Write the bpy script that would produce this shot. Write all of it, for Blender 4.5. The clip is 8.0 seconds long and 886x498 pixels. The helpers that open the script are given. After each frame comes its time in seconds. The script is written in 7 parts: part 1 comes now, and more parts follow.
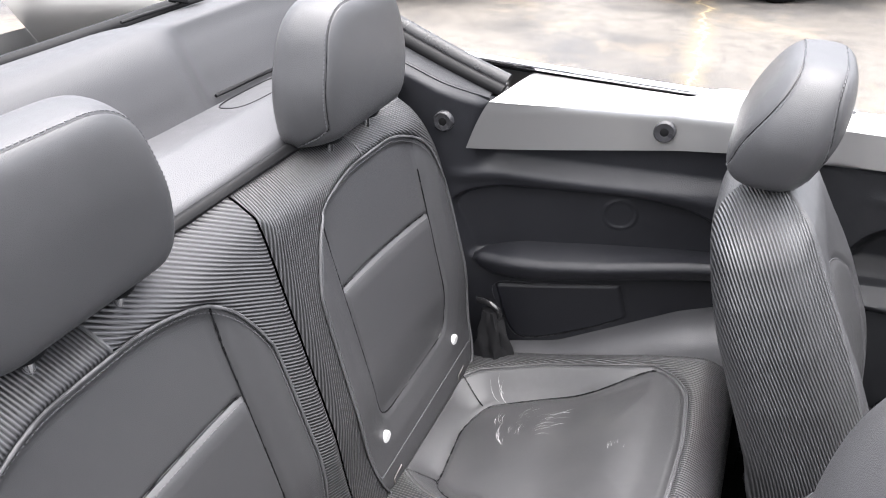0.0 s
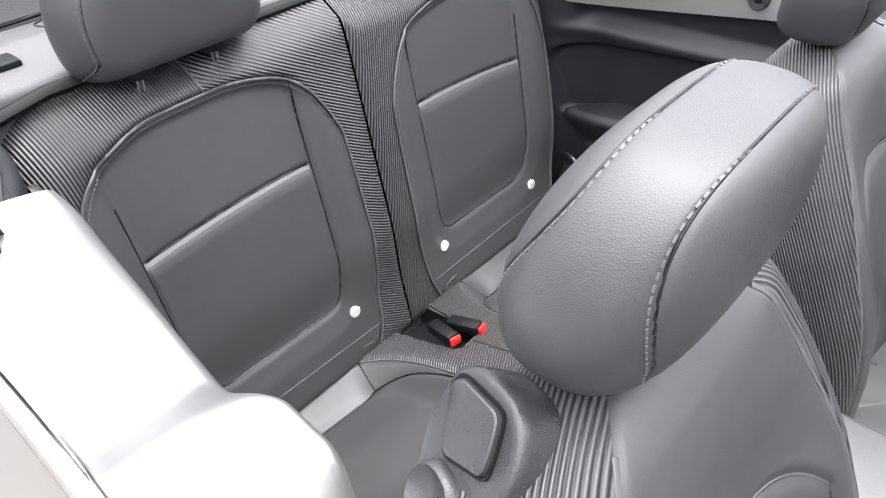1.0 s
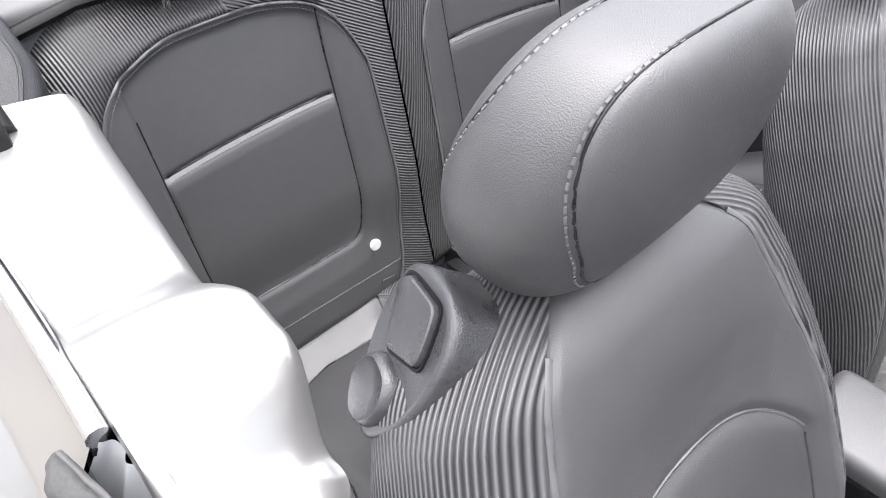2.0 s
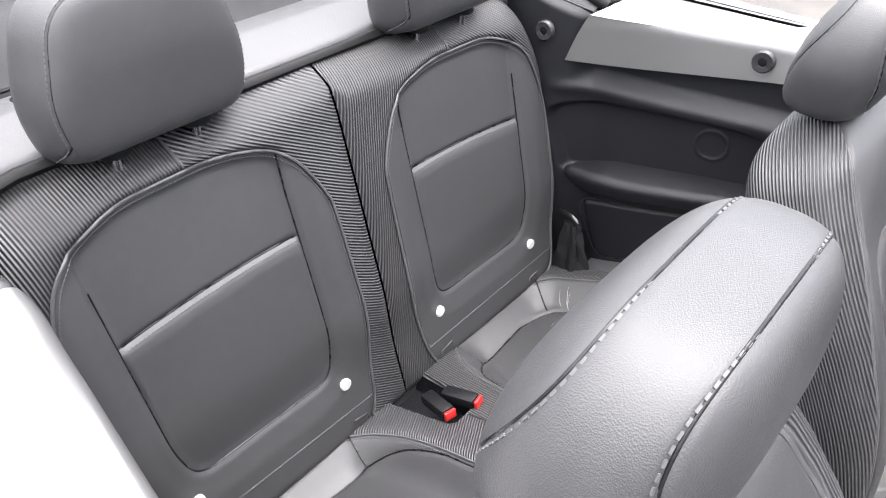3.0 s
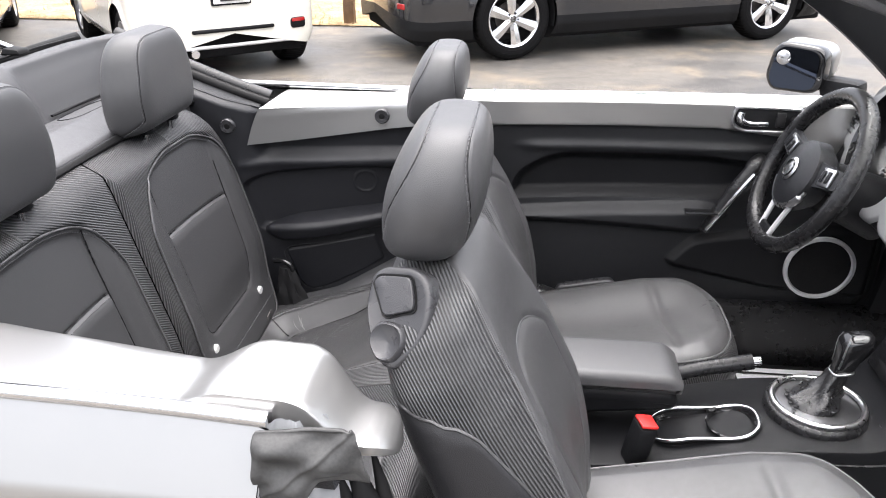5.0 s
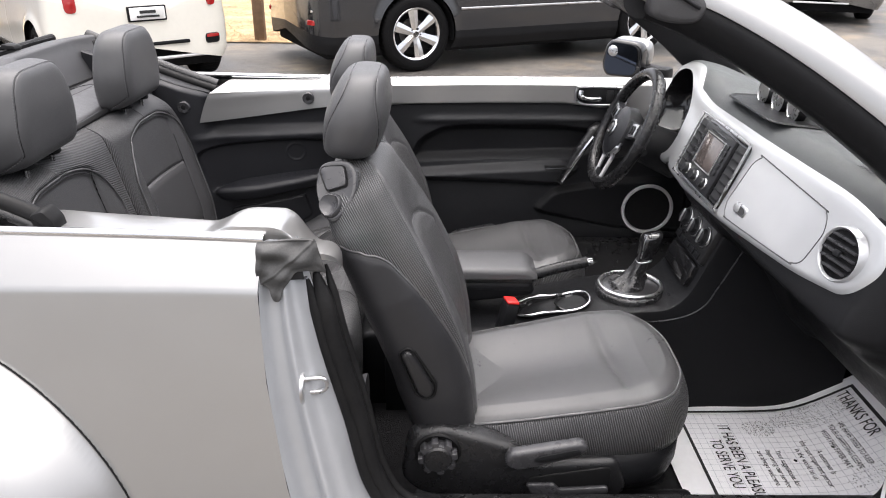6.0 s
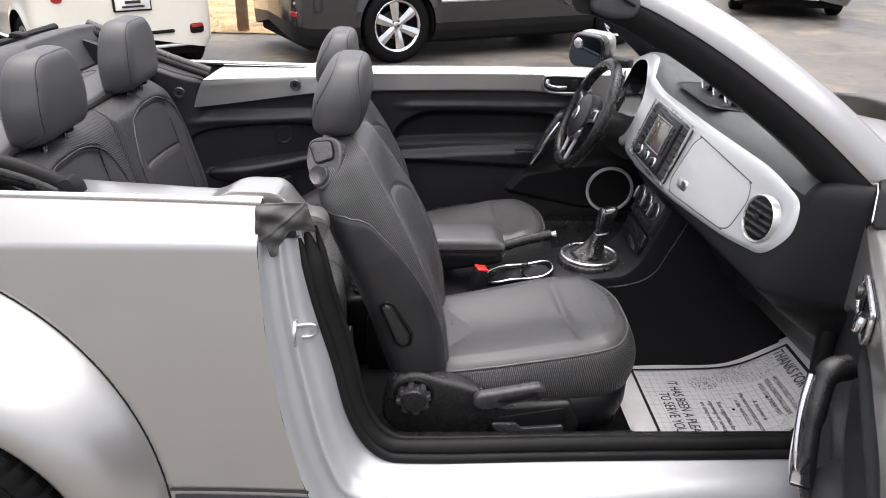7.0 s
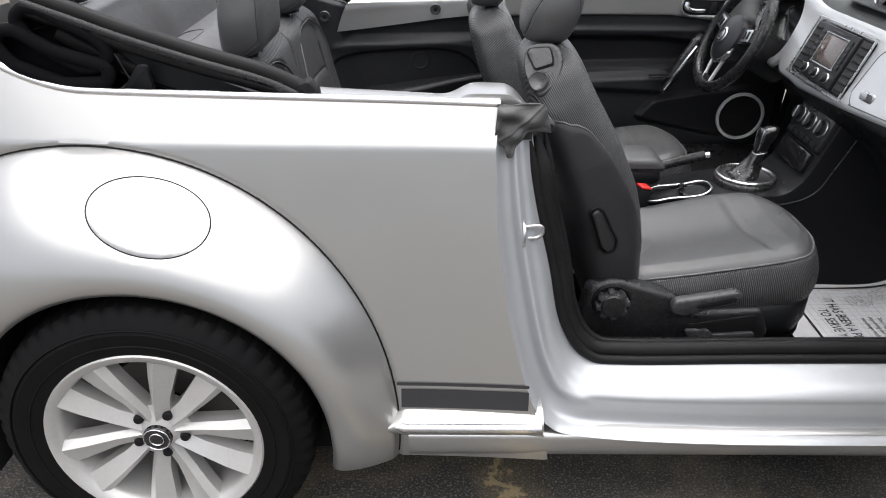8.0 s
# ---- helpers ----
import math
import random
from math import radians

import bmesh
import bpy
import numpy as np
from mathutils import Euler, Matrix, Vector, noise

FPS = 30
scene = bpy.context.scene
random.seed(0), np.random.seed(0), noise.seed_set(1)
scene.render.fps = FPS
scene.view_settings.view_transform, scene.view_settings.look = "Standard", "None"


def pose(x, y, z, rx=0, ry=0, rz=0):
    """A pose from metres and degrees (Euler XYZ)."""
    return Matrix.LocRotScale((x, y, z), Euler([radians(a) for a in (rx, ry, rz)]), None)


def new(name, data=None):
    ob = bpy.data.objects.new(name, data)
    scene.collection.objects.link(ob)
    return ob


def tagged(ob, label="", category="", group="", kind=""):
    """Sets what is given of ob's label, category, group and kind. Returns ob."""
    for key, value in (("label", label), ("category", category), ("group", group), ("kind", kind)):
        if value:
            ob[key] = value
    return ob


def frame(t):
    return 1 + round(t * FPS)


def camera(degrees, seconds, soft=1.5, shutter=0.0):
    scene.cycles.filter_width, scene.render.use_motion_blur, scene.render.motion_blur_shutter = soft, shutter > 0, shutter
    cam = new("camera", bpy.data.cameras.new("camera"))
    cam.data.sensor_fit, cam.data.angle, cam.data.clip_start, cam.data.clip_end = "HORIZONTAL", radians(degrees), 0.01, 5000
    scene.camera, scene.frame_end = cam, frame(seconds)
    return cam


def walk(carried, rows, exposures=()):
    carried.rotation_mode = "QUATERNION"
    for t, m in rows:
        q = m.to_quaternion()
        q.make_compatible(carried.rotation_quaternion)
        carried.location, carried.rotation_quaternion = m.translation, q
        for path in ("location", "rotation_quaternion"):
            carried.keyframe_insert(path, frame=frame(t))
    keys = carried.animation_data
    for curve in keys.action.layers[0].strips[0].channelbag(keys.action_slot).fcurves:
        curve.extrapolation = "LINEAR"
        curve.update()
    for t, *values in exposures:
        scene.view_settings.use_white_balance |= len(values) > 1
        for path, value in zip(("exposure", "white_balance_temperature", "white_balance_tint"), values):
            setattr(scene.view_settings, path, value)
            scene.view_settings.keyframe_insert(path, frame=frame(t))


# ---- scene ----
cam = camera(62.58, 8.0, soft=1.0)


def eye(x, y, z, yaw, pitch, roll):
    return pose(x, y, z, 90 + pitch, 0, yaw) @ pose(0, 0, 0, 0, 0, roll)


ROWS = [
    (0.0, 0.6967, -0.6308, 1.4438, 23.477, -32.282, 0.596),
    (0.5, 0.8332, -0.7120, 1.4389, 32.870, -35.417, 0.643),
    (1.0, 0.9693, -0.7052, 1.4076, 40.386, -39.246, 0.112),
    (1.2, 0.9914, -0.6875, 1.4131, 42.255, -41.300, 0.400),
    (2.3, 1.0404, -0.6741, 1.3737, 47.090, -42.109, -0.780),
    (2.5, 1.0252, -0.6613, 1.3980, 46.173, -41.033, -0.491),
    (3.0, 0.9322, -0.6331, 1.4334, 40.955, -37.074, -0.161),
    (3.5, 0.7863, -0.6259, 1.4699, 32.725, -32.780, -0.448),
    (4.0, 0.7849, -0.6917, 1.4563, 22.116, -29.144, -0.300),
    (4.5, 0.9054, -0.9234, 1.4488, 13.961, -27.171, -0.363),
    (5.0, 0.9469, -1.1955, 1.4591, 6.811, -26.023, -0.244),
    (5.2, 0.9415, -1.3440, 1.4718, 4.420, -25.680, -0.188),
    (6.3, 1.0201, -1.8554, 1.4955, -1.301, -24.369, 0.875),
    (6.5, 1.0259, -1.9087, 1.5051, -1.708, -24.384, 1.011),
    (7.0, 1.0113, -1.9625, 1.5167, -2.106, -25.040, 1.254),
    (7.5, 0.9185, -1.9720, 1.4935, -1.781, -26.551, 1.185),
    (8.0, 0.5937, -2.0387, 1.4351, -0.440, -28.676, 0.590),
]
EXPOSURES = [(0.0, 3.05, 6300, 13), (1.0, 3.0, 6300, 13), (2.5, 3.05, 6300, 13), (3.5, 3.2, 6350, 13), (4.0, 3.1, 6350, 13), (4.5, 2.8, 6350, 13), (5.2, 2.6, 6400, 13), (6.3, 2.05, 6500, 14), (7.5, 1.92, 6450, 12), (8.0, 1.82, 6350, 11)]
walk(cam, [(r[0], eye(*r[1:])) for r in ROWS], EXPOSURES)

# ---- light: a bright overcast day ----
world = bpy.data.worlds.new("overcast_sky")
scene.world = world
world.use_nodes = True
wn = world.node_tree.nodes
wl = world.node_tree.links
sky = wn.new("ShaderNodeTexSky")
sky.sky_type = "NISHITA"
sky.sun_disc = False
sky.sun_elevation = radians(76)
sky.sun_rotation = radians(0)
sky.dust_density = 4.0
sky.air_density = 1.0
grey = wn.new("ShaderNodeHueSaturation")
grey.inputs["Saturation"].default_value = 0.25
wl.new(sky.outputs["Color"], grey.inputs["Color"])
wl.new(grey.outputs["Color"], wn["Background"].inputs["Color"])
wn["Background"].inputs["Strength"].default_value = 0.08
sun_data = bpy.data.lights.new("sun", "SUN")
sun_data.energy = 1.35
sun_data.angle = radians(105)
sun_data.color = (1.0, 0.96, 0.9)
sun_ob = new("sun", sun_data)
sun_ob.matrix_world = pose(0, 0, 12, 9, 0, 0)

# ---- small tools ----
def thing(name, at, label, category, group="", kind=""):
    ob = new(name)
    ob.empty_display_size = 0.05
    ob.matrix_basis = at if isinstance(at, Matrix) else Matrix.Translation(at)
    return tagged(ob, label, category, group, kind)


def obj(name, verts, faces, material, parent=None, label="", uvs=None, sharp=50, place=None):
    """One mesh object from arrays; uvs are given per vertex, in metres."""
    me = bpy.data.meshes.new(name)
    me.from_pydata([tuple(map(float, v)) for v in verts], [], [tuple(map(int, f)) for f in faces])
    me.materials.append(material)
    me.polygons.foreach_set("use_smooth", [True] * len(me.polygons))
    if uvs is not None:
        layer = me.uv_layers.new(name="UVMap")
        idx = np.empty(len(me.loops), dtype=np.int32)
        me.loops.foreach_get("vertex_index", idx)
        layer.data.foreach_set("uv", np.asarray(uvs, np.float32)[idx].ravel())
    if sharp:
        me.set_sharp_from_angle(angle=radians(sharp))
    me.update()
    ob = new(name, me)
    if parent is not None:
        ob.parent = parent
    if place is not None:
        ob.matrix_basis = place
    if label:
        ob["label"] = label
    return ob


def part(name, bm, material, parent, label="", smooth=True, place=None, sharp=40):
    me = bpy.data.meshes.new(name)
    bmesh.ops.recalc_face_normals(bm, faces=bm.faces)
    bm.to_mesh(me)
    bm.free()
    me.materials.append(material)
    me.polygons.foreach_set("use_smooth", [smooth] * len(me.polygons))
    if smooth:
        me.set_sharp_from_angle(angle=radians(sharp))
    ob = new(name, me)
    if parent is not None:
        ob.parent = parent
    if place is not None:
        ob.matrix_basis = place
    if label:
        ob["label"] = label
    return ob


def surf(f, u, v, regions, parent, closed=False, flip=False, uvf=None):
    """A sheet over the parameters u=(from, to, steps), v likewise, cut along smooth lines into regions.
    regions: rows of (name, distance(u, v) negative inside or None for the rest, material or None to leave it open, label, uv turn)."""
    (u0, u1, nu), (v0, v1, nv) = u, v
    gu, gv = np.linspace(u0, u1, nu + 1), np.linspace(v0, v1, nv + 1)
    if closed:
        gu = gu[:-1]
    nc = len(gu)
    U, V = [a.copy() for a in np.meshgrid(gu, gv)]
    du, dv = (u1 - u0) / nu, (v1 - v0) / nv
    j, i = np.meshgrid(np.arange(nv), np.arange(nu), indexing="ij")
    i2 = (i + 1) % nc if closed else i + 1
    quads = np.stack([j * nc + i, j * nc + i2, (j + 1) * nc + i2, (j + 1) * nc + i], -1).reshape(-1, 4)
    fc = (u0 + (i + 0.5) * du).ravel(), (v0 + (j + 0.5) * dv).ravel()
    lab = np.full(len(quads), len(regions) - 1)
    for k in range(len(regions) - 1, -1, -1):
        if regions[k][1] is None:
            lab[:] = k
        else:
            lab[regions[k][1](*fc) < 0] = k
    lo, hi = np.full(U.size, 99), np.full(U.size, -1)
    for c in range(4):
        np.minimum.at(lo, quads[:, c], lab)
        np.maximum.at(hi, quads[:, c], lab)
    Uf, Vf = U.ravel(), V.ravel()
    for k in range(len(regions)):
        sd = regions[k][1]
        m = (lo == k) & (hi > k)
        if sd is None or not m.any():
            continue
        a, b = Uf[m].copy(), Vf[m].copy()
        a0, b0 = a.copy(), b.copy()
        for _ in range(3):
            s = sd(a, b)
            e1, e2 = du * 0.05, dv * 0.05
            g1, g2 = (sd(a + e1, b) - s) / e1, (sd(a, b + e2) - s) / e2
            n2 = (g1 * du) ** 2 + (g2 * dv) ** 2 + 1e-12
            a = np.clip(a - s * g1 * du * du / n2, a0 - 0.8 * du, a0 + 0.8 * du)
            b = np.clip(b - s * g2 * dv * dv / n2, b0 - 0.8 * dv, b0 + 0.8 * dv)
        if not closed:
            a = np.clip(a, min(u0, u1), max(u0, u1))
        Uf[m], Vf[m] = a, np.clip(b, min(v0, v1), max(v0, v1))
    P = np.stack(f(Uf, Vf), -1)
    if flip:
        quads = quads[:, ::-1]
    made = {}
    for k, (name, _, material, label, turn) in enumerate(regions):
        if material is None or not (lab == k).any():
            continue
        q = quads[lab == k]
        used, inv = np.unique(q, return_inverse=True)
        c, s = math.cos(radians(turn)), math.sin(radians(turn))
        a, b = uvf(Uf[used], Vf[used], P[used]) if uvf else (Uf[used], Vf[used])
        uv = np.stack([a * c + b * s, b * c - a * s], -1)
        made[name] = obj(name, P[used], inv.reshape(-1, 4), material, parent, label, uv)
    return made


def bend(points, n=10):
    """A smooth line through the points (Catmull-Rom)."""
    p = np.asarray(points, float)
    p = np.vstack([2 * p[0] - p[1], p, 2 * p[-1] - p[-2]])
    t = np.linspace(0, 1, n, endpoint=False)[:, None]
    out = []
    for a, b, c, d in zip(p[:-3], p[1:-2], p[2:-1], p[3:]):
        out.append(0.5 * (2 * b + (c - a) * t + (2 * a - 5 * b + 4 * c - d) * t**2 + (3 * b - a - 3 * c + d) * t**3))
    return np.vstack(out + [p[-2:-1]])


def tube(name, pts, r, material, parent, label="", n=8, closed=False, flat=1.0):
    """A round rod along a line of points; r may be a list."""
    p = np.asarray(pts, float)
    m = len(p)
    r = np.broadcast_to(np.asarray(r, float), (m,))
    tan = np.roll(p, -1, 0) - np.roll(p, 1, 0) if closed else np.gradient(p, axis=0)
    tan /= np.linalg.norm(tan, axis=1, keepdims=True) + 1e-12
    ref = np.array([0, 0, 1.0]) if abs(tan[0][2]) < 0.9 else np.array([1.0, 0, 0])
    side = np.cross(tan[0], ref)
    rings, along = [], np.r_[0, np.cumsum(np.linalg.norm(np.diff(p, axis=0), axis=1))]
    ang = np.linspace(0, 2 * math.pi, n, endpoint=False)
    for k in range(m):
        side = side - tan[k] * (side @ tan[k])
        side /= np.linalg.norm(side)
        up = np.cross(side, tan[k])
        rings.append(p[k] + r[k] * (np.cos(ang)[:, None] * side + flat * np.sin(ang)[:, None] * up))
    v = np.vstack(rings)
    faces = []
    for k in range(m if closed else m - 1):
        a, b = k * n, ((k + 1) % m) * n
        faces += [(a + q, a + (q + 1) % n, b + (q + 1) % n, b + q) for q in range(n)]
    if not closed:
        faces += [tuple(range(n))[::-1], tuple(range((m - 1) * n, m * n))]
    uv = np.stack([np.repeat(along, n), np.tile(ang * 0.003, m)], -1)
    return obj(name, v, faces, material, parent, label, uv, sharp=60)


def stitches(line, material, parent, pitch=0.0062, w=0.0007, name="stitching"):
    """A row of short thread stitches along a line, joined."""
    p = np.asarray(line, float)
    s = np.r_[0, np.cumsum(np.linalg.norm(np.diff(p, axis=0), axis=1))]
    at = lambda q: np.array([np.interp(q, s, p[:, c]) for c in range(3)])
    vs, fs = [], []
    for k in range(int(s[-1] / pitch)):
        a, b = at(k * pitch), at(k * pitch + pitch * 0.62)
        d = (b - a) / (np.linalg.norm(b - a) + 1e-9)
        e = np.cross(d, [0.3, 0.2, 0.93])
        e /= np.linalg.norm(e) + 1e-9
        g = np.cross(d, e)
        n = len(vs)
        for c in (a, b):
            vs += [c + w * (i * e + j * g) for i, j in ((-1, -1), (1, -1), (1, 1), (-1, 1))]
        fs += [(n, n + 1, n + 2, n + 3), (n + 7, n + 6, n + 5, n + 4)] + [(n + i, n + 4 + i, n + 4 + (i + 1) % 4, n + (i + 1) % 4) for i in range(4)]
    return obj(name, np.array(vs), fs, material, parent, "row of grey thread stitches")


def loft(name, rings, material, parent, label="", caps=True, closed=True, sharp=50):
    """A skin over rings of equal length."""
    rings = [np.asarray(r, float) for r in rings]
    n, v, faces = len(rings[0]), np.vstack(rings), []
    for k in range(len(rings) - 1):
        a, b = k * n, (k + 1) * n
        for q in range(n if closed else n - 1):
            faces.append((a + q, a + (q + 1) % n, b + (q + 1) % n, b + q))
    if caps:
        faces += [tuple(range(n))[::-1], tuple(range((len(rings) - 1) * n, len(rings) * n))]
    return obj(name, v, faces, material, parent, label, sharp=sharp)


def box(name, lo, hi, material, parent, label="", bevel=0.006, seg=2, place=None):
    bm = bmesh.new()
    lo, hi = np.minimum(lo, hi), np.maximum(lo, hi)
    c, s = (lo + hi) / 2, hi - lo
    bmesh.ops.create_cube(bm, size=1, matrix=Matrix.Translation(c) @ Matrix.Diagonal((*s, 1)))
    if bevel:
        bmesh.ops.bevel(bm, geom=bm.edges[:], offset=min(bevel, min(s) * 0.45), segments=seg, affect="EDGES", profile=0.5)
    return part(name, bm, material, parent, label, place=place)


def prism(name, outline, axis, a, b, material, parent, label="", bevel=0.004, seg=2, place=None):
    """An outline in the two other axes, drawn out along an axis ('x', 'y' or 'z') from a to b."""
    bm = bmesh.new()
    n = "xyz".index(axis)

    def at(p, d):
        q = list(p)
        q.insert(n, d)
        return q

    bot, top = [bm.verts.new(at(p, a)) for p in outline], [bm.verts.new(at(p, b)) for p in outline]
    bm.faces.new(bot[::-1]), bm.faces.new(top)
    for k in range(len(outline)):
        bm.faces.new((bot[k - 1], bot[k], top[k], top[k - 1]))
    bmesh.ops.recalc_face_normals(bm, faces=bm.faces)
    if bevel:
        caps = [e for e in bm.edges if all(abs(v.co[n] - a) < 1e-6 for v in e.verts) or all(abs(v.co[n] - b) < 1e-6 for v in e.verts)]
        bmesh.ops.bevel(bm, geom=caps, offset=bevel, segments=seg, affect="EDGES", profile=0.5)
    return part(name, bm, material, parent, label, place=place)


def lathe(name, profile, axis, centre, material, parent, label="", n=40, place=None, caps=True):
    """A profile of (radius, height) turned about an axis through centre."""
    k = "xyz".index(axis)
    e = np.eye(3)
    a1, a2, ax = e[(k + 1) % 3], e[(k + 2) % 3], e[k]
    ang = np.linspace(0, 2 * math.pi, n, endpoint=False)
    rings = [np.asarray(centre) + h * ax + r * (np.cos(ang)[:, None] * a1 + np.sin(ang)[:, None] * a2) for r, h in profile]
    ob = loft(name, rings, material, parent, label, caps=caps)
    if place is not None:
        ob.matrix_basis = place
    return ob


def text(name, body, size, material, parent, place, label="", depth=0.0004):
    cu = bpy.data.curves.new(name, "FONT")
    cu.body, cu.size, cu.extrude, cu.align_x, cu.align_y = body, size, depth, "CENTER", "CENTER"
    cu.materials.append(material)
    ob = new(name, cu)
    dg = bpy.context.evaluated_depsgraph_get()
    me = bpy.data.meshes.new_from_object(ob.evaluated_get(dg))
    bpy.data.objects.remove(ob)
    ob = new(name, me)
    ob.parent = parent
    ob.matrix_basis = place
    if label:
        ob["label"] = label
    return ob


# distances in a plane, negative inside
def d_poly(points, r=0.0):
    """The distance to a polygon, its corners rounded by r."""
    p = rounded(points, r) if r else np.asarray(points, float)

    def f(u, v):
        d = np.full(np.shape(u), 1e9)
        inside = np.zeros(np.shape(u), bool)
        for (x0, y0), (x1, y1) in zip(p, np.roll(p, -1, 0)):
            ex, ey = x1 - x0, y1 - y0
            t = np.clip(((u - x0) * ex + (v - y0) * ey) / (ex * ex + ey * ey + 1e-12), 0, 1)
            d = np.minimum(d, np.hypot(u - x0 - t * ex, v - y0 - t * ey))
            inside ^= ((y0 > v) != (y1 > v)) & (u < (x1 - x0) * (v - y0) / (y1 - y0 + 1e-12) + x0)
        return np.where(inside, -d, d)
    return f


def rounded(points, r, n=6):
    """A polygon with its corners rounded by r."""
    p = np.asarray(points, float)
    out = []
    for k in range(len(p)):
        a, b, c = p[k - 1], p[k], p[(k + 1) % len(p)]
        rr = r[k] if hasattr(r, "__len__") else r
        d1, d2 = (a - b) / np.linalg.norm(a - b), (c - b) / np.linalg.norm(c - b)
        s = min(rr, 0.45 * np.linalg.norm(a - b), 0.45 * np.linalg.norm(c - b))
        for t in np.linspace(0, 1, n):
            out.append((1 - t) ** 2 * (b + d1 * s) + 2 * t * (1 - t) * b + t * t * (b + d2 * s))
    return np.array(out)


def step(x, a, b):
    t = np.clip((x - a) / (b - a), 0, 1)
    return t * t * (3 - 2 * t)


# ---- materials ----
def mat(name, base, rough=0.5, metal=0.0, var=0.15, scale=8.0, bump=0.0, bump_scale=300.0, coat=0.0, spec=0.5, rvar=0.08, dust=0.0):
    """A painted, moulded or woven surface: base colour with variation at two scales, grain as a bump."""
    m = bpy.data.materials.new(name)
    m.use_nodes = True
    n, l = m.node_tree.nodes, m.node_tree.links
    b = n["Principled BSDF"]
    b.inputs["Metallic"].default_value = metal
    b.inputs["Coat Weight"].default_value = coat
    b.inputs["Coat Roughness"].default_value = 0.07
    b.inputs["Specular IOR Level"].default_value = spec
    co = n.new("ShaderNodeTexCoord")
    big, fine = n.new("ShaderNodeTexNoise"), n.new("ShaderNodeTexNoise")
    big.inputs["Scale"].default_value, big.inputs["Detail"].default_value = scale, 5
    fine.inputs["Scale"].default_value, fine.inputs["Detail"].default_value = scale * 12, 3
    for t in (big, fine):
        l.new(co.outputs["Object"], t.inputs["Vector"])
    add = n.new("ShaderNodeMath")
    add.operation = "ADD"
    l.new(big.outputs["Fac"], add.inputs[0]), l.new(fine.outputs["Fac"], add.inputs[1])
    ramp = n.new("ShaderNodeMapRange")
    ramp.inputs[1].default_value, ramp.inputs[2].default_value = 0.7, 1.3
    ramp.inputs[3].default_value, ramp.inputs[4].default_value = 1 - var, 1 + var
    l.new(add.outputs[0], ramp.inputs[0])
    mul = n.new("ShaderNodeVectorMath")
    mul.operation = "SCALE"
    mul.inputs[0].default_value = base
    l.new(ramp.outputs[0], mul.inputs["Scale"])
    colour = mul.outputs[0]
    if dust:
        mask = n.new("ShaderNodeTexNoise")
        mask.inputs["Scale"].default_value, mask.inputs["Detail"].default_value, mask.inputs["Roughness"].default_value = 6, 8, 0.7
        l.new(co.outputs["Object"], mask.inputs["Vector"])
        mr = n.new("ShaderNodeMapRange")
        mr.inputs[1].default_value, mr.inputs[2].default_value, mr.inputs[4].default_value = 0.5, 0.75, dust
        l.new(mask.outputs["Fac"], mr.inputs[0])
        mix = n.new("ShaderNodeMix")
        mix.data_type = "RGBA"
        mix.inputs["B"].default_value = (0.35, 0.33, 0.3, 1)
        l.new(mr.outputs[0], mix.inputs["Factor"]), l.new(colour, mix.inputs["A"])
        colour = mix.outputs["Result"]
    l.new(colour, b.inputs["Base Color"])
    rr = n.new("ShaderNodeMapRange")
    rr.inputs[1].default_value, rr.inputs[2].default_value = 0.7, 1.3
    rr.inputs[3].default_value, rr.inputs[4].default_value = max(0.02, rough - rvar), min(1, rough + rvar)
    l.new(add.outputs[0], rr.inputs[0])
    l.new(rr.outputs[0], b.inputs["Roughness"])
    if bump:
        grain = n.new("ShaderNodeTexVoronoi" if bump_scale > 150 and metal == 0 else "ShaderNodeTexNoise")
        grain.inputs["Scale"].default_value = bump_scale
        l.new(co.outputs["Object"], grain.inputs["Vector"])
        bp = n.new("ShaderNodeBump")
        bp.inputs["Strength"].default_value, bp.inputs["Distance"].default_value = bump, 0.001
        l.new(grain.outputs[0], bp.inputs["Height"])
        l.new(bp.outputs["Normal"], b.inputs["Normal"])
    return m


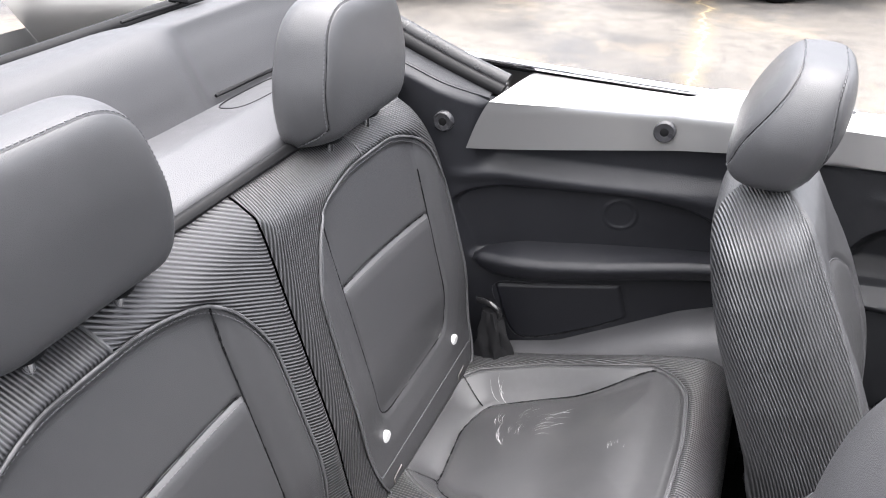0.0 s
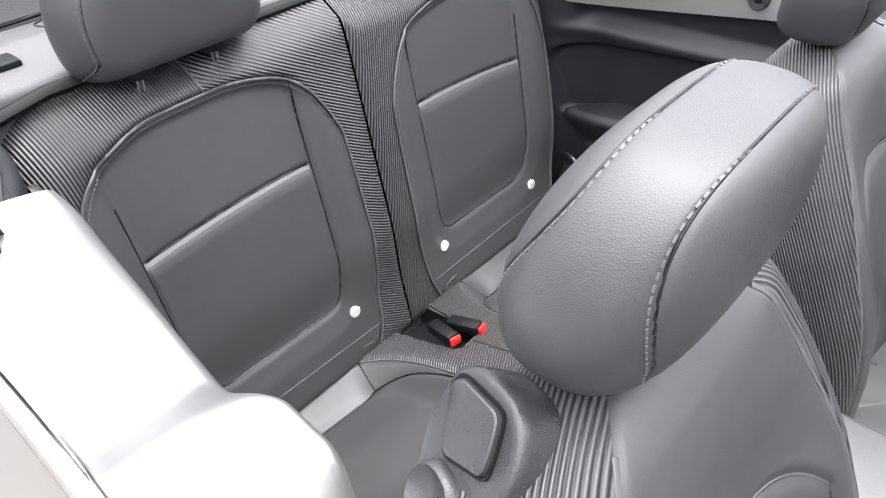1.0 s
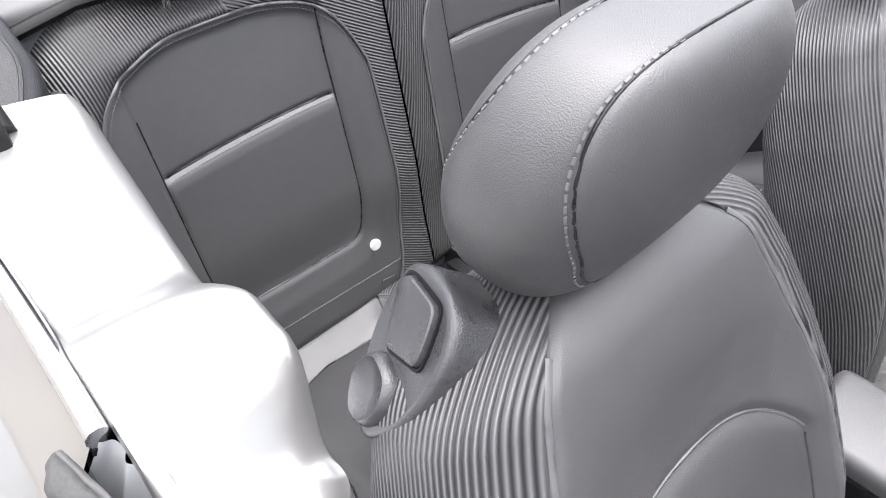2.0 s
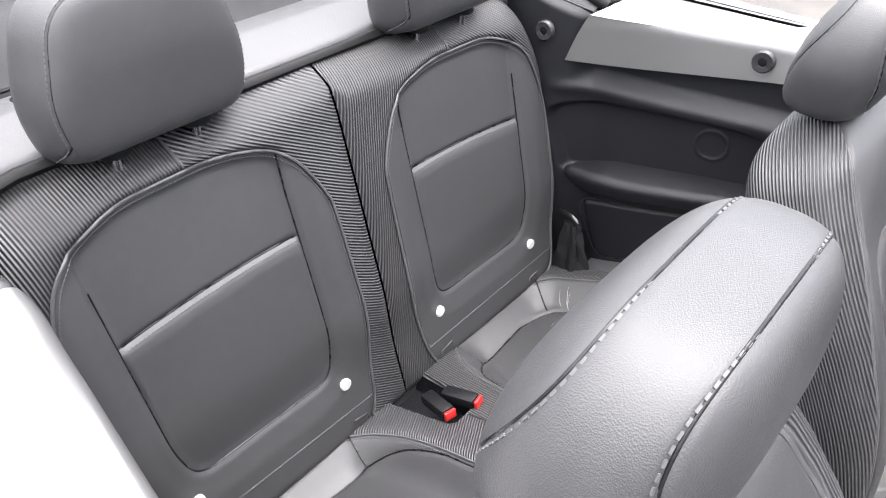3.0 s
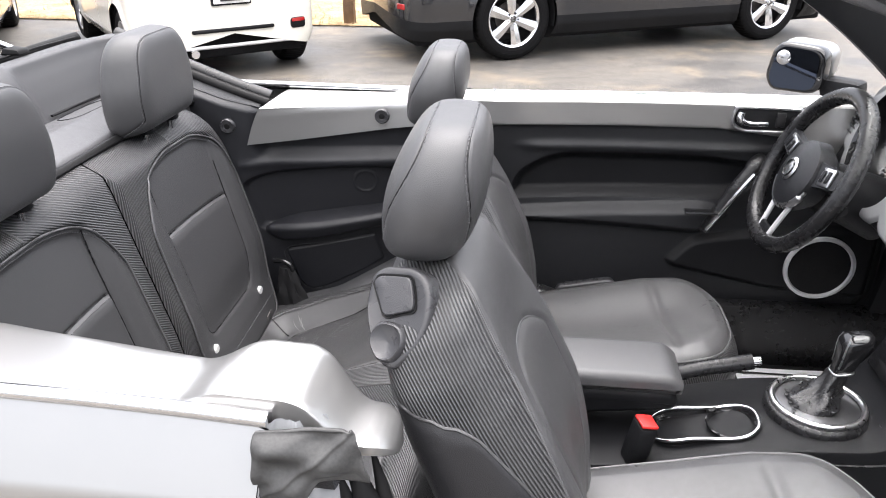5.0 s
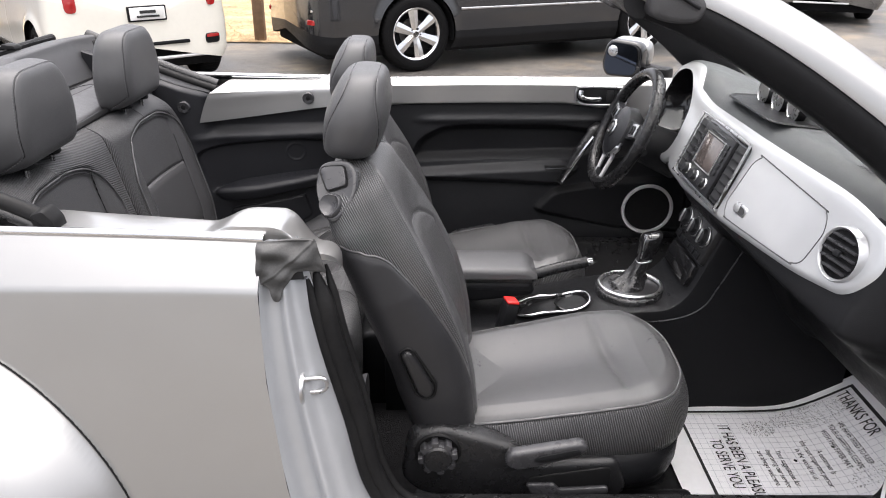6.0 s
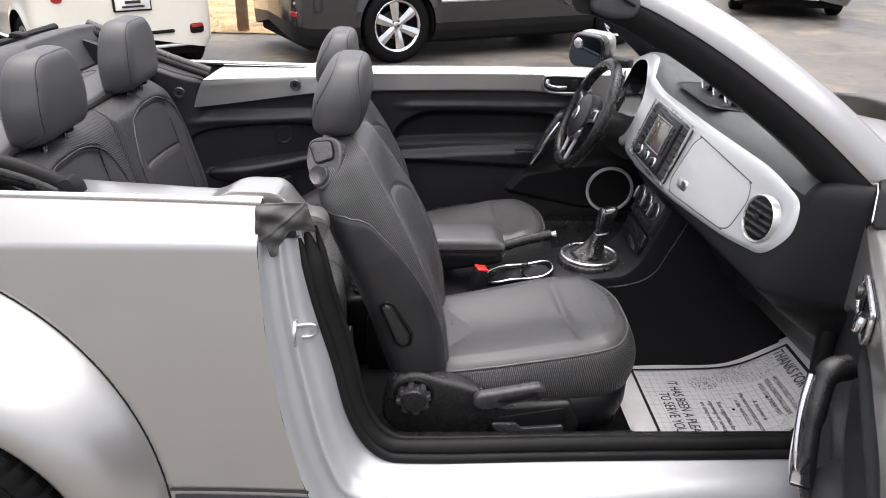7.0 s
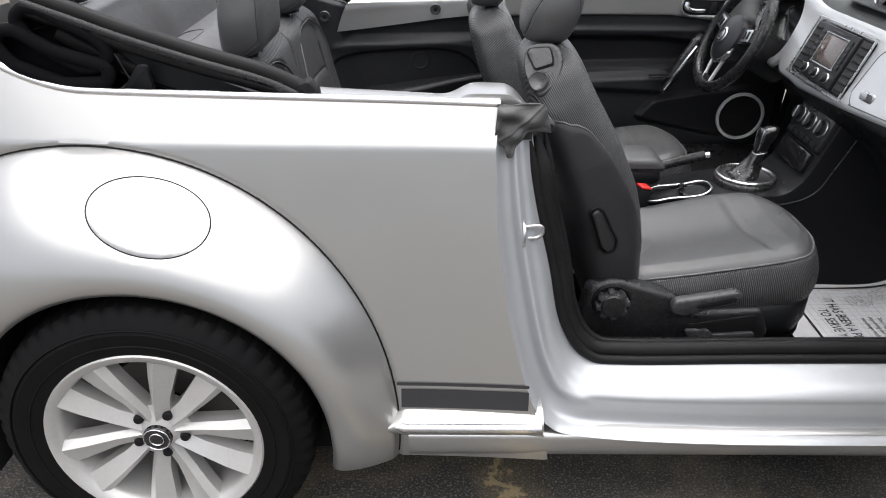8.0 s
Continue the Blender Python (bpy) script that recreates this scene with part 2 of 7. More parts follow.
def ribbed(name, low, high, pitch, rough, strength=1.0, dash=0.0):
    """Ribs across the sheet's u direction, of that pitch in metres; dash breaks them up along v."""
    m = mat(name, low, rough, var=0.12, scale=10)
    n, l = m.node_tree.nodes, m.node_tree.links
    b = n["Principled BSDF"]
    uv = n.new("ShaderNodeUVMap")
    sep = n.new("ShaderNodeSeparateXYZ")
    l.new(uv.outputs["UV"], sep.inputs[0])

    def wave(socket, length):
        mu, si = n.new("ShaderNodeMath"), n.new("ShaderNodeMath")
        mu.operation, si.operation = "MULTIPLY", "SINE"
        mu.inputs[1].default_value = 2 * math.pi / length
        l.new(socket, mu.inputs[0]), l.new(mu.outputs[0], si.inputs[0])
        mr = n.new("ShaderNodeMapRange")
        mr.inputs[1].default_value = -1
        l.new(si.outputs[0], mr.inputs[0])
        return mr.outputs[0]

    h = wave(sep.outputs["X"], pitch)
    if dash:
        w = wave(sep.outputs["Y"], dash)
        mm = n.new("ShaderNodeMath")
        mm.operation = "MULTIPLY_ADD"
        mm.inputs[1].default_value = 0.35
        l.new(w, mm.inputs[0]), l.new(h, mm.inputs[2])
        h = mm.outputs[0]
    bp = n.new("ShaderNodeBump")
    bp.inputs["Strength"].default_value, bp.inputs["Distance"].default_value = strength, pitch * 0.3
    l.new(h, bp.inputs["Height"]), l.new(bp.outputs["Normal"], b.inputs["Normal"])
    # base colour follows the rib height, low in the grooves, high on the crests
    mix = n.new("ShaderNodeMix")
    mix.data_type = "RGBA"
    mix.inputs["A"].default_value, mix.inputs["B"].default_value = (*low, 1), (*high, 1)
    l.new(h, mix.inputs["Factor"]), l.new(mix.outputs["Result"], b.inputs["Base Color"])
    return m


def glass(name, tint=(0.9, 0.95, 0.93), rough=0.0):
    m = bpy.data.materials.new(name)
    m.use_nodes = True
    b = m.node_tree.nodes["Principled BSDF"]
    b.inputs["Base Color"].default_value = (*tint, 1)
    b.inputs["Transmission Weight"].default_value, b.inputs["Roughness"].default_value, b.inputs["IOR"].default_value = 1.0, rough, 1.45
    return m


LEATHER = mat("black_leatherette", (0.052, 0.052, 0.0545), 0.42, spec=0.6, var=0.07, scale=6, bump=0.24, bump_scale=1100, rvar=0.04)
# darker copy of LEATHER: cushion shade in the base colour, plus faint dust
LEATHER_DUSTY_SHADED = mat("dusty_shaded_leatherette", (0.044, 0.044, 0.046), 0.44, spec=0.42, var=0.07, scale=6, bump=0.24, bump_scale=1100, rvar=0.04, dust=0.04)
# groove shade and crest highlights are painted into the two rib colours
RIB = ribbed("groove_shaded_upholstery", (0.009, 0.009, 0.0095), (0.088, 0.088, 0.092), 0.0046, 0.4, 1.0)
LEATHER_DARK = mat("dark_gloss_leather", (0.012, 0.012, 0.013), 0.27, spec=0.35, var=0.2, scale=8, bump=0.05, bump_scale=700)
PIPE = mat("seam_piping", (0.085, 0.085, 0.088), 0.36, var=0.1)
# lighter copy of LEATHER: light on the cushion top put into the base
LEATHER_TOP_LIT = mat("lit_shiny_leatherette", (0.058, 0.058, 0.06), 0.34, spec=0.5, var=0.09, scale=7, bump=0.2, bump_scale=1000, rvar=0.08, dust=0.02)
STITCH = ribbed("stitched_seam", (0.006, 0.006, 0.006), (0.045, 0.045, 0.047), 0.0046, 0.6, 0.2)
THREAD = mat("grey_thread", (0.095, 0.095, 0.1), 0.6, var=0.1)
CLOTH_SLEEVE = mat("crumpled_sleeve_vinyl", (0.012, 0.012, 0.013), 0.38, spec=0.5, var=0.2, scale=20, bump=0.4, bump_scale=60)
TRIM_PLASTIC = mat("grained_trim_plastic", (0.013, 0.0135, 0.0165), 0.42, spec=0.4, var=0.1, scale=4, bump=0.35, bump_scale=900)
# darker than LEATHER so the seat's side panel carries its shade in colour
VINYL_SIDE_SHADED = mat("shaded_side_vinyl", (0.022, 0.022, 0.024), 0.42, spec=0.35, var=0.07, scale=7, bump=0.2, bump_scale=900, rvar=0.04)
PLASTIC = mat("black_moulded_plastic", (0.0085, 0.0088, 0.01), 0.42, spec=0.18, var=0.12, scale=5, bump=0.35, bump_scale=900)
# lit copy of PLASTIC: parts that catch light get a lighter base
PLASTIC_LIT = mat("lit_moulded_plastic", (0.012, 0.012, 0.013), 0.3, spec=0.5, var=0.12, scale=5, bump=0.35, bump_scale=900)
# grey base stands in for the sky's sheen on black satin mouldings
PLASTIC_SHEEN = mat("sheen_lightened_plastic", (0.034, 0.034, 0.037), 0.3, spec=0.5, var=0.08, scale=5, bump=0.2, bump_scale=900)
# charcoal dash with its sky reflection put into a lighter base colour
DASHTOP = mat("sky_lightened_dash", (0.05, 0.054, 0.056), 0.5, var=0.1, scale=4, bump=0.3, bump_scale=800)
SATIN = mat("satin_silver_plastic", (0.6, 0.6, 0.61), 0.35, metal=0.25, var=0.03, rvar=0.05)
PLASTIC_SOFT = mat("charcoal_soft_plastic", (0.015, 0.0155, 0.0175), 0.4, spec=0.3, var=0.12, scale=4, bump=0.3, bump_scale=800)
GREYVINYL = mat("grey_vinyl", (0.05, 0.05, 0.053), 0.5, var=0.1, scale=4, bump=0.3, bump_scale=600)
SHELFVINYL = mat("pale_grey_vinyl", (0.07, 0.07, 0.074), 0.48, var=0.1, scale=4, bump=0.3, bump_scale=600)
RUBBER = mat("black_rubber", (0.009, 0.009, 0.0095), 0.5, spec=0.15, var=0.2, scale=10, bump=0.2, bump_scale=120, dust=0.02)
RUBBER_GREY = mat("weathered_grey_rubber", (0.05, 0.05, 0.05), 0.5, spec=0.4, var=0.3, scale=25, bump=0.4, bump_scale=90, dust=0.15)
RIMSILVER = mat("silver_wheel_lacquer", (0.55, 0.54, 0.53), 0.38, metal=0.45, var=0.05, scale=12, coat=0.3)
IRON = mat("dull_iron", (0.12, 0.11, 0.105), 0.5, metal=0.6, var=0.2, scale=20)
TYRE = mat("tyre_rubber", (0.006, 0.006, 0.0065), 0.6, spec=0.1, var=0.25, scale=14, bump=0.3, bump_scale=90)
CARPET = mat("black_carpet", (0.012, 0.012, 0.013), 0.95, var=0.35, scale=30, bump=1.0, bump_scale=400, spec=0.1)
CLOTH = mat("black_roof_cloth", (0.006, 0.006, 0.007), 0.9, var=0.25, scale=15, bump=0.5, bump_scale=600, spec=0.05)
SILVER = mat("silver_metallic_paint", (0.43, 0.427, 0.422), 0.3, metal=0.8, var=0.012, scale=1.2, coat=0.5, rvar=0.02)
JAMB = mat("silver_jamb_paint", (0.40, 0.412, 0.43), 0.36, metal=0.35, var=0.03, scale=3, coat=0.25, rvar=0.02)
CHROME = mat("bright_chrome", (0.8, 0.8, 0.81), 0.12, metal=1.0, var=0.03, rvar=0.04)
DULLCHROME = mat("satin_chrome", (0.6, 0.6, 0.61), 0.3, metal=1.0, var=0.04, rvar=0.06)
BRUSHED = mat("brushed_grey_metal", (0.16, 0.16, 0.168), 0.34, metal=0.9, var=0.06, scale=20, rvar=0.06)
BOOT = mat("glossy_boot_leather", (0.012, 0.012, 0.013), 0.3, spec=0.6, var=0.15, scale=12, bump=0.25, bump_scale=500)
GLOSS = mat("gloss_black_plastic", (0.01, 0.01, 0.011), 0.12, var=0.1, coat=0.5)
TRIMSILVER = mat("silver_dash_lacquer", (0.46, 0.47, 0.485), 0.32, metal=0.4, var=0.015, scale=2, coat=0.8, rvar=0.02)
RED = mat("red_plastic", (0.55, 0.02, 0.018), 0.4, var=0.08)
WHITE = mat("white_plastic", (0.75, 0.75, 0.74), 0.5, var=0.04)
PAPER = mat("white_printed_paper", (0.86, 0.86, 0.88), 0.75, var=0.03, scale=5)
INK = mat("black_print", (0.02, 0.02, 0.022), 0.7, var=0.1)
GRID_INK = mat("pale_grid_print", (0.5, 0.5, 0.56), 0.75, var=0.05)
GLASS = glass("clear_glass", (0.93, 0.96, 0.95))
# near-black blue base paints in the dark reflection the glass should show
MIRROR = mat("darkened_mirror_glass", (0.055, 0.063, 0.082), 0.02, metal=1.0, var=0.01, rvar=0.0)


# ---- the lot ----
def asphalt():
    m = mat("old_asphalt", (0.105, 0.095, 0.083), 0.6, var=0.3, scale=0.7, bump=0.7, bump_scale=90, rvar=0.2, spec=0.3)
    n, l = m.node_tree.nodes, m.node_tree.links
    b = n["Principled BSDF"]
    co = n.new("ShaderNodeTexCoord")
    base = b.inputs["Base Color"].links[0].from_socket

    def noise_tex(scale, detail=6, rough=0.6, dist=0.0):
        t = n.new("ShaderNodeTexNoise")
        t.inputs["Scale"].default_value, t.inputs["Detail"].default_value = scale, detail
        t.inputs["Roughness"].default_value, t.inputs["Distortion"].default_value = rough, dist
        l.new(co.outputs["Object"], t.inputs["Vector"])
        return t.outputs["Fac"]

    def band(socket, a, c, lo=0.0, hi=1.0):
        r = n.new("ShaderNodeMapRange")
        r.inputs[1].default_value, r.inputs[2].default_value, r.inputs[3].default_value, r.inputs[4].default_value = a, c, lo, hi
        l.new(socket, r.inputs[0])
        return r.outputs[0]

    def mixed(fac, a, colour):
        x = n.new("ShaderNodeMix")
        x.data_type = "RGBA"
        x.inputs["B"].default_value = (*colour, 1)
        l.new(fac, x.inputs["Factor"]), l.new(a, x.inputs["A"])
        return x.outputs["Result"]

    def math_(op, a, c):
        x = n.new("ShaderNodeMath")
        x.operation = op
        for k, s in enumerate((a, c)):
            if isinstance(s, (int, float)):
                x.inputs[k].default_value = s
            else:
                l.new(s, x.inputs[k])
        return x.outputs[0]

    col = mixed(band(noise_tex(0.45, 8, 0.65, 0.15), 0.47, 0.58, 0, 0.9), base, (0.034, 0.033, 0.033))
    col = mixed(band(noise_tex(1.1, 8, 0.7, 0.2), 0.52, 0.66, 0, 0.65), col, (0.24, 0.19, 0.13))
    col = mixed(band(noise_tex(4.5, 10, 0.75, 0.3), 0.53, 0.68, 0, 0.7), col, (0.04, 0.038, 0.037))
    col = mixed(band(noise_tex(9, 10, 0.8, 0.5), 0.58, 0.7, 0, 0.5), col, (0.22, 0.195, 0.155))
    col = mixed(band(noise_tex(150, 3), 0.5, 0.72, 0, 0.7), col, (0.34, 0.33, 0.31))
    col = mixed(band(noise_tex(190, 2), 0.55, 0.75, 0, 0.6), col, (0.03, 0.03, 0.03))
    # one long crack, filled with pale sand, that wanders towards the grass
    sep = n.new("ShaderNodeSeparateXYZ")
    l.new(co.outputs["Object"], sep.inputs[0])
    wob = math_("MULTIPLY", math_("SUBTRACT", noise_tex(2.2, 8, 0.7), 0.5), 0.55)
    line = math_("ADD", math_("ADD", sep.outputs["X"], math_("MULTIPLY", sep.outputs["Y"], 0.09)), wob)
    off = math_("ABSOLUTE", math_("SUBTRACT", line, 0.72), 0.0)
    col = mixed(band(off, 0.12, 0.02, 0, 0.25), col, (0.28, 0.22, 0.13))
    col = mixed(band(off, 0.02, 0.006), col, (0.34, 0.27, 0.16))
    l.new(col, b.inputs["Base Color"])
    l.new(band(noise_tex(0.45, 8, 0.65, 0.15), 0.47, 0.60, 0.65, 0.42), b.inputs["Roughness"])
    return m


ASPHALT = asphalt()
bm = bmesh.new()
bmesh.ops.create_grid(bm, x_segments=40, y_segments=40, size=300)
ground = part("ground", bm, ASPHALT, None, smooth=False)
tagged(ground, "worn grey asphalt lot with oil stains and sandy cracks", "ground", kind="structure")


# ---- rear seat ----
def x_back(z):
    return 0.272 - 0.245 * (z - 0.53) - 0.5 * np.maximum(z - 0.95, 0) ** 1.5


BACK_EDGE = d_poly([(-0.035, 0.40), (0.50, 0.40), (0.535, 0.62), (0.53, 0.90), (0.47, 1.005), (-0.035, 1.024)], [0.03, 0.06, 0.1, 0.14, 0.12, 0.02])
BACK_PIPING = [(0.075, 0.43), (0.46, 0.43), (0.487, 0.60), (0.49, 0.80), (0.45, 0.92), (0.36, 0.962), (0.20, 0.965), (0.11, 0.94), (0.055, 0.85), (0.05, 0.62)]
BACK_OUT = d_poly(BACK_PIPING, 0.06)
BACK_PANEL = [(0.135, 0.553), (0.385, 0.553), (0.405, 0.62), (0.42, 0.99), (0.12, 0.99), (0.122, 0.62)]
BACK_IN = d_poly(BACK_PANEL, [0.05, 0.05, 0.04, 0.0, 0.0, 0.04])


def panel_in(u, v):
    return np.maximum(BACK_IN(u, v), BACK_OUT(u, v))


def mid_seam(u):
    return 0.805 - 0.05 * (u - 0.26) - 0.25 * (u - 0.26) ** 2


def back_depth(u, z):
    e = np.clip(-BACK_EDGE(u, z) / 0.05, 0, 1)
    w = -0.065 * (1 - np.sqrt(np.maximum(1 - (1 - e) ** 2, 0)))
    o, i = BACK_OUT(u, z), panel_in(u, z)
    w = w + 0.018 * step(-BACK_EDGE(u, z), 0.0, 0.06) * (0.1 + 0.9 * step(z, 0.52, 0.66))
    w = w - (0.008 * step(-i, -0.045, 0.0) + 0.009 * step(-i, -0.004, 0.010)) * step(-o, -0.01, 0.02)
    low = (z < mid_seam(u))
    puff = np.where(low, 0.007 * np.clip((mid_seam(u) - z) / 0.02, 0, 1) ** 0.5 * np.clip(1 - (mid_seam(u) - z) / 0.3, 0, 1), 0.0)
    w = w + puff * step(-i, 0.0, 0.006)
    for d, g in ((o, 0.002), (i, 0.004)):
        w = w - g * np.exp(-((d / 0.005) ** 2))
    w = w - 0.004 * np.exp(-(((z - mid_seam(u)) / 0.004) ** 2)) * step(-i, 0, 0.005)
    return w


def rear_back_point(side):
    def f(u, z):
        return x_back(z) + back_depth(u, z), side * u, z
    return f


def on_back(side, pts, lift=0.001):
    p = np.asarray(pts, float)
    x, y, z = rear_back_point(side)(p[:, 0], p[:, 1])
    return np.stack([x + lift, y, z], -1)


def closed_line(pts, n=8):
    p = np.asarray(pts, float)
    return bend(np.vstack([p, p[:1]]), n)[:-1]


def seat_cushion_profile():
    """Points of the cushion's section from the back to the floor, as (x, z)."""
    return bend([(0.18, 0.425), (0.30, 0.445), (0.45, 0.487), (0.60, 0.537), (0.69, 0.566), (0.745, 0.572), (0.785, 0.545), (0.80, 0.48), (0.80, 0.38), (0.79, 0.25)], 14)


PROF = seat_cushion_profile()
PROF_S = np.r_[0, np.cumsum(np.linalg.norm(np.diff(PROF, axis=0), axis=1))]


def s_at(x):
    return float(np.interp(x, PROF[:70, 0], PROF_S[:70]))


def cushion_shapes(side):
    o = [(0.105, 0.715), (0.08, 0.68), (0.08, 0.45), (0.092, 0.36), (0.145, 0.276), (0.372, 0.272), (0.43, 0.31), (0.462, 0.44), (0.462, 0.66), (0.40, 0.715), (0.27, 0.725)]
    i = [(0.108, 0.710), (0.086, 0.68), (0.086, 0.45), (0.106, 0.38), (0.15, 0.337), (0.30, 0.325), (0.37, 0.348), (0.402, 0.45), (0.425, 0.58), (0.455, 0.66), (0.395, 0.709), (0.27, 0.719)]
    o, i = [[(a, s_at(b)) for a, b in q] for q in (o, i)]
    return [(side * a, b) for a, b in o], [(side * a, b) for a, b in i]


C_O = {s: cushion_shapes(s)[0] for s in (1, -1)}
C_I = {s: cushion_shapes(s)[1] for s in (1, -1)}
C_RO = [0.03, 0.03, 0.03, 0.05, 0.05, 0.05, 0.05, 0.05, 0.04, 0.04, 0.03]
D_O = {s: d_poly(C_O[s], C_RO) for s in (1, -1)}
D_I = {s: d_poly(C_I[s], 0.03) for s in (1, -1)}
WELL = d_poly([(-0.045, s_at(0.27)), (0.045, s_at(0.27)), (0.03, s_at(0.43)), (-0.03, s_at(0.43))], 0.012)


def cushion_point(y, s):
    x, z = np.interp(s, PROF_S, PROF[:, 0]), np.interp(s, PROF_S, PROF[:, 1])
    tx, tz = np.interp(s + 0.004, PROF_S, PROF[:, 0]) - x, np.interp(s + 0.004, PROF_S, PROF[:, 1]) - z
    ln = np.hypot(tx, tz) + 1e-9
    nx, nz = -tz / ln, tx / ln
    h = np.zeros_like(y)
    for k in (1, -1):
        o, i = D_O[k](y, s), D_I[k](y, s)
        h = h - 0.042 * step(-o, -0.008, 0.062) * (1 - 0.7 * step(s, s_at(0.50), s_at(0.66))) + 0.012 * step(-i, 0.0, 0.12)
        h = h - 0.004 * np.exp(-((o / 0.005) ** 2)) - 0.004 * np.exp(-((i / 0.005) ** 2))
    h = h - 0.035 * step(-WELL(y, s), -0.004, 0.012)
    edge = np.clip((0.535 - np.abs(y)) / 0.06, 0, 1)
    h = h - 0.10 * (1 - np.sqrt(np.maximum(1 - (1 - edge) ** 2, 0)))
    mid = np.exp(-((y / 0.05) ** 2)) * step(s, s_at(0.6), s_at(0.75))
    h = h - 0.012 * mid
    return x + nx * h, y, z + nz * h


def on_cushion(pts, lift=0.001):
    p = np.asarray(pts, float)
    x, y, z = cushion_point(p[:, 0], p[:, 1])
    return np.stack([x, y, z + lift], -1)


def headrest(name, hw, hh, ht, material, parent, at):
    """A padded headrest, slimmer towards its top, a stitched seam round its front panel and one round its back."""
    sgn = lambda t, e: np.sign(t) * np.abs(t) ** e

    def body(v):
        """Height, girth and slimming of the pad at v."""
        b = math.pi * (v - 0.5)
        zz = sgn(np.sin(b), 0.8)
        return zz, np.abs(np.cos(b)) ** (0.46 - 0.17 * step(-b, 0.0, 1.2)), step(zz, -0.15, 1.0)

    def loop(v):
        """Half the side panel's width, as a share of the girth; 0.25 where the seam crosses the middle."""
        zz, ring, slim = body(v)
        q = (0.80 - 0.40 * step(zz, -0.4, 0.95)) / np.maximum(ring * (0.98 - 0.16 * slim), 1e-6)
        return np.arcsin(np.clip(q, 0, 1) ** 1.25) / (2 * math.pi)

    def f(u, v):
        a = 2 * math.pi * u
        zz, ring, slim = body(v)
        x = ht * ring * sgn(np.cos(a), 0.8) * (0.98 - 0.16 * slim) + 0.016 * zz
        y = hw * ring * sgn(np.sin(a), 0.62) * (0.96 - 0.09 * slim + 0.04 * step(zz, -0.8, 0.0))
        m = np.mod(u, 1.0)
        q = np.abs(np.abs(np.minimum(m, 1 - m) - 0.25) - loop(v))
        g = 1 - 0.022 * np.exp(-((q / 0.0065) ** 2))
        return x * g, y * g, hh * zz

    base = thing_part(name, parent, at)
    surf(f, (0, 1, 120), (1e-6, 1 - 1e-6, 72), [(name + "_cover", None, material, "", 0)], base, closed=True)
    v = np.linspace(0.003, 0.997, 800)
    v = v[loop(v) < 0.2499]
    v = v[0] + (v[-1] - v[0]) * (0.5 - 0.5 * np.cos(np.linspace(0, math.pi, 80)))
    for side in (-1, 1):
        us, vs = np.r_[0.25 + side * loop(v), (0.75 - side * loop(v))[::-1]], np.r_[v, v[::-1]]
        tube("seam", np.stack(f(us, vs), -1), 0.0012, LEATHER_DARK, base, closed=True, n=6)
        d = -side * 0.009
        line = np.stack(f(us + np.where(us < 0.5, d, -d), vs), -1)
        stitches(line[5:75], THREAD, base), stitches(line[85:155], THREAD, base)
    return base


def rear_headrest(hw, hh, ht, parent, at):
    """A low wide headrest: a padded front panel ringed by a seam, and a gusset round it that runs back along the base."""
    shape = rounded([(hw * 0.90, -hh), (hw, -hh * 0.25), (hw * 0.76, hh), (-hw * 0.76, hh), (-hw, -hh * 0.25), (-hw * 0.90, -hh)], [0.04, 0.09, 0.10, 0.10, 0.09, 0.04], 10)
    shape = np.vstack([shape, shape[:1]])
    arc = np.r_[0, np.cumsum(np.linalg.norm(np.diff(shape, axis=0), axis=1))]
    arc /= arc[-1]
    prof = bend([(0.0, 1.0), (0.3, 0.99), (0.6, 0.96), (0.76, 0.90), (0.86, 0.78), (0.915, 0.60), (0.955, 0.34), (0.99, 0.0), (1.0, -0.35), (0.95, -0.70), (0.8, -0.9), (0.5, -0.98), (0.0, -1.0)], 6)
    pv = np.linspace(0, 1, len(prof))

    def seam_v(u):
        z = np.interp(np.mod(u, 1.0), arc, shape[:, 1])
        return 4.35 / 12 + 3.3 / 12 * step(-z / hh, 0.72, 0.97)

    def f(u, v):
        y, z = np.interp(np.mod(u, 1.0), arc, shape[:, 0]), np.interp(np.mod(u, 1.0), arc, shape[:, 1])
        k = np.interp(v, pv, prof[:, 0]) * (1 - 0.02 * np.exp(-(((v - seam_v(u)) / 0.008) ** 2)))
        x = ht * np.interp(v, pv, prof[:, 1]) * (1 - 0.14 * step(z * k / hh, 0.0, 1.0)) + 0.016 * z * k / hh
        return x, y * k, z * k

    base = thing_part("headrest", parent, at)
    surf(f, (0, 1, 160), (1e-5, 1 - 1e-5, 150), [
        ("front_panel", lambda u, v: v - seam_v(u), LEATHER, "smooth padded front panel", 0),
        ("gusset", None, LEATHER, "", 0)], base, closed=True)
    u = np.linspace(0, 1, 140, endpoint=False)
    tube("seam", np.stack(f(u, seam_v(u)), -1), 0.0012, LEATHER_DARK, base, closed=True, n=6)
    u = np.linspace(0, 1, 200)
    stitches(np.stack(f(u, seam_v(u) + 0.018), -1), THREAD, base)
    return base


def thing_part(name, parent, at):
    ob = new(name)
    ob.empty_display_size = 0.03
    ob.parent = parent
    ob.matrix_basis = at
    return ob


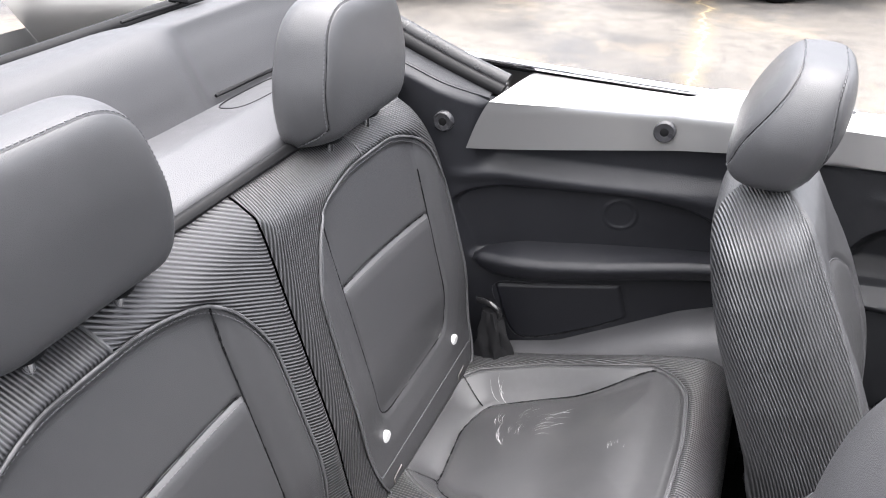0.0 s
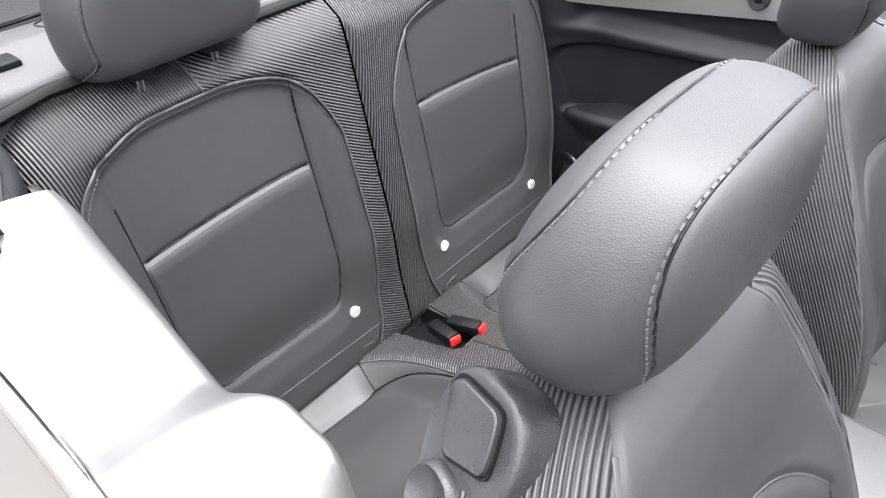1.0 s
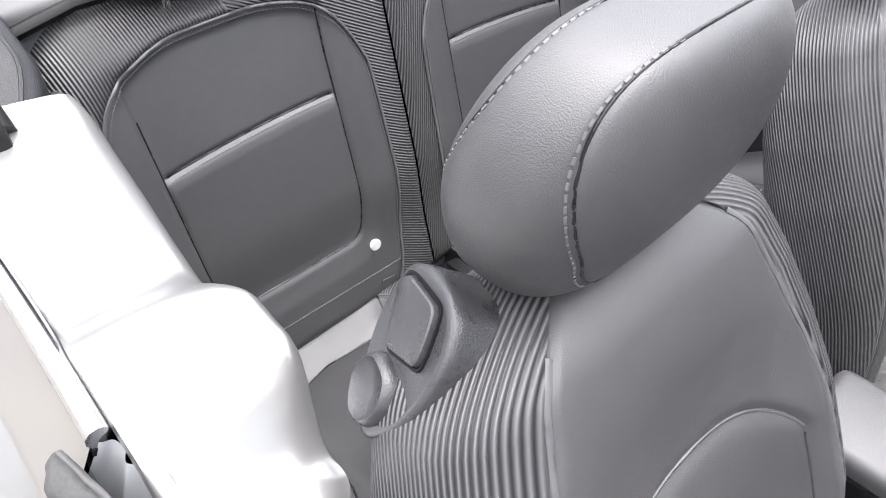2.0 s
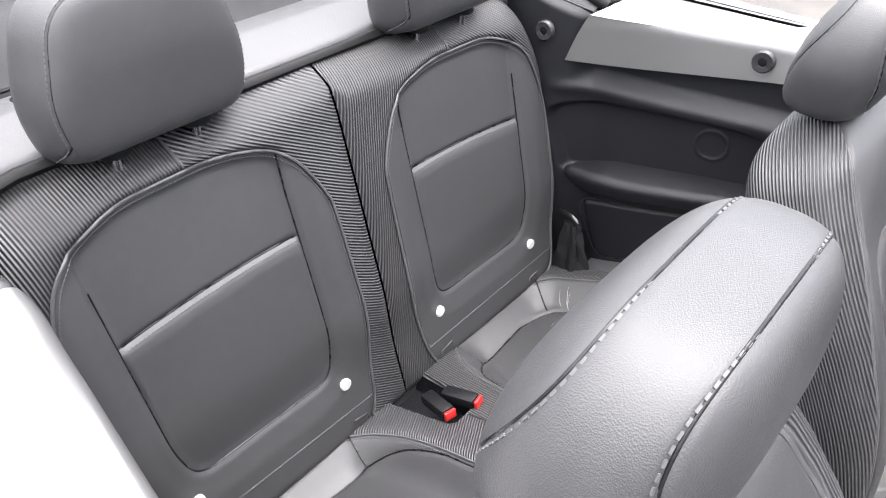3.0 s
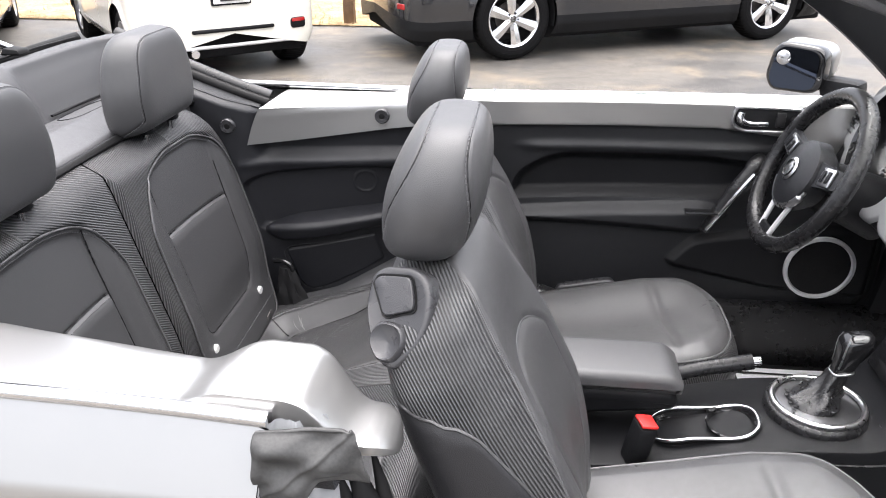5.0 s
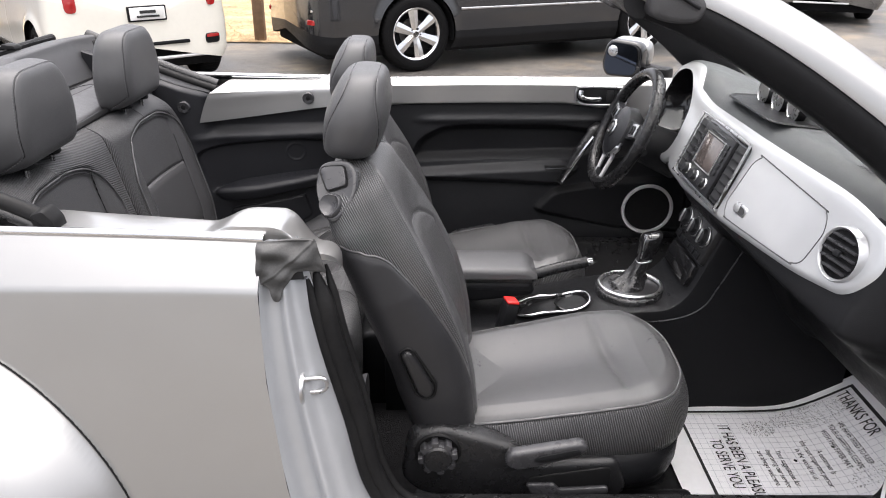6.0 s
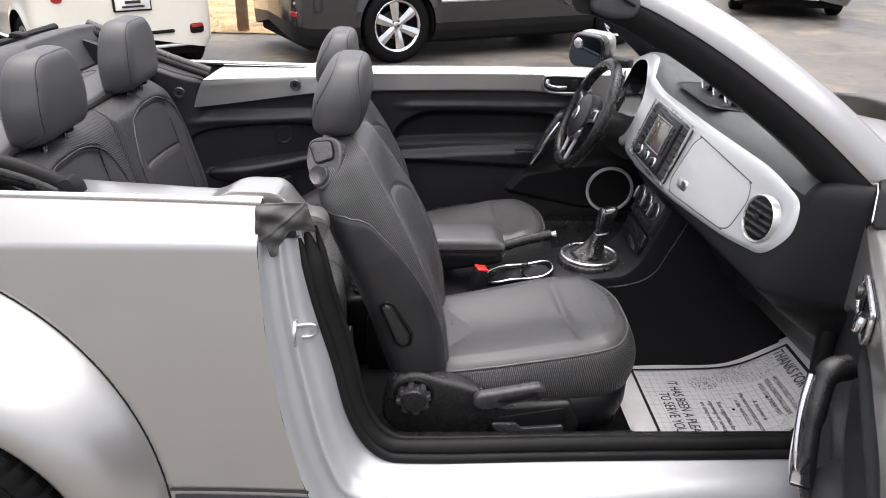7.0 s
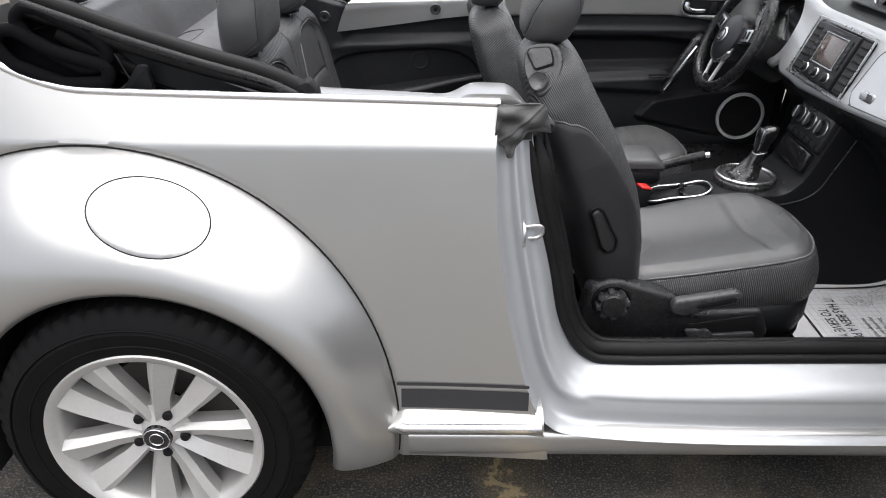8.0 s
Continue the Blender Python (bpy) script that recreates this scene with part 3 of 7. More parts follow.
rear_seat = thing("rear_seat", (0, 0, 0), "black leatherette rear bench with ribbed surrounds and two backrests", "car seat")
for side in (1, -1):
    holder = thing_part("backrest", rear_seat, Matrix())
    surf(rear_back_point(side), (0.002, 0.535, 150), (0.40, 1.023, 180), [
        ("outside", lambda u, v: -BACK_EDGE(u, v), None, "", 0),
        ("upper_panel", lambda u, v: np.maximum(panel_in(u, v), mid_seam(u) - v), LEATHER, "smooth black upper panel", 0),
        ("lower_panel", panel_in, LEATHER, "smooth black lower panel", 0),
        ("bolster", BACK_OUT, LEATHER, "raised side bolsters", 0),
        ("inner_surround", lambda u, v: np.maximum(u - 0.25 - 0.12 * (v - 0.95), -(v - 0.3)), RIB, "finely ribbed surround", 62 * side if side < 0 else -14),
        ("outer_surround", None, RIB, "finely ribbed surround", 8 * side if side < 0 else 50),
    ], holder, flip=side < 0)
    tube("piping", on_back(side, closed_line(rounded(BACK_PIPING, 0.06)[::2], 6), 0.003), 0.0024, PIPE, holder, closed=True, n=6)
    edge = rounded(BACK_PANEL, [0.05, 0.05, 0.04, 0.0, 0.0, 0.04])
    edge = np.vstack([a + (b - a) * np.linspace(0, 1, 24, endpoint=False)[:, None] for a, b in zip(edge, np.roll(edge, -1, 0)) if math.dist(a, b) > 1e-6])
    edge = [(u, z) for u, z in edge if BACK_OUT(np.array([u]), np.array([z]))[0] < -0.002]
    k = max(range(1, len(edge)), key=lambda q: math.dist(edge[q - 1], edge[q]))
    tube("panel_seam", on_back(side, (edge[k:] + edge[:k])[::4], 0.0), 0.0015, LEATHER_DARK, holder, n=6)
    line = on_back(side, closed_line(rounded([(0.26 + (u - 0.26) * 0.972, z - 0.008 * (z > 0.9)) for u, z in BACK_PIPING], 0.06)[::2], 6), 0.0012)
    stitches(line[line[:, 2] > 0.48], THREAD, holder)
    for u in (0.112, 0.39):
        tube("anchor_wire", on_back(side, [(u - 0.016, 0.455), (u - 0.014, 0.464), (u + 0.014, 0.468), (u + 0.016, 0.459)], 0.006), 0.0013, IRON, holder, "thin steel anchor wire", n=6)
    seam = [(u, mid_seam(u)) for u in np.linspace(0.125, 0.405, 40)]
    tube("seam", on_back(side, seam), 0.0016, LEATHER_DARK, holder, n=6)
    stitches(on_back(side, [(u, z - 0.005) for u, z in seam], 0.0006), THREAD, holder)
    seam = [(0.25 + 0.12 * (z - 0.95), z) for z in np.linspace(0.968, 1.016, 16)]
    tube("seam", on_back(side, seam), 0.0016, PIPE, holder, n=6)
    for u, z in ((0.118, 0.534), (0.402, 0.529)):
        p = on_back(side, [(u, z)], 0.0)[0]
        lathe("button", [(0.001, 0.004), (0.009, 0.004), (0.0105, 0.002), (0.0105, -0.004)], "x", p, WHITE, holder, "round white child-seat anchor button", n=20)
    rear_headrest(0.136, 0.100, 0.055, rear_seat, pose(0.148, side * 0.264, 1.112, 0, -8, 0))
    for dy in (-0.055, 0.055):
        tube("headrest_post", [(0.148, side * 0.264 + dy, 0.98), (0.15, side * 0.264 + dy, 1.04)], 0.006, CHROME, rear_seat, n=10)
        lathe("post_collar", [(0.02, 0), (0.022, 0.004), (0.018, 0.014), (0.008, 0.014)], "z", (0.148, side * 0.264 + dy, 1.008), PLASTIC, rear_seat, n=20)

def open_front(line):
    """The part of a closed outline behind the cushion's front edge."""
    keep = line[:, 1] < s_at(0.655)
    k = next(q for q in range(len(line)) if keep[q] and not keep[q - 1])
    line = np.roll(line, -k, 0)
    return line[: int(keep.sum())]


cush = thing_part("bench_cushion", rear_seat, Matrix())
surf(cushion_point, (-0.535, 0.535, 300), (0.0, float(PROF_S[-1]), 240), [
    ("seat_panel", lambda u, v: np.minimum(D_I[1](u, v), D_I[-1](u, v)), LEATHER_DUSTY_SHADED, "smooth seat panel with pale scuffs", 0),
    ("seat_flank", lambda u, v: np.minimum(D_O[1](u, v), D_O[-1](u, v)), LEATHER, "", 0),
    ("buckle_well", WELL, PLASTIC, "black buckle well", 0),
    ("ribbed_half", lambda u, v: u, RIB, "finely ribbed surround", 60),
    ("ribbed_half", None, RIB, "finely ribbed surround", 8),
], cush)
for side in (1, -1):
    tube("piping", on_cushion(closed_line(rounded(C_O[side], C_RO)[::2], 6), 0.0012), 0.0019, PIPE, cush, closed=True, n=6)
    mid = np.mean(C_O[side], 0)
    line = on_cushion(open_front(closed_line(mid + (rounded(C_O[side], C_RO)[::2] - mid) * 0.972, 6)), 0.0006)
    stitches(line, THREAD, cush)
    tube("seam", on_cushion(open_front(closed_line(rounded(C_I[side], 0.03)[::2], 6)), 0.0006), 0.0017, LEATHER_DARK, cush, n=6)
    for y0, x0, y1, x1 in ((0.140, 0.288, 0.155, 0.338), (0.405, 0.292, 0.365, 0.342)):
        tube("seam", on_cushion([(side * (y0 + (y1 - y0) * t), s_at(x0 + (x1 - x0) * t)) for t in np.linspace(0, 1, 12)]), 0.0016, LEATHER_DARK, cush, n=6)
tube("seam", on_cushion([(0.0, s) for s in np.linspace(s_at(0.44), PROF_S[-1] - 0.1, 40)]), 0.0018, STITCH, cush, n=6)


def buckle(name, at, parent=None):
    b = thing(name, at, "black seat belt buckle with a red release button", "belt buckle", "rear belt buckles")
    box("buckle_body", (-0.035, -0.013, -0.01), (0.03, 0.013, 0.01), PLASTIC, b, bevel=0.005)
    box("release_button", (0.0305, -0.011, -0.008), (0.037, 0.011, 0.008), RED, b, "red release button", bevel=0.002)
    return b


buckle("belt_buckle", pose(0.405, 0.021, 0.482, 0, -12, 10))
buckle("belt_buckle", pose(0.385, -0.016, 0.479, 0, -12, -12))

# pale scuffs on the seat panel
SCUFF = mat("pale_scuff", (0.34, 0.34, 0.345), 0.75, var=0.5, scale=90)
rng = random.Random(4)
vs, fs = [], []
groups = [(0.30, 0.372, 2.2), (0.315, 0.41, 1.7), (0.31, 0.445, 1.3), (0.322, 0.462, 1.2), (0.27, 0.405, 2.0), (0.285, 0.44, 1.1), (0.245, 0.40, 2.3), (0.375, 0.352, 2.6), (0.235, 0.60, 2.0)]
for k in range(46):
    gy, gx, ga = groups[k % len(groups)] if k < 42 else groups[-1]
    y0, x0 = gy + 0.012 + rng.gauss(0, 0.006), gx + 0.022 + rng.gauss(0, 0.008)
    a0, turn, ln = ga + rng.gauss(0, 0.12), -1.3 + rng.gauss(0, 0.3), rng.uniform(0.02, 0.055) * (0.4 if gx > 0.55 else 1)
    line, a, p = [], a0, np.array([y0, s_at(x0)])
    for q in range(12):
        line.append(p.copy())
        p = p + ln / 12 * np.array([math.sin(a), math.cos(a)])
        a += turn / 12
    w = rng.uniform(0.0003, 0.0011)
    for q, p in enumerate(line):
        t = math.sin(math.pi * (q + 0.3) / 12) * w
        for d in (-t, t):
            x, y, z = cushion_point(np.array([p[0] + d]), np.array([p[1] + d * 0.5]))
            vs.append((x[0], y[0], z[0] + 0.0009))
        if q:
            n = len(vs)
            fs.append((n - 4, n - 3, n - 1, n - 2))
tagged(obj("scuff_marks", vs, fs, SCUFF, cush, "pale scuff marks", sharp=0), kind="stuff")


# ---- front seats ----
def front_seat(origin, outboard, label):
    """Built with the seat's middle at y = 0; outboard is +1 or -1, the side of the near door."""
    st = thing("front_seat", origin, label, "car seat", "front seats")
    o = outboard
    axis = bend([(1.035, 0.44), (1.015, 0.53), (0.978, 0.70), (0.93, 0.82), (0.882, 0.92), (0.848, 1.0), (0.828, 1.065)], 12)
    al = np.r_[0, np.cumsum(np.linalg.norm(np.diff(axis, axis=0), axis=1))]
    H = float(al[-1])
    zk = [0.44, 0.53, 0.62, 0.74, 0.84, 0.91, 0.965, 1.01, 1.065]
    wk = [0.19, 0.212, 0.226, 0.232, 0.228, 0.216, 0.200, 0.180, 0.140]
    tk = [0.07, 0.080, 0.090, 0.094, 0.090, 0.084, 0.076, 0.068, 0.056]
    tanx, tanz = np.gradient(axis[:, 0], al), np.gradient(axis[:, 1], al)

    def insert(v):
        return 0.116 - 0.034 * step(v, 0.30, 0.6)

    def f(u, v):
        ax, az = np.interp(v, al, axis[:, 0]), np.interp(v, al, axis[:, 1])
        tx, tz = np.interp(v, al, tanx), np.interp(v, al, tanz)
        nx, nz = tz, -tx
        hw, ht = np.interp(az, zk, wk), np.interp(az, zk, tk)
        dome = np.sqrt(np.maximum(1 - np.clip((v - (H - 0.05)) / 0.05, 0, 1) ** 2, 0.0004))
        foot = np.sqrt(np.maximum(1 - np.clip((0.03 - v) / 0.03, 0, 1) ** 2, 0.0004))
        a = 2 * math.pi * u
        X = ht * np.sign(np.cos(a)) * np.abs(np.cos(a)) ** 0.62 * dome * foot
        Y = hw * np.sign(np.sin(a)) * np.abs(np.sin(a)) ** 0.62 * (0.3 + 0.7 * dome) * foot
        front = step(np.cos(a), 0.0, 0.35)
        dip = np.clip(1 - (Y / (hw * 0.66)) ** 2, 0, 1) * step(v, 0.0, 0.08) * (1 - step(v, 0.46, 0.6))
        X = X - 0.028 * dip * front
        q = np.abs(np.abs(u) - insert(v))
        X = X - 0.005 * np.exp(-((q / 0.004) ** 2)) * front
        dc = d_core(u, v)
        X = X - (0.005 * np.exp(-((dc / 0.006) ** 2)) - 0.002 * step(-dc, 0.0, 0.03)) * front
        s = np.minimum(np.abs(d_shield(u, v)), 1)
        Y = Y * (1 + 0.008 * step(-d_shield(u, v), 0.0, 0.012) - 0.008 * np.exp(-((s / 0.006) ** 2)))
        return ax + nx * X, Y, az + nz * X

    def d_insert(u, v):
        return np.abs(u) - insert(v)

    def d_core(u, v):
        return np.maximum(np.abs(u) - 0.05 - 0.014 * step(v, 0.1, 0.4), v - 0.47 + 14 * u**2)

    # the smooth side panel: its upper seam falls from the rear shoulder to the front
    sw, sv = np.array([0.112, 0.118, 0.127, 0.160, 0.188, 0.225, 0.262, 0.32, 0.42, 0.5]), None
    sz = np.array([0.50, 0.575, 0.625, 0.735, 0.83, 0.905, 0.94, 0.955, 0.960, 0.962])
    sv = np.interp(sz, axis[:, 1], al)

    def d_shield(u, v):
        w = o * u
        return np.where(w < 0.105, 0.2, (v - np.interp(w, sw, sv)) * 0.8)

    def ribs(u, v, p):
        across = p[:, 0] - np.interp(p[:, 2], axis[:, 1], axis[:, 0])
        return across - 0.3 * np.abs(p[:, 1]), p[:, 2]

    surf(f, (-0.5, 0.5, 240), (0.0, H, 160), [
        ("back_core", d_core, LEATHER_DUSTY_SHADED, "", 0),
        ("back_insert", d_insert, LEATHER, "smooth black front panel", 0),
        ("side_shield", d_shield, VINYL_SIDE_SHADED, "smooth black side panel", 0),
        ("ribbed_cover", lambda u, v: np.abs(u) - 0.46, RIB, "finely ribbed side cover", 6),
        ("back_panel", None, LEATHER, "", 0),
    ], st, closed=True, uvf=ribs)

    def at(u, v):
        return np.stack(f(np.asarray(u, float), np.asarray(v, float)), -1)

    vv = np.linspace(0.03, H - 0.03, 70)
    for s in (1, -1):
        tube("piping", at(s * insert(vv), vv), 0.0042, PIPE, st, n=6)
    w = np.linspace(0.112, 0.47, 70)
    tube("piping", at(o * w, np.interp(w, sw, sv)), 0.0024, LEATHER, st, n=6)
    u = np.linspace(-0.064, 0.064, 30)
    tube("seam", at(u, 0.47 - 14 * u**2), 0.002, PIPE, st, n=6)
    vv = np.linspace(0.06, 0.405, 40)
    for s in (1, -1):
        tube("seam", at(s * (0.05 + 0.014 * step(vv, 0.1, 0.4)), vv), 0.0016, STITCH, st, n=6)
    headrest("headrest", 0.120, 0.082, 0.062, LEATHER, st, pose(0.845, 0, 1.148, 0, 2, 0))
    for dy in (-0.05, 0.05):
        tube("headrest_post", [(0.834, dy, 1.03), (0.838, dy, 1.09)], 0.006, CHROME, st, n=10)

    # belt guide cover with the fold lever, high on the outboard shoulder
    e1, e2 = np.array([0.906, o * 0.423, 0.0]), np.array([0.237, -o * 0.508, 0.828])
    out = np.array([-0.35, o * 0.75, 0.56])
    base = np.array([0.8345, o * 0.151, 1.0425])

    def plate(outline, steps):
        """Rings of an outline in the shoulder's plane, drawn in towards its middle by k and lifted by h."""
        q = np.asarray(outline, float) * 0.96
        c = q.mean(0)
        return [np.array([base + e1 * (c[0] + (u - c[0]) * k) + e2 * (c[1] + (v - c[1]) * k) + out * h for u, v in q]) for k, h in steps]

    cover = rounded([(-0.071, 0.027), (-0.054, 0.040), (-0.019, 0.047), (-0.002, 0.042), (0.013, 0.024), (0.021, -0.008), (0.017, -0.041), (-0.004, -0.071), (-0.019, -0.074), (-0.041, -0.058), (-0.060, -0.028), (-0.068, -0.008)], 0.02, 4)
    loft("belt_guide_cover", plate(cover, ((1.02, -0.045), (1.02, -0.006), (1.0, 0.0), (0.93, 0.003), (0.82, 0.001), (0.02, 0.001))), PLASTIC_SHEEN, st, "satin black moulded belt guide cover", caps=False, sharp=70)
    grip = rounded([(-0.066, 0.018), (-0.059, 0.0275), (-0.017, 0.036), (-0.005, 0.014), (0.0, -0.002), (-0.013, -0.008), (-0.037, -0.020)], 0.008, 4)
    loft("handle_gap", plate(grip, ((1.08, -0.006), (1.08, 0.0028), (1.0, 0.0024), (0.9, -0.004))), RUBBER, st, "dark gap round the fold lever", caps=False)
    loft("fold_handle", plate(grip, ((0.97, -0.004), (0.97, 0.0035), (0.95, 0.0055), (0.90, 0.0065), (0.5, 0.0068), (0.02, 0.0068))), PLASTIC_SHEEN, st, "satin black fold lever", caps=False, sharp=35)
    tongue = rounded([(-0.040, -0.024), (-0.048, -0.050), (-0.026, -0.070), (-0.006, -0.064), (0.002, -0.040), (-0.010, -0.022)], 0.014, 4)
    loft("belt_guide_scoop", plate(tongue, ((1.12, -0.004), (1.06, 0.004), (0.97, 0.009), (0.90, 0.010), (0.7, 0.006), (0.02, 0.003))), PLASTIC_SHEEN, st, "raised scoop below the lever", caps=False, sharp=40)

    # cushion: a skin round its outline, up over the piping and in to the middle
    ring = closed_line(rounded([(1.02, -0.178), (1.36, -0.198), (1.475, -0.185), (1.532, -0.085), (1.532, 0.085), (1.475, 0.185), (1.36, 0.198), (1.02, 0.178)], [0.05, 0.12, 0.1, 0.13, 0.13, 0.1, 0.12, 0.05])[::2], 5)
    rl = np.r_[0, np.cumsum(np.linalg.norm(np.diff(np.vstack([ring, ring[:1]]), axis=0), axis=1))]
    R = float(rl[-1])

    def pipe_z(x):
        return np.interp(x, [1.0, 1.07, 1.2, 1.35, 1.45, 1.54], [0.518, 0.53, 0.553, 0.583, 0.597, 0.594])

    def g(s, v):
        s = np.mod(s, R)
        px, py = np.interp(s, rl, np.r_[ring[:, 0], ring[:1, 0]]), np.interp(s, rl, np.r_[ring[:, 1], ring[:1, 1]])
        cx, cy = np.clip(px, 1.16, 1.38), px * 0
        dx, dy = px - cx, py
        ln = np.hypot(dx, dy) + 1e-9
        side = np.clip(v, 0, 0.5) * 2
        top = np.clip(v - 0.5, 0, 0.5) * 2
        out = 0.03 * np.sin(math.pi * np.clip(side, 0, 1) ** 0.8) ** 0.8 * step(px, 1.0, 1.2) - 0.012 * (1 - side) ** 3
        lowz = np.interp(px, [1.0, 1.15, 1.30, 1.54], [0.46, 0.46, 0.445, 0.45])
        z = lowz + (pipe_z(px) - lowz) * side
        x, y = px + dx / ln * out - dx * top, py + dy / ln * out - dy * top
        puff = 0.016 * np.sqrt(np.clip(top / 0.2, 0, 1)) - 0.02 * step(top, 0.2, 1.0)
        z = np.where(v > 0.5, pipe_z(x) + puff, z)
        z = z - np.where(v > 0.5, 0.006 * np.exp(-(((x - 1.385 + 0.08 * y) / 0.011) ** 2)) * step(top, 0.1, 0.3), 0)
        z = z + np.where(v > 0.5, 0.002 * np.exp(-(((x - 1.43) / 0.04) ** 2)) * step(top, 0.1, 0.3), 0)
        z = z - 0.004 * np.exp(-(((v - 0.5) / 0.02) ** 2))
        return x, y, z

    surf(g, (0, R, 220), (0.0, 0.9999, 110), [
        ("ribbed_border", lambda s, v: v - 0.5, RIB, "finely ribbed cushion side", 14),
        ("seat_panel", None, LEATHER_TOP_LIT, "smooth black seat panel with a crease", 0),
    ], st, closed=True, uvf=lambda s, v, p: (s, p[:, 2]))
    ss = np.linspace(0, R, 160, endpoint=False)
    tube("piping", np.stack(g(ss, np.full(160, 0.5)), -1) + [0, 0, 0.003], 0.0028, PIPE, st, closed=True, n=6)
    for y in (-0.135, 0.135):
        xs = np.linspace(1.08, 1.45, 40)
        tube("seam", [(x, y * (1 + 0.25 * (x - 1.1)), float(pipe_z(x)) - 0.0015 + 0.003 * (x > 1.38)) for x in xs], 0.0022, LEATHER_DARK, st, n=6)

    # lower frame, side cover, levers
    box("seat_pan", (1.0, -0.19, 0.36), (1.50, 0.19, 0.455), PLASTIC, st, bevel=0.03)
    a = np.linspace(-1, 1, 24)
    rings = []
    for zz, grow in ((0.485, -0.012), (0.475, 0.0), (0.43, 0.0), (0.40, -0.008), (0.375, -0.04)):
        rings.append(np.stack([1.30 + (0.245 + grow) * np.abs(np.cos(a * 1.5708)) ** 0.45, (0.232 + grow) * np.sin(a * 1.5708), np.full(24, zz)], -1))
    loft("front_valance", rings, PLASTIC, st, "curved black front valance", caps=False, closed=False, sharp=60)
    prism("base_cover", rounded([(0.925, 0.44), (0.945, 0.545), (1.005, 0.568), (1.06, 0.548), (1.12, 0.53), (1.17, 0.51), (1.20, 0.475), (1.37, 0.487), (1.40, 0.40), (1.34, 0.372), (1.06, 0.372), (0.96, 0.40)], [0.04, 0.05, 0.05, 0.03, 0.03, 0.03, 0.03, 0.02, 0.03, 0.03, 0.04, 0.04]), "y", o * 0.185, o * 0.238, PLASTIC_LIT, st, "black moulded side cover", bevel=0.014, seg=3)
    e = o
    lathe("knob_bowl", [(0.047, 0.0), (0.044, e * 0.006), (0.038, e * 0.001)], "y", (1.002, o * 0.2385, 0.508), RUBBER, st, n=36)
    teeth = []
    for k in range(96):
        r = 0.0315 if (k // 6) % 2 else 0.0395
        teeth.append((1.002 + r * math.cos(k * math.pi / 48), 0.508 + r * math.sin(k * math.pi / 48)))
    prism("recline_knob", teeth, "y", o * 0.236, o * 0.262, PLASTIC_SHEEN, st, "notched round recline knob", bevel=0.002)
    lathe("knob_face", [(0.029, 0.0), (0.026, e * 0.004), (0.001, e * 0.005)], "y", (1.002, o * 0.262, 0.508), PLASTIC_LIT, st, n=32)
    prism("height_lever", rounded([(1.135, 0.495), (1.14, 0.525), (1.18, 0.532), (1.285, 0.553), (1.302, 0.538), (1.285, 0.52), (1.20, 0.492), (1.16, 0.482)], 0.014), "y", o * 0.240, o * 0.268, PLASTIC_SHEEN, st, "long height lever", bevel=0.008, seg=3)
    prism("lever_grip", rounded([(1.19, 0.512), (1.20, 0.522), (1.275, 0.541), (1.285, 0.535), (1.275, 0.526), (1.21, 0.508)], 0.006), "y", o * 0.2685, o * 0.2715, PLASTIC, st, bevel=0.001)
    # flat dark plate, slightly proud; its colour stands in for the slot's shade
    prism("tray_shade_plate", rounded([(1.185, 0.445), (1.355, 0.475), (1.355, 0.42), (1.20, 0.408)], 0.015), "y", o * 0.2385, o * 0.244, RUBBER, st, "dark plate painted as the tray pocket's shade", bevel=0.002)
    prism("tray_lip", rounded([(1.18, 0.438), (1.24, 0.438), (1.25, 0.425), (1.35, 0.432), (1.352, 0.415), (1.20, 0.402)], 0.01), "y", o * 0.244, o * 0.256, PLASTIC_SHEEN, st, "tray lip", bevel=0.004)
    box("seat_rail", (0.95, o * 0.16, 0.26), (1.56, o * 0.20, 0.35), PLASTIC, st, "black seat rail cover", bevel=0.015)
    box("seat_rail", (0.95, -o * 0.16, 0.26), (1.56, -o * 0.20, 0.35), PLASTIC, st, "black seat rail cover", bevel=0.015)
    p = at([o * 0.235], [np.interp(0.69, axis[:, 1], al)])[0][1]
    prism("fold_lever", rounded([(0.930, 0.735), (0.943, 0.745), (0.953, 0.738), (0.994, 0.665), (0.990, 0.643), (0.976, 0.638), (0.962, 0.648)], 0.008), "y", p - o * 0.012, p + o * 0.012, PLASTIC_LIT, st, "slim side lever", bevel=0.007, seg=3)
    tube("lever_gap", np.array([(x, p + o * 0.002, z) for x, z in closed_line(rounded([(0.926, 0.737), (0.943, 0.750), (0.957, 0.741), (0.998, 0.666), (0.994, 0.640), (0.976, 0.633), (0.958, 0.646)], 0.008)[::2], 3)]), 0.003, RUBBER, st, closed=True, n=6)
    return st


passenger = front_seat((0, -0.355, 0), -1, "black leatherette front passenger seat with ribbed sides")
driver = front_seat((-0.09, 0.375, -0.055), 1, "black leatherette driver's seat with ribbed sides")


def front_buckle(at):
    b = thing("belt_buckle", at, "black front belt buckle with a red release button on its stalk", "belt buckle", "front belt buckles")
    box("buckle_body", (-0.018, -0.022, -0.06), (0.018, 0.022, 0.03), PLASTIC, b, bevel=0.007)
    box("release_button", (-0.0165, -0.019, 0.0305), (0.0165, 0.019, 0.037), RED, b, "red release button", bevel=0.003)
    tube("buckle_stalk", [(0, 0, -0.06), (-0.01, 0, -0.14)], 0.012, PLASTIC, b, n=10)
    return b


front_buckle(pose(1.185, -0.095, 0.55, 0, 12, 15))
front_buckle(pose(1.10, 0.12, 0.53, 0, 12, -15))


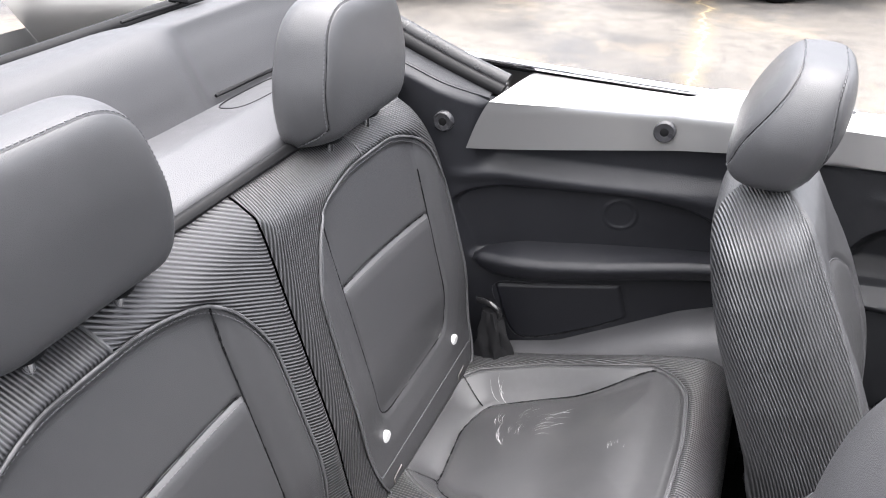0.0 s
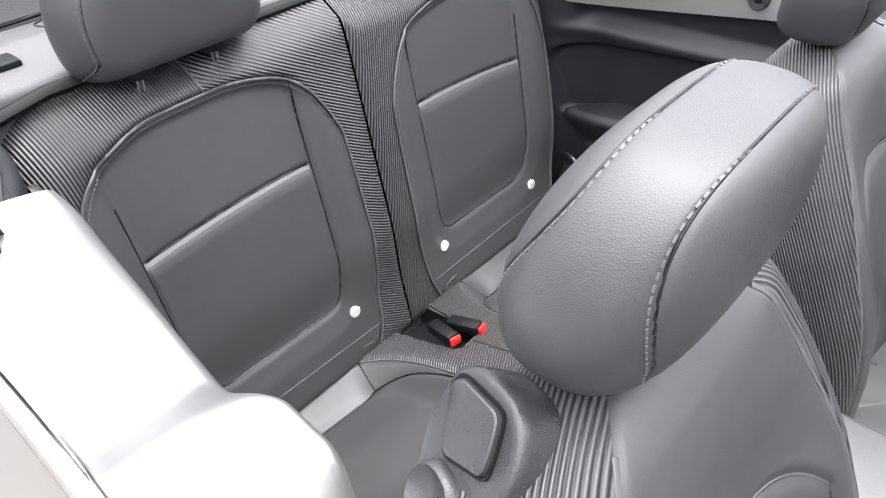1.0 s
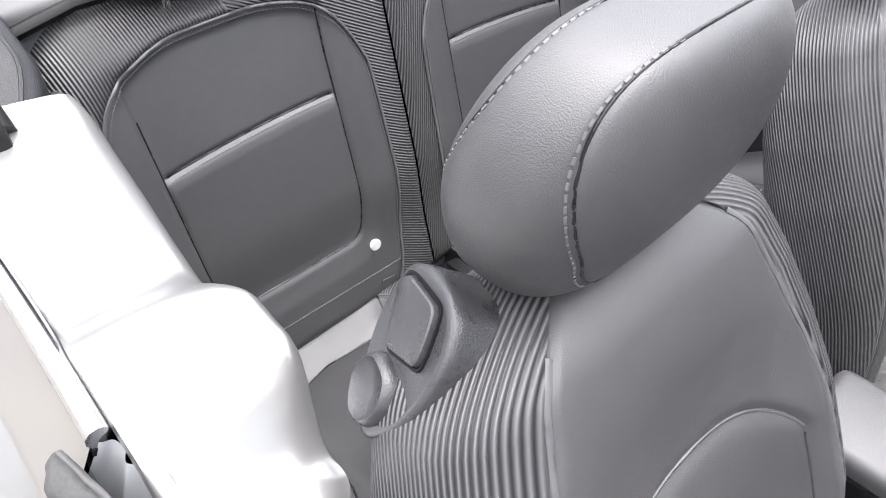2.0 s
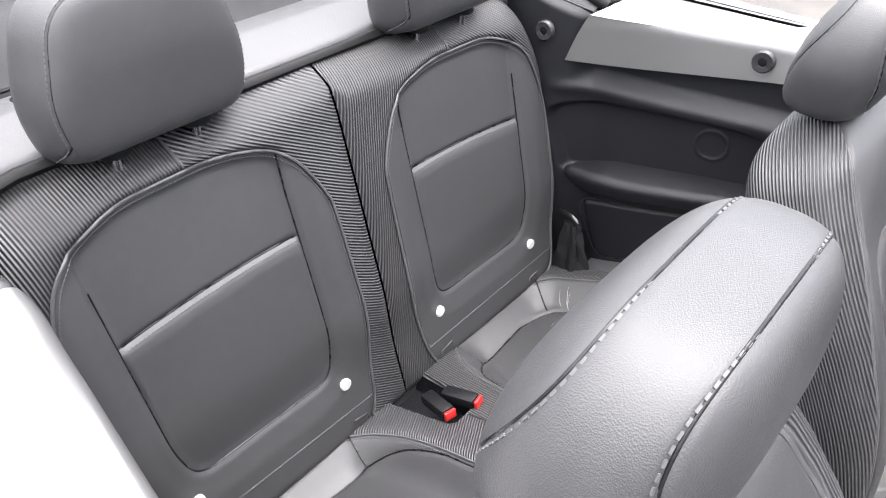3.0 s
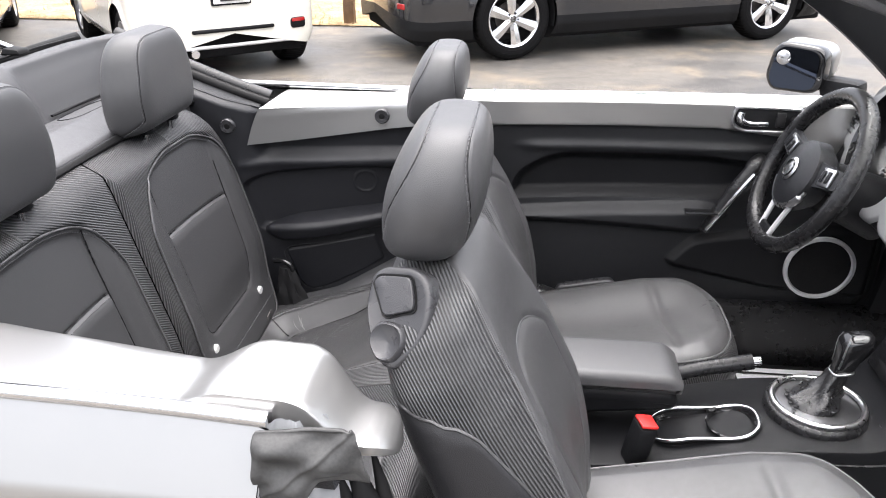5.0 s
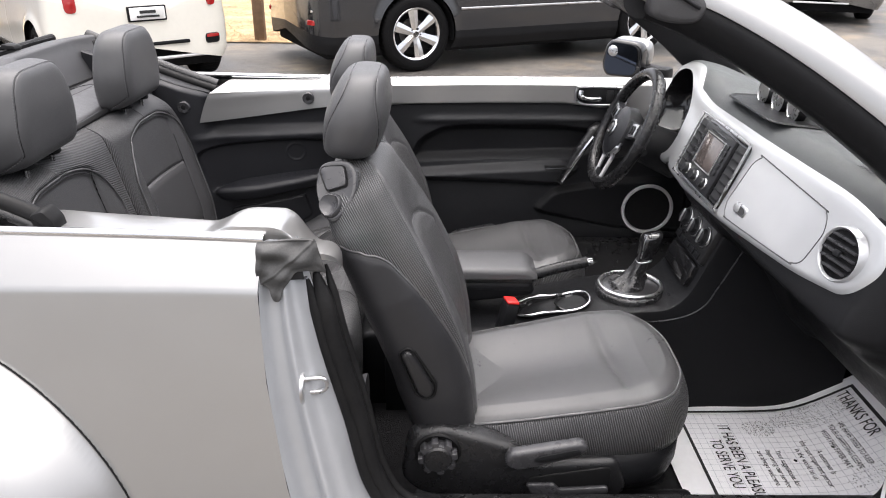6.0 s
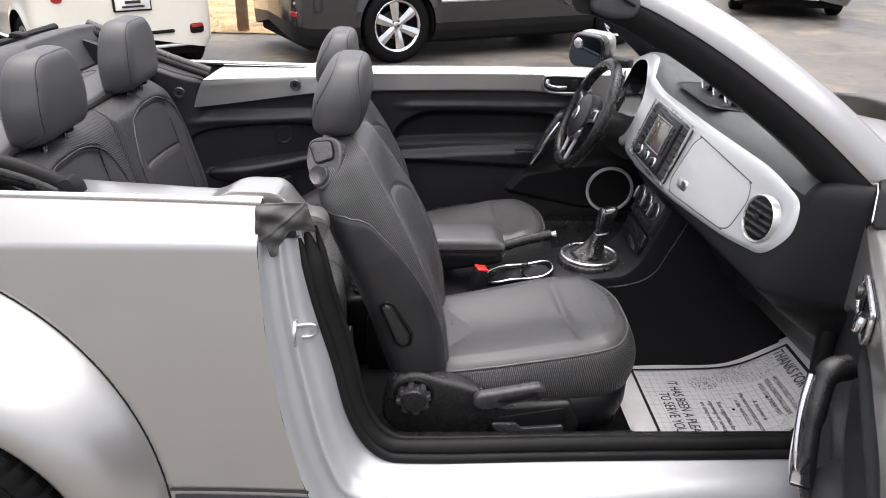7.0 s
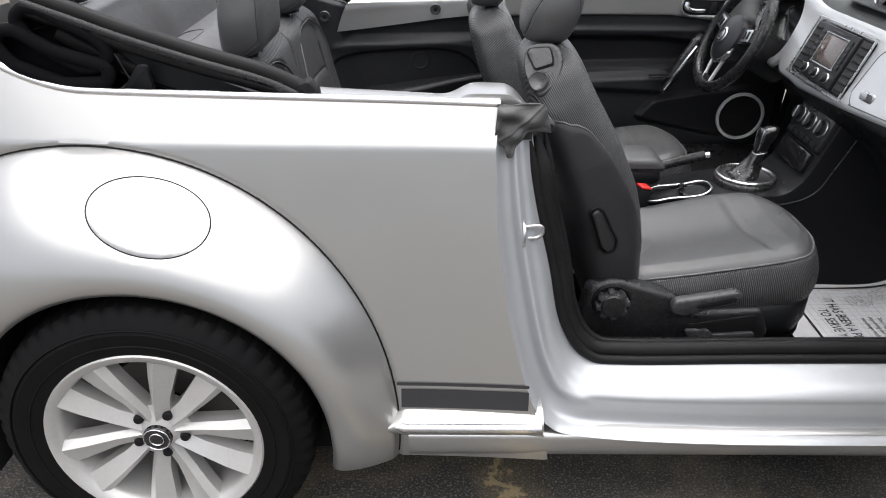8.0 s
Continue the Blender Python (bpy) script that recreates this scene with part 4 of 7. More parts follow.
# ---- the convertible's body ----
car = thing("convertible_car", (0, 0, 0), "silver convertible with its soft top folded and a door standing open", "car")


def skin_y(x, z):
    """Half the body's width at a place, without the wings."""
    y = np.where(z < 0.926, 0.70 + (0.926 - z) * 0.215, 0.70 - (z - 0.926) * 0.55)
    y = y - 0.16 * np.clip((0.1 - x) / 1.0, 0, 2) ** 2.2
    y = y - 0.05 * np.clip((0.36 - z) / 0.16, 0, 1) ** 2
    return y + 0.035 * step(x, 0.5, 1.3)


def d_wing(x, z):
    return np.hypot(x + 0.1, z - 0.31) - 0.612


def d_arch(x, z):
    return np.hypot(x, z - 0.325) - 0.372


def wing_y(x, z):
    e, r = np.clip(-d_wing(x, z), 0, 1), np.clip(d_arch(x, z), 0, 1)
    t = e / (e + r + 1e-6)
    lip = 0.895 - 0.1 * np.clip((0.0 - x) / 0.7, 0, 1.5) ** 2 - 0.05 * np.clip((0.36 - z) / 0.16, 0, 1) ** 2
    y = skin_y(x, z)
    return y + (np.maximum(lip, y) - y) * (1 - (1 - t) ** 1.9) + 0.006 * step(e, 0, 0.01)


def belt_z(x):
    return 1.003 + 0.016 * np.clip((0.71 - x) / 0.9, 0, 1) + 0.9 * np.clip(-0.10 - x, 0, 1) ** 1.8


FUEL = lambda x, z: (np.hypot((x - 0.05) / 0.112, (z - 0.827 + 0.19 * (x - 0.05)) / 0.053) - 1) * 0.07


def quarter(side):
    def f(x, z):
        w = d_wing(x, z)
        y = np.where(w < 0, wing_y(x, z), skin_y(x, z))
        y = y - 0.006 * np.exp(-((w / 0.004) ** 2))
        if side < 0:
            y = y - 0.003 * np.exp(-((FUEL(x, z) / 0.003) ** 2))
        y = y - 0.03 * np.exp(-np.clip(d_arch(x, z), 0, 1) / 0.012) * 0.6
        return x, side * y, z

    def front_edge(x, z):
        return x - np.interp(z, [0.2, 0.317, 0.435, 0.585, 0.773, 0.926, 1.02], [0.85, 0.827, 0.782, 0.741, 0.713, 0.705, 0.713])

    regions = [
        ("beyond", lambda x, z: -front_edge(x, z), None, "", 0),
        ("arch", d_arch, None, "", 0),
        ("low", lambda x, z: z - 0.238, None, "", 0),
        ("above", lambda x, z: belt_z(x) - 0.004 - z, None, "", 0),
    ]
    if side < 0:
        regions += [("fuel_flap", FUEL, SILVER, "oval fuel filler flap", 0)]
    regions += [("rear_wing", d_wing, SILVER, "bulging silver rear wing", 0), ("rear_quarter_panel", None, SILVER, "silver quarter panel", 0)]
    surf(f, (-0.86, 0.86, 260), (0.20, 1.06, 150), regions, car, flip=side > 0)

    t = np.linspace(0, 2 * math.pi, 60, endpoint=False)
    if side < 0:
        ring = np.stack(f(0.05 + 0.112 * np.cos(t), 0.827 - 0.19 * 0.112 * np.cos(t) + 0.053 * np.sin(t)), -1)
        tube("flap_gap", ring + [0, 0.0005, 0], 0.0016, RUBBER, car, closed=True, n=6)
    a = np.linspace(-0.12, 2.3, 90)
    gap = np.stack(f(-0.1 + 0.612 * np.cos(a), 0.31 + 0.612 * np.sin(a)), -1)
    tube("wing_gap", gap[(gap[:, 2] < 0.99) & (gap[:, 2] > 0.24)], 0.0032, RUBBER, car, n=6)
    # arch lining
    ang = np.linspace(-0.25, math.pi + 0.25, 40)
    rings = [np.stack([0.372 * k * np.cos(ang), np.full(40, side * y), 0.325 + 0.372 * k * np.sin(ang)], -1) for k, y in ((1.0, 0.868), (1.0, 0.84), (0.99, 0.67))]
    loft("arch_liner", rings, CARPET, car, caps=False, closed=False)
    box("arch_back", (-0.40, side * 0.67, 0.12), (0.40, side * 0.66, 0.72), CARPET, car, bevel=0)
    # bright strip along the belt
    xs = np.linspace(-0.5, 0.713, 50)
    line = np.stack([xs, side * (skin_y(xs, belt_z(xs)) - 0.004), belt_z(xs)], -1)
    tube("belt_strip", line, 0.0085, CHROME, car, "bright chrome belt strip", n=10)
    tube("belt_gap", line + [0, side * 0.004, -0.011], 0.004, RUBBER, car, n=6)
    # silver cap on the inside of the belt, with its hump beside the front seat
    xs = np.linspace(0.242 if side > 0 else 0.225, 0.80, 90)
    hump = 0.02 * step(xs, 0.60, 0.66) * (1 - step(xs, 0.72, 0.79))
    top = 1.0 + hump - 0.03 * step(xs, 0.74, 0.80)
    outer = skin_y(xs, np.full(90, 0.99)) - 0.02
    inner = (0.545 if side > 0 else 0.488) + 0.06 * step(xs, 0.2, 0.80) - 0.022 * step(xs, 0.63, 0.68) * (1 - step(xs, 0.72, 0.79)) * (side < 0)
    inner = inner - (0.032 if side > 0 else 0.0) * np.clip((0.60 - xs) / 0.36, 0, 1)
    low = np.interp(xs, [0.22, 0.64, 0.93], [0.883, 0.921, 0.945] if side > 0 else [0.876, 0.91, 0.925])
    fold = np.interp(xs, [0.24, 0.62, 0.80], [0.978, 0.984, 0.984])
    rings = []
    for k in range(90):
        a, b, t, lo = outer[k], inner[k], top[k], low[k]
        if side > 0:
            shear = np.array([0.085, 0.085, 0.08, 0.045, 0.035, 0.016, 0.0]) * (1 - step(xs[k], 0.225, 0.60))
        else:
            shear = np.array([0.03, 0.03, 0.035, 0.05, 0.05, 0.03, 0.0]) * (1 - step(xs[k], 0.225, 0.40))
        sec = [(a, 0.975), (a, t - 0.006), (a - 0.012, t), (b + 0.03, t - 0.006), (b + 0.006, t - 0.02), (b + 0.003, 0.945), (b + 0.002, lo)]
        if side > 0:
            sec = [(a, 0.975), (a, t - 0.006), (a - 0.012, t), (b + 0.022, fold[k] + 0.003), (b + 0.010, fold[k] - 0.006), (b + 0.006, (fold[k] + lo) / 2), (b + 0.002, lo)]
        sec = bend([(xs[k] + h, *q) for h, q in zip(shear, sec)], 4)
        rings.append(np.stack([sec[:, 0], side * sec[:, 1], sec[:, 2]], -1))
    loft("belt_cap", rings, SILVER, car, "silver inner belt cap", caps=False, closed=False)
    nose = rings[-1]
    hub = np.array([xs[-1], side * (outer[-1] + inner[-1]) / 2, 0.925])
    turn = np.radians(np.linspace(0, 90, 8))
    loft("belt_cap_end", [hub + (nose - hub) * max(math.cos(a), 0.02) ** 0.6 + [0.03 * math.sin(a), 0, 0] for a in turn], SILVER, car, caps=False, closed=False)


for side in (-1, 1):
    quarter(side)


def rocker(side):
    """The sill under a door, with the pillar that rises behind it."""
    outer = bend([(0.713, 1.0), (0.706, 0.926), (0.713, 0.773), (0.741, 0.585), (0.782, 0.435), (0.83, 0.345), (0.93, 0.315), (1.3, 0.31), (1.95, 0.31)], 10)
    inner = bend([(0.765, 1.0), (0.785, 0.92), (0.81, 0.80), (0.845, 0.665), (0.875, 0.53), (0.925, 0.455), (1.02, 0.44), (1.35, 0.445), (1.95, 0.45)], 10)
    oy = skin_y(outer[:, 0], outer[:, 1]) - 0.004
    iy = np.interp(inner[:, 1], [0.44, 0.6, 1.0], [0.70, 0.685, 0.64])
    rows = []
    for a, b in ((0, 0), (0.04, 0.12), (0.10, 0.36), (0.30, 0.44), (0.42, 0.30), (0.50, 0.28), (0.60, 0.50), (0.72, 0.60), (0.86, 0.88), (1, 1)):
        q = outer * (1 - a) + inner * a
        flat = step(outer[:, 0], 0.80, 0.90)
        bb = b * (1 - flat) + np.interp(a, [0, 0.05, 0.09, 0.35, 0.62, 0.70, 0.86, 1], [0, 0.1, 0.27, 0.30, 0.36, 0.46, 0.85, 1]) * flat
        rows.append(np.stack([q[:, 0], side * (oy * (1 - bb) + iy * bb), q[:, 1]], -1))
    rows = list(np.stack([bend(np.stack(rows)[:, k], 4) for k in range(len(outer))], 1))
    loft("door_jamb", rows, JAMB, car, "silver painted door jamb and sill", caps=False, closed=False)
    seal = np.stack([inner[:, 0] + 0.008, side * (iy - 0.006), inner[:, 1] + 0.004], -1)
    seal = seal[seal[:, 2] < 0.935]
    slim = np.interp(np.arange(len(seal)), [0, 5], [0.3, 1.0])
    tube("door_seal", seal, 0.019 * slim, RUBBER, car, "black rubber door seal", n=10)
    tube("door_seal_lip", seal + [0.016, -side * 0.012, 0.010], 0.009 * slim, RUBBER, car, n=8)
    tube("door_seal_lip", seal + [-0.012, side * 0.008, -0.012], 0.006 * slim, RUBBER, car, n=8)
    low = step(seal[:, 0], 0.82, 0.95)[:, None]
    tube("door_seal_outer", seal + [-0.014, side * 0.008, -0.008] * (1 - low) + np.array([0, side * 0.020, -0.016]) * low, 0.012 * slim, RUBBER, car, "outer rubber door seal", n=10)
    # rocker skin
    xs = np.linspace(0.532, 2.05, 40)
    rings = []
    for x in xs:
        sec = bend([(0.80, 0.325), (0.835, 0.318), (0.842, 0.30), (0.838, 0.27), (0.82, 0.245), (0.77, 0.23), (0.70, 0.225)], 4)
        rings.append(np.stack([np.full(len(sec), x), side * sec[:, 0], sec[:, 1]], -1))
    loft("rocker_panel", rings, SILVER, car, "silver rocker panel", caps=False, closed=False)
    # pointed sill blade with its bright strip
    rings = []
    for x in np.linspace(0.472, 0.823, 40):
        e = float(np.clip((x - 0.472) / 0.05, 0, 1))
        top = 0.342 + 0.034 * e
        sec = [(0.785, top + 0.002), (0.815, top - 0.002), (0.838, 0.342 + 0.022 * e), (0.85, 0.342 + 0.010 * e), (0.85, 0.338 - 0.008 * e), (0.838, 0.334 - 0.012 * e), (0.79, 0.33 - 0.012 * e)]
        sec = bend(sec, 3)
        rings.append(np.stack([np.full(len(sec), x), side * sec[:, 0], sec[:, 1]], -1))
    loft("sill_blade", rings, SILVER, car, "silver sill blade", caps=True, closed=True, sharp=50)
    tube("rocker_strip", [(x, side * 0.8505, 0.347) for x in np.linspace(0.505, 0.818, 20)], [0.004] + [0.011] * 18 + [0.009], CHROME, car, "bright rocker strip", n=10)
    tube("blade_gap", [(x, side * 0.792, 0.379) for x in np.linspace(0.53, 0.80, 10)], 0.003, RUBBER, car, n=6)
    # stripes low on the quarter panel
    for z0, z1, x0 in ((0.429, 0.436, 0.507), (0.378, 0.421, 0.517)):
        xs = np.linspace(x0, 0.79, 12)
        a = np.stack([xs, side * (skin_y(xs, np.full(12, z1)) + 0.0025), np.full(12, z1)], -1)
        b = np.stack([xs, side * (skin_y(xs, np.full(12, z0)) + 0.0025), np.full(12, z0)], -1)
        loft("side_stripe", [a, b], INK, car, "black side stripe", caps=False, closed=False)
    lathe('sill_plug', [(0.001, 0.006), (0.018, 0.006), (0.021, -0.012)], 'z', (1.294, side * 0.783, 0.384), RUBBER, car, 'oval rubber sill plug', n=24)
    # striker
    c = np.array([0.764, side * 0.708, 0.745])
    lathe("striker_plate", [(0.001, 0.006), (0.028, 0.006), (0.03, 0.003), (0.03, 0)], "x", c + [0.002, 0, 0], DULLCHROME, car, n=20)
    tube("striker_loop", bend([c + [0, 0, 0.014], c + [0.036, 0, 0.018], c + [0.045, 0, 0.006], c + [0.036, 0, -0.008], c + [0, 0, -0.012]], 6), 0.0042, DULLCHROME, car, "chrome door striker loop", n=8)


for side in (-1, 1):
    rocker(side)

# loose rubber flap, creased and torn, at the top of the pillar
FLAP = d_poly([(0.706, 1.008), (0.80, 1.008), (0.815, 0.95), (0.79, 0.955), (0.765, 0.955), (0.752, 0.935), (0.744, 0.925), (0.738, 0.905), (0.728, 0.903), (0.722, 0.928), (0.712, 0.934), (0.702, 0.945)], 0.005)


def flap(side):
    def f(x, z):
        y = 0.694 - 0.22 * np.clip(x - 0.74, 0, 1) - 0.012 * np.clip((z - 0.985) / 0.02, 0, 1) ** 2
        d = (x - 0.70) * 0.8 - (z - 0.93)
        y = y + 0.004 * np.sin(d * 95) * step(-FLAP(x, z), 0.0, 0.012) + 0.0035 * np.exp(-((d / 0.0035) ** 2)) + 0.003 * np.sin(z * 160 + x * 60)
        return x, side * y, z
    ob = surf(f, (0.695, 0.82, 70), (0.895, 1.012, 70), [("outside", lambda x, z: -FLAP(x, z), None, "", 0), ("pillar_flap", None, RUBBER_GREY, "creased torn rubber pillar flap", 0)], car, flip=side > 0)["pillar_flap"]
    mod = ob.modifiers.new("thickness", "SOLIDIFY")
    mod.thickness = 0.004


for side in (-1, 1):
    flap(side)

# rear deck, tail and bonnet
def shell(name, fn, u, v, material, label="", flip=False):
    return surf(fn, u, v, [(name, None, material, label, 0)], car, flip=flip)


def tail_f(a, z):
    t = a
    y = t * np.interp(z, [0.25, 0.5, 0.8, 0.95], [0.62, 0.66, 0.62, 0.55])
    x = -0.86 - 0.12 * (1 - t**2) * np.interp(z, [0.25, 0.5, 0.95], [0.7, 1, 0.2])
    return x, y, z


shell("tail_panel", tail_f, (-1, 1, 40), (0.25, 0.97, 24), SILVER, "rounded silver tail", flip=True)


def deck_f(x, t):
    w = 0.60 - 0.16 * np.clip((0.1 - x) / 1.0, 0, 2) ** 2.2
    return x, t * w, 0.955 + 0.02 * (1 - t**2) - 0.04 * step(-x, 0.5, 0.95)


shell("boot_lid", deck_f, (-0.93, -0.46, 24), (-1, 1, 40), SILVER, "curved silver boot lid")


def nose_f(x, t):
    w = 0.70 - 0.25 * np.clip((x - 2.3) / 1.1, 0, 1) ** 2
    return x, t * w, 0.985 - 0.28 * np.clip((x - 2.0) / 1.35, 0, 1) ** 1.7 - 0.10 * np.abs(t) ** 3


shell("bonnet", nose_f, (2.08, 3.3, 40), (-1, 1, 40), SILVER, "silver bonnet")


def front_wing(side):
    def f(x, z):
        base = 0.76 - 0.25 * np.clip((x - 2.6) / 0.8, 0, 1) ** 2
        e = np.clip(-(np.hypot(x - 2.54, z - 0.30) - 0.62), 0, 1)
        y = base + (0.9 - base) * (1 - (1 - np.clip(e / 0.22, 0, 1)) ** 2)
        return x, side * (y - 0.08 * step(z, 0.7, 0.95)), z
    surf(f, (1.98, 3.36, 80), (0.25, 0.93, 50), [("arch", lambda x, z: np.hypot(x - 2.54, z - 0.325) - 0.372, None, "", 0), ("front_wing", None, SILVER, "bulging silver front wing", 0)], car, flip=side > 0)
    ang = np.linspace(-0.25, math.pi + 0.25, 30)
    loft("arch_liner", [np.stack([2.54 + 0.37 * np.cos(ang), np.full(30, side * y), 0.325 + 0.37 * np.sin(ang)], -1) for y in (0.87, 0.6)], CARPET, car, caps=False, closed=False)


for side in (-1, 1):
    front_wing(side)
box("front_bumper", (3.2, -0.55, 0.22), (3.38, 0.55, 0.62), SILVER, car, bevel=0.08, seg=4)


# ---- wheels ----
def wheel(name, at, parent, radius=0.334, rim=0.229, width=0.215, spokes=5, tyre_mat=TYRE, rim_mat=None, split=True):
    """Built about the y axis, its outer face towards -y."""
    rim_mat = rim_mat or RIMSILVER
    w = thing_part(name, parent, at)
    h = width / 2
    prof = [(rim - 0.012, h - 0.02), (rim, h), (rim + 0.02, h + 0.004), ((rim + radius) / 2, h + 0.008), (radius - 0.022, h - 0.006), (radius - 0.006, h - 0.022), (radius, h - 0.05), (radius, -h + 0.05), (radius - 0.006, -h + 0.022), (radius - 0.022, -h + 0.006), ((rim + radius) / 2, -h - 0.008), (rim + 0.02, -h - 0.004), (rim, -h), (rim - 0.012, -h + 0.02)]
    nt = 216
    ang = np.linspace(0, 2 * math.pi, nt, endpoint=False)
    cut = (np.arange(nt) % 4 == 0) * 1.0
    lathe_rings = []
    for k, (r, y) in enumerate(prof):
        rr = r - (0.006 if k in (5, 6, 7, 8) else 0.003 if k in (4, 9) else 0.0) * cut
        lathe_rings.append(np.stack([rr * np.cos(ang), np.full(nt, y), rr * np.sin(ang)], -1))
    loft("tyre", lathe_rings, tyre_mat, w, "black rubber tyre with tread blocks", caps=False, sharp=30)
    for r in (rim + 0.024, rim + 0.062):
        tube("sidewall_ring", np.stack([r * np.cos(ang[::3]), np.full(nt // 3, -h - 0.0045 - 0.002 * (r > rim + 0.04)), r * np.sin(ang[::3])], -1), 0.0022, tyre_mat, w, closed=True, n=6)
    lathe("rim", [(rim - 0.03, h - 0.02), (rim - 0.03, -h + 0.03), (rim - 0.02, -h + 0.004), (rim - 0.004, -h - 0.002), (rim + 0.002, -h + 0.004), (rim - 0.002, -h + 0.02), (rim - 0.02, -h + 0.05)], "y", (0, 0, 0), rim_mat, w, "wheel rim barrel", n=72, caps=False)
    lathe("brake_disc", [(0.05, 0.0), (0.145, 0.0), (0.145, 0.02), (0.05, 0.02)], "y", (0, 0, 0), IRON, w, "dull brake disc", n=40, caps=False)
    lathe("wheel_back", [(0.001, 0.04), (rim - 0.03, 0.045)], "y", (0, 0, 0), CARPET, w, n=40, caps=False)
    for k in range(spokes):
        a = 2 * math.pi * k / spokes + math.radians(99)
        for s in ((-1, 1) if split else (0,)):
            # a facetted blade that leans out to the rim
            def pt(r, across, y):
                c, sn = math.cos(a), math.sin(a)
                return (r * c - across * sn, y, r * sn + across * c)
            wi, wo = (0.018, 0.040) if split else (0.034, 0.055)
            y0 = -h + 0.004
            k2 = 1.0 if split else 0.0
            rings = []
            for r, mid, hw, y in ((0.036, s * 0.015, wi, y0 + 0.020), (0.085, s * 0.030 * k2, wi * 1.1, y0 + 0.014), (0.15, s * 0.058 * k2, (wi + wo) / 2, y0 + 0.004), (rim - 0.004, s * 0.092 * k2, wo, y0)):
                ridge = mid - (s if split else 0.2) * hw * 0.5
                rings.append([pt(r, mid - hw, y + 0.014), pt(r, ridge, y), pt(r, mid + hw, y + 0.014), pt(r, mid + hw * 0.9, y + 0.05), pt(r, mid - hw * 0.9, y + 0.05)])
            loft("spoke", rings, rim_mat, w, sharp=25)
    lathe("hub", [(0.001, -h + 0.02), (0.03, -h + 0.02), (0.045, -h + 0.032), (0.07, -h + 0.04), (0.07, -h + 0.08)], "y", (0, 0, 0), rim_mat, w, n=40)
    lathe("hub_cap", [(0.001, -h + 0.010), (0.028, -h + 0.010), (0.031, -h + 0.014), (0.031, -h + 0.024)], "y", (0, 0, 0), GLOSS, w, "black and chrome hub cap", n=32)
    for r in (0.027, 0.015):
        ang = np.linspace(0, 2 * math.pi, 32, endpoint=False)
        tube("cap_ring", np.stack([r * np.cos(ang), np.full(32, -h + 0.009), r * np.sin(ang)], -1), 0.0016, CHROME, w, closed=True, n=6)
    for k in range(5):
        a = 2 * math.pi * k / 5 - math.radians(81)
        lathe("wheel_bolt", [(0.001, -h + 0.024), (0.009, -h + 0.024), (0.011, -h + 0.028), (0.011, -h + 0.06)], "y", (0.054 * math.cos(a), 0, 0.054 * math.sin(a)), PLASTIC, w, n=12)
    return w


wheel("wheel", pose(0, -0.778, 0.334), car)
wheel("wheel", pose(0, 0.778, 0.334, 0, 0, 180), car)
wheel("wheel", pose(2.54, -0.778, 0.334), car)
wheel("wheel", pose(2.54, 0.778, 0.334, 0, 0, 180), car)


# ---- cabin shell ----
cabin = thing("cabin_lining", (0, 0, 0), "black carpet and moulded trim lining the open cabin", "car interior")
box("floor_carpet", (0.0, -0.70, 0.20), (2.2, 0.70, 0.25), CARPET, cabin, "black carpeted floor", bevel=0.01)
box("bulkhead", (2.16, -0.70, 0.2), (2.2, 0.70, 0.98), CARPET, cabin, bevel=0.01)
box("rear_bulkhead", (-0.02, -0.50, 0.2), (0.06, 0.50, 0.915), CARPET, cabin, bevel=0.01)
prism("toe_board", [(1.96, 0.235), (2.16, 0.235), (2.16, 0.36)], "y", -0.68, 0.68, CARPET, cabin, bevel=0)
for s in (-1, 1):
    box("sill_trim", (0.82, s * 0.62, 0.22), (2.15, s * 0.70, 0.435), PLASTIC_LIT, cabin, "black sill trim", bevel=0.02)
    prism("kick_panel", [(1.86, 0.235), (2.16, 0.235), (2.16, 0.95), (1.95, 0.95), (1.90, 0.5)], "y", s * 0.63, s * 0.69, PLASTIC, cabin, bevel=0.01)


TRIM_REC = d_poly([(0.213, 0.758), (0.253, 0.644), (0.30, 0.650), (0.76, 0.705), (0.715, 0.775), (0.652, 0.806), (0.552, 0.82), (0.437, 0.818), (0.299, 0.807), (0.243, 0.797), (0.219, 0.781)], [0.03, 0.02, 0.02, 0.02, 0.03, 0.05, 0.05, 0.05, 0.05, 0.02, 0.02])
POCKET_EDGE = [(0.303, 0.58), (0.431, 0.603), (0.549, 0.624), (0.571, 0.548), (0.51, 0.511), (0.421, 0.469), (0.376, 0.455), (0.35, 0.461), (0.329, 0.491)]
TRIM_POCKET = d_poly(POCKET_EDGE, 0.012)


def trim_top(x):
    return np.interp(x, [-0.1, 0.10, 0.135, 0.203, 0.275, 0.31], [1.11, 1.04, 1.027, 1.003, 0.976, 0.98])


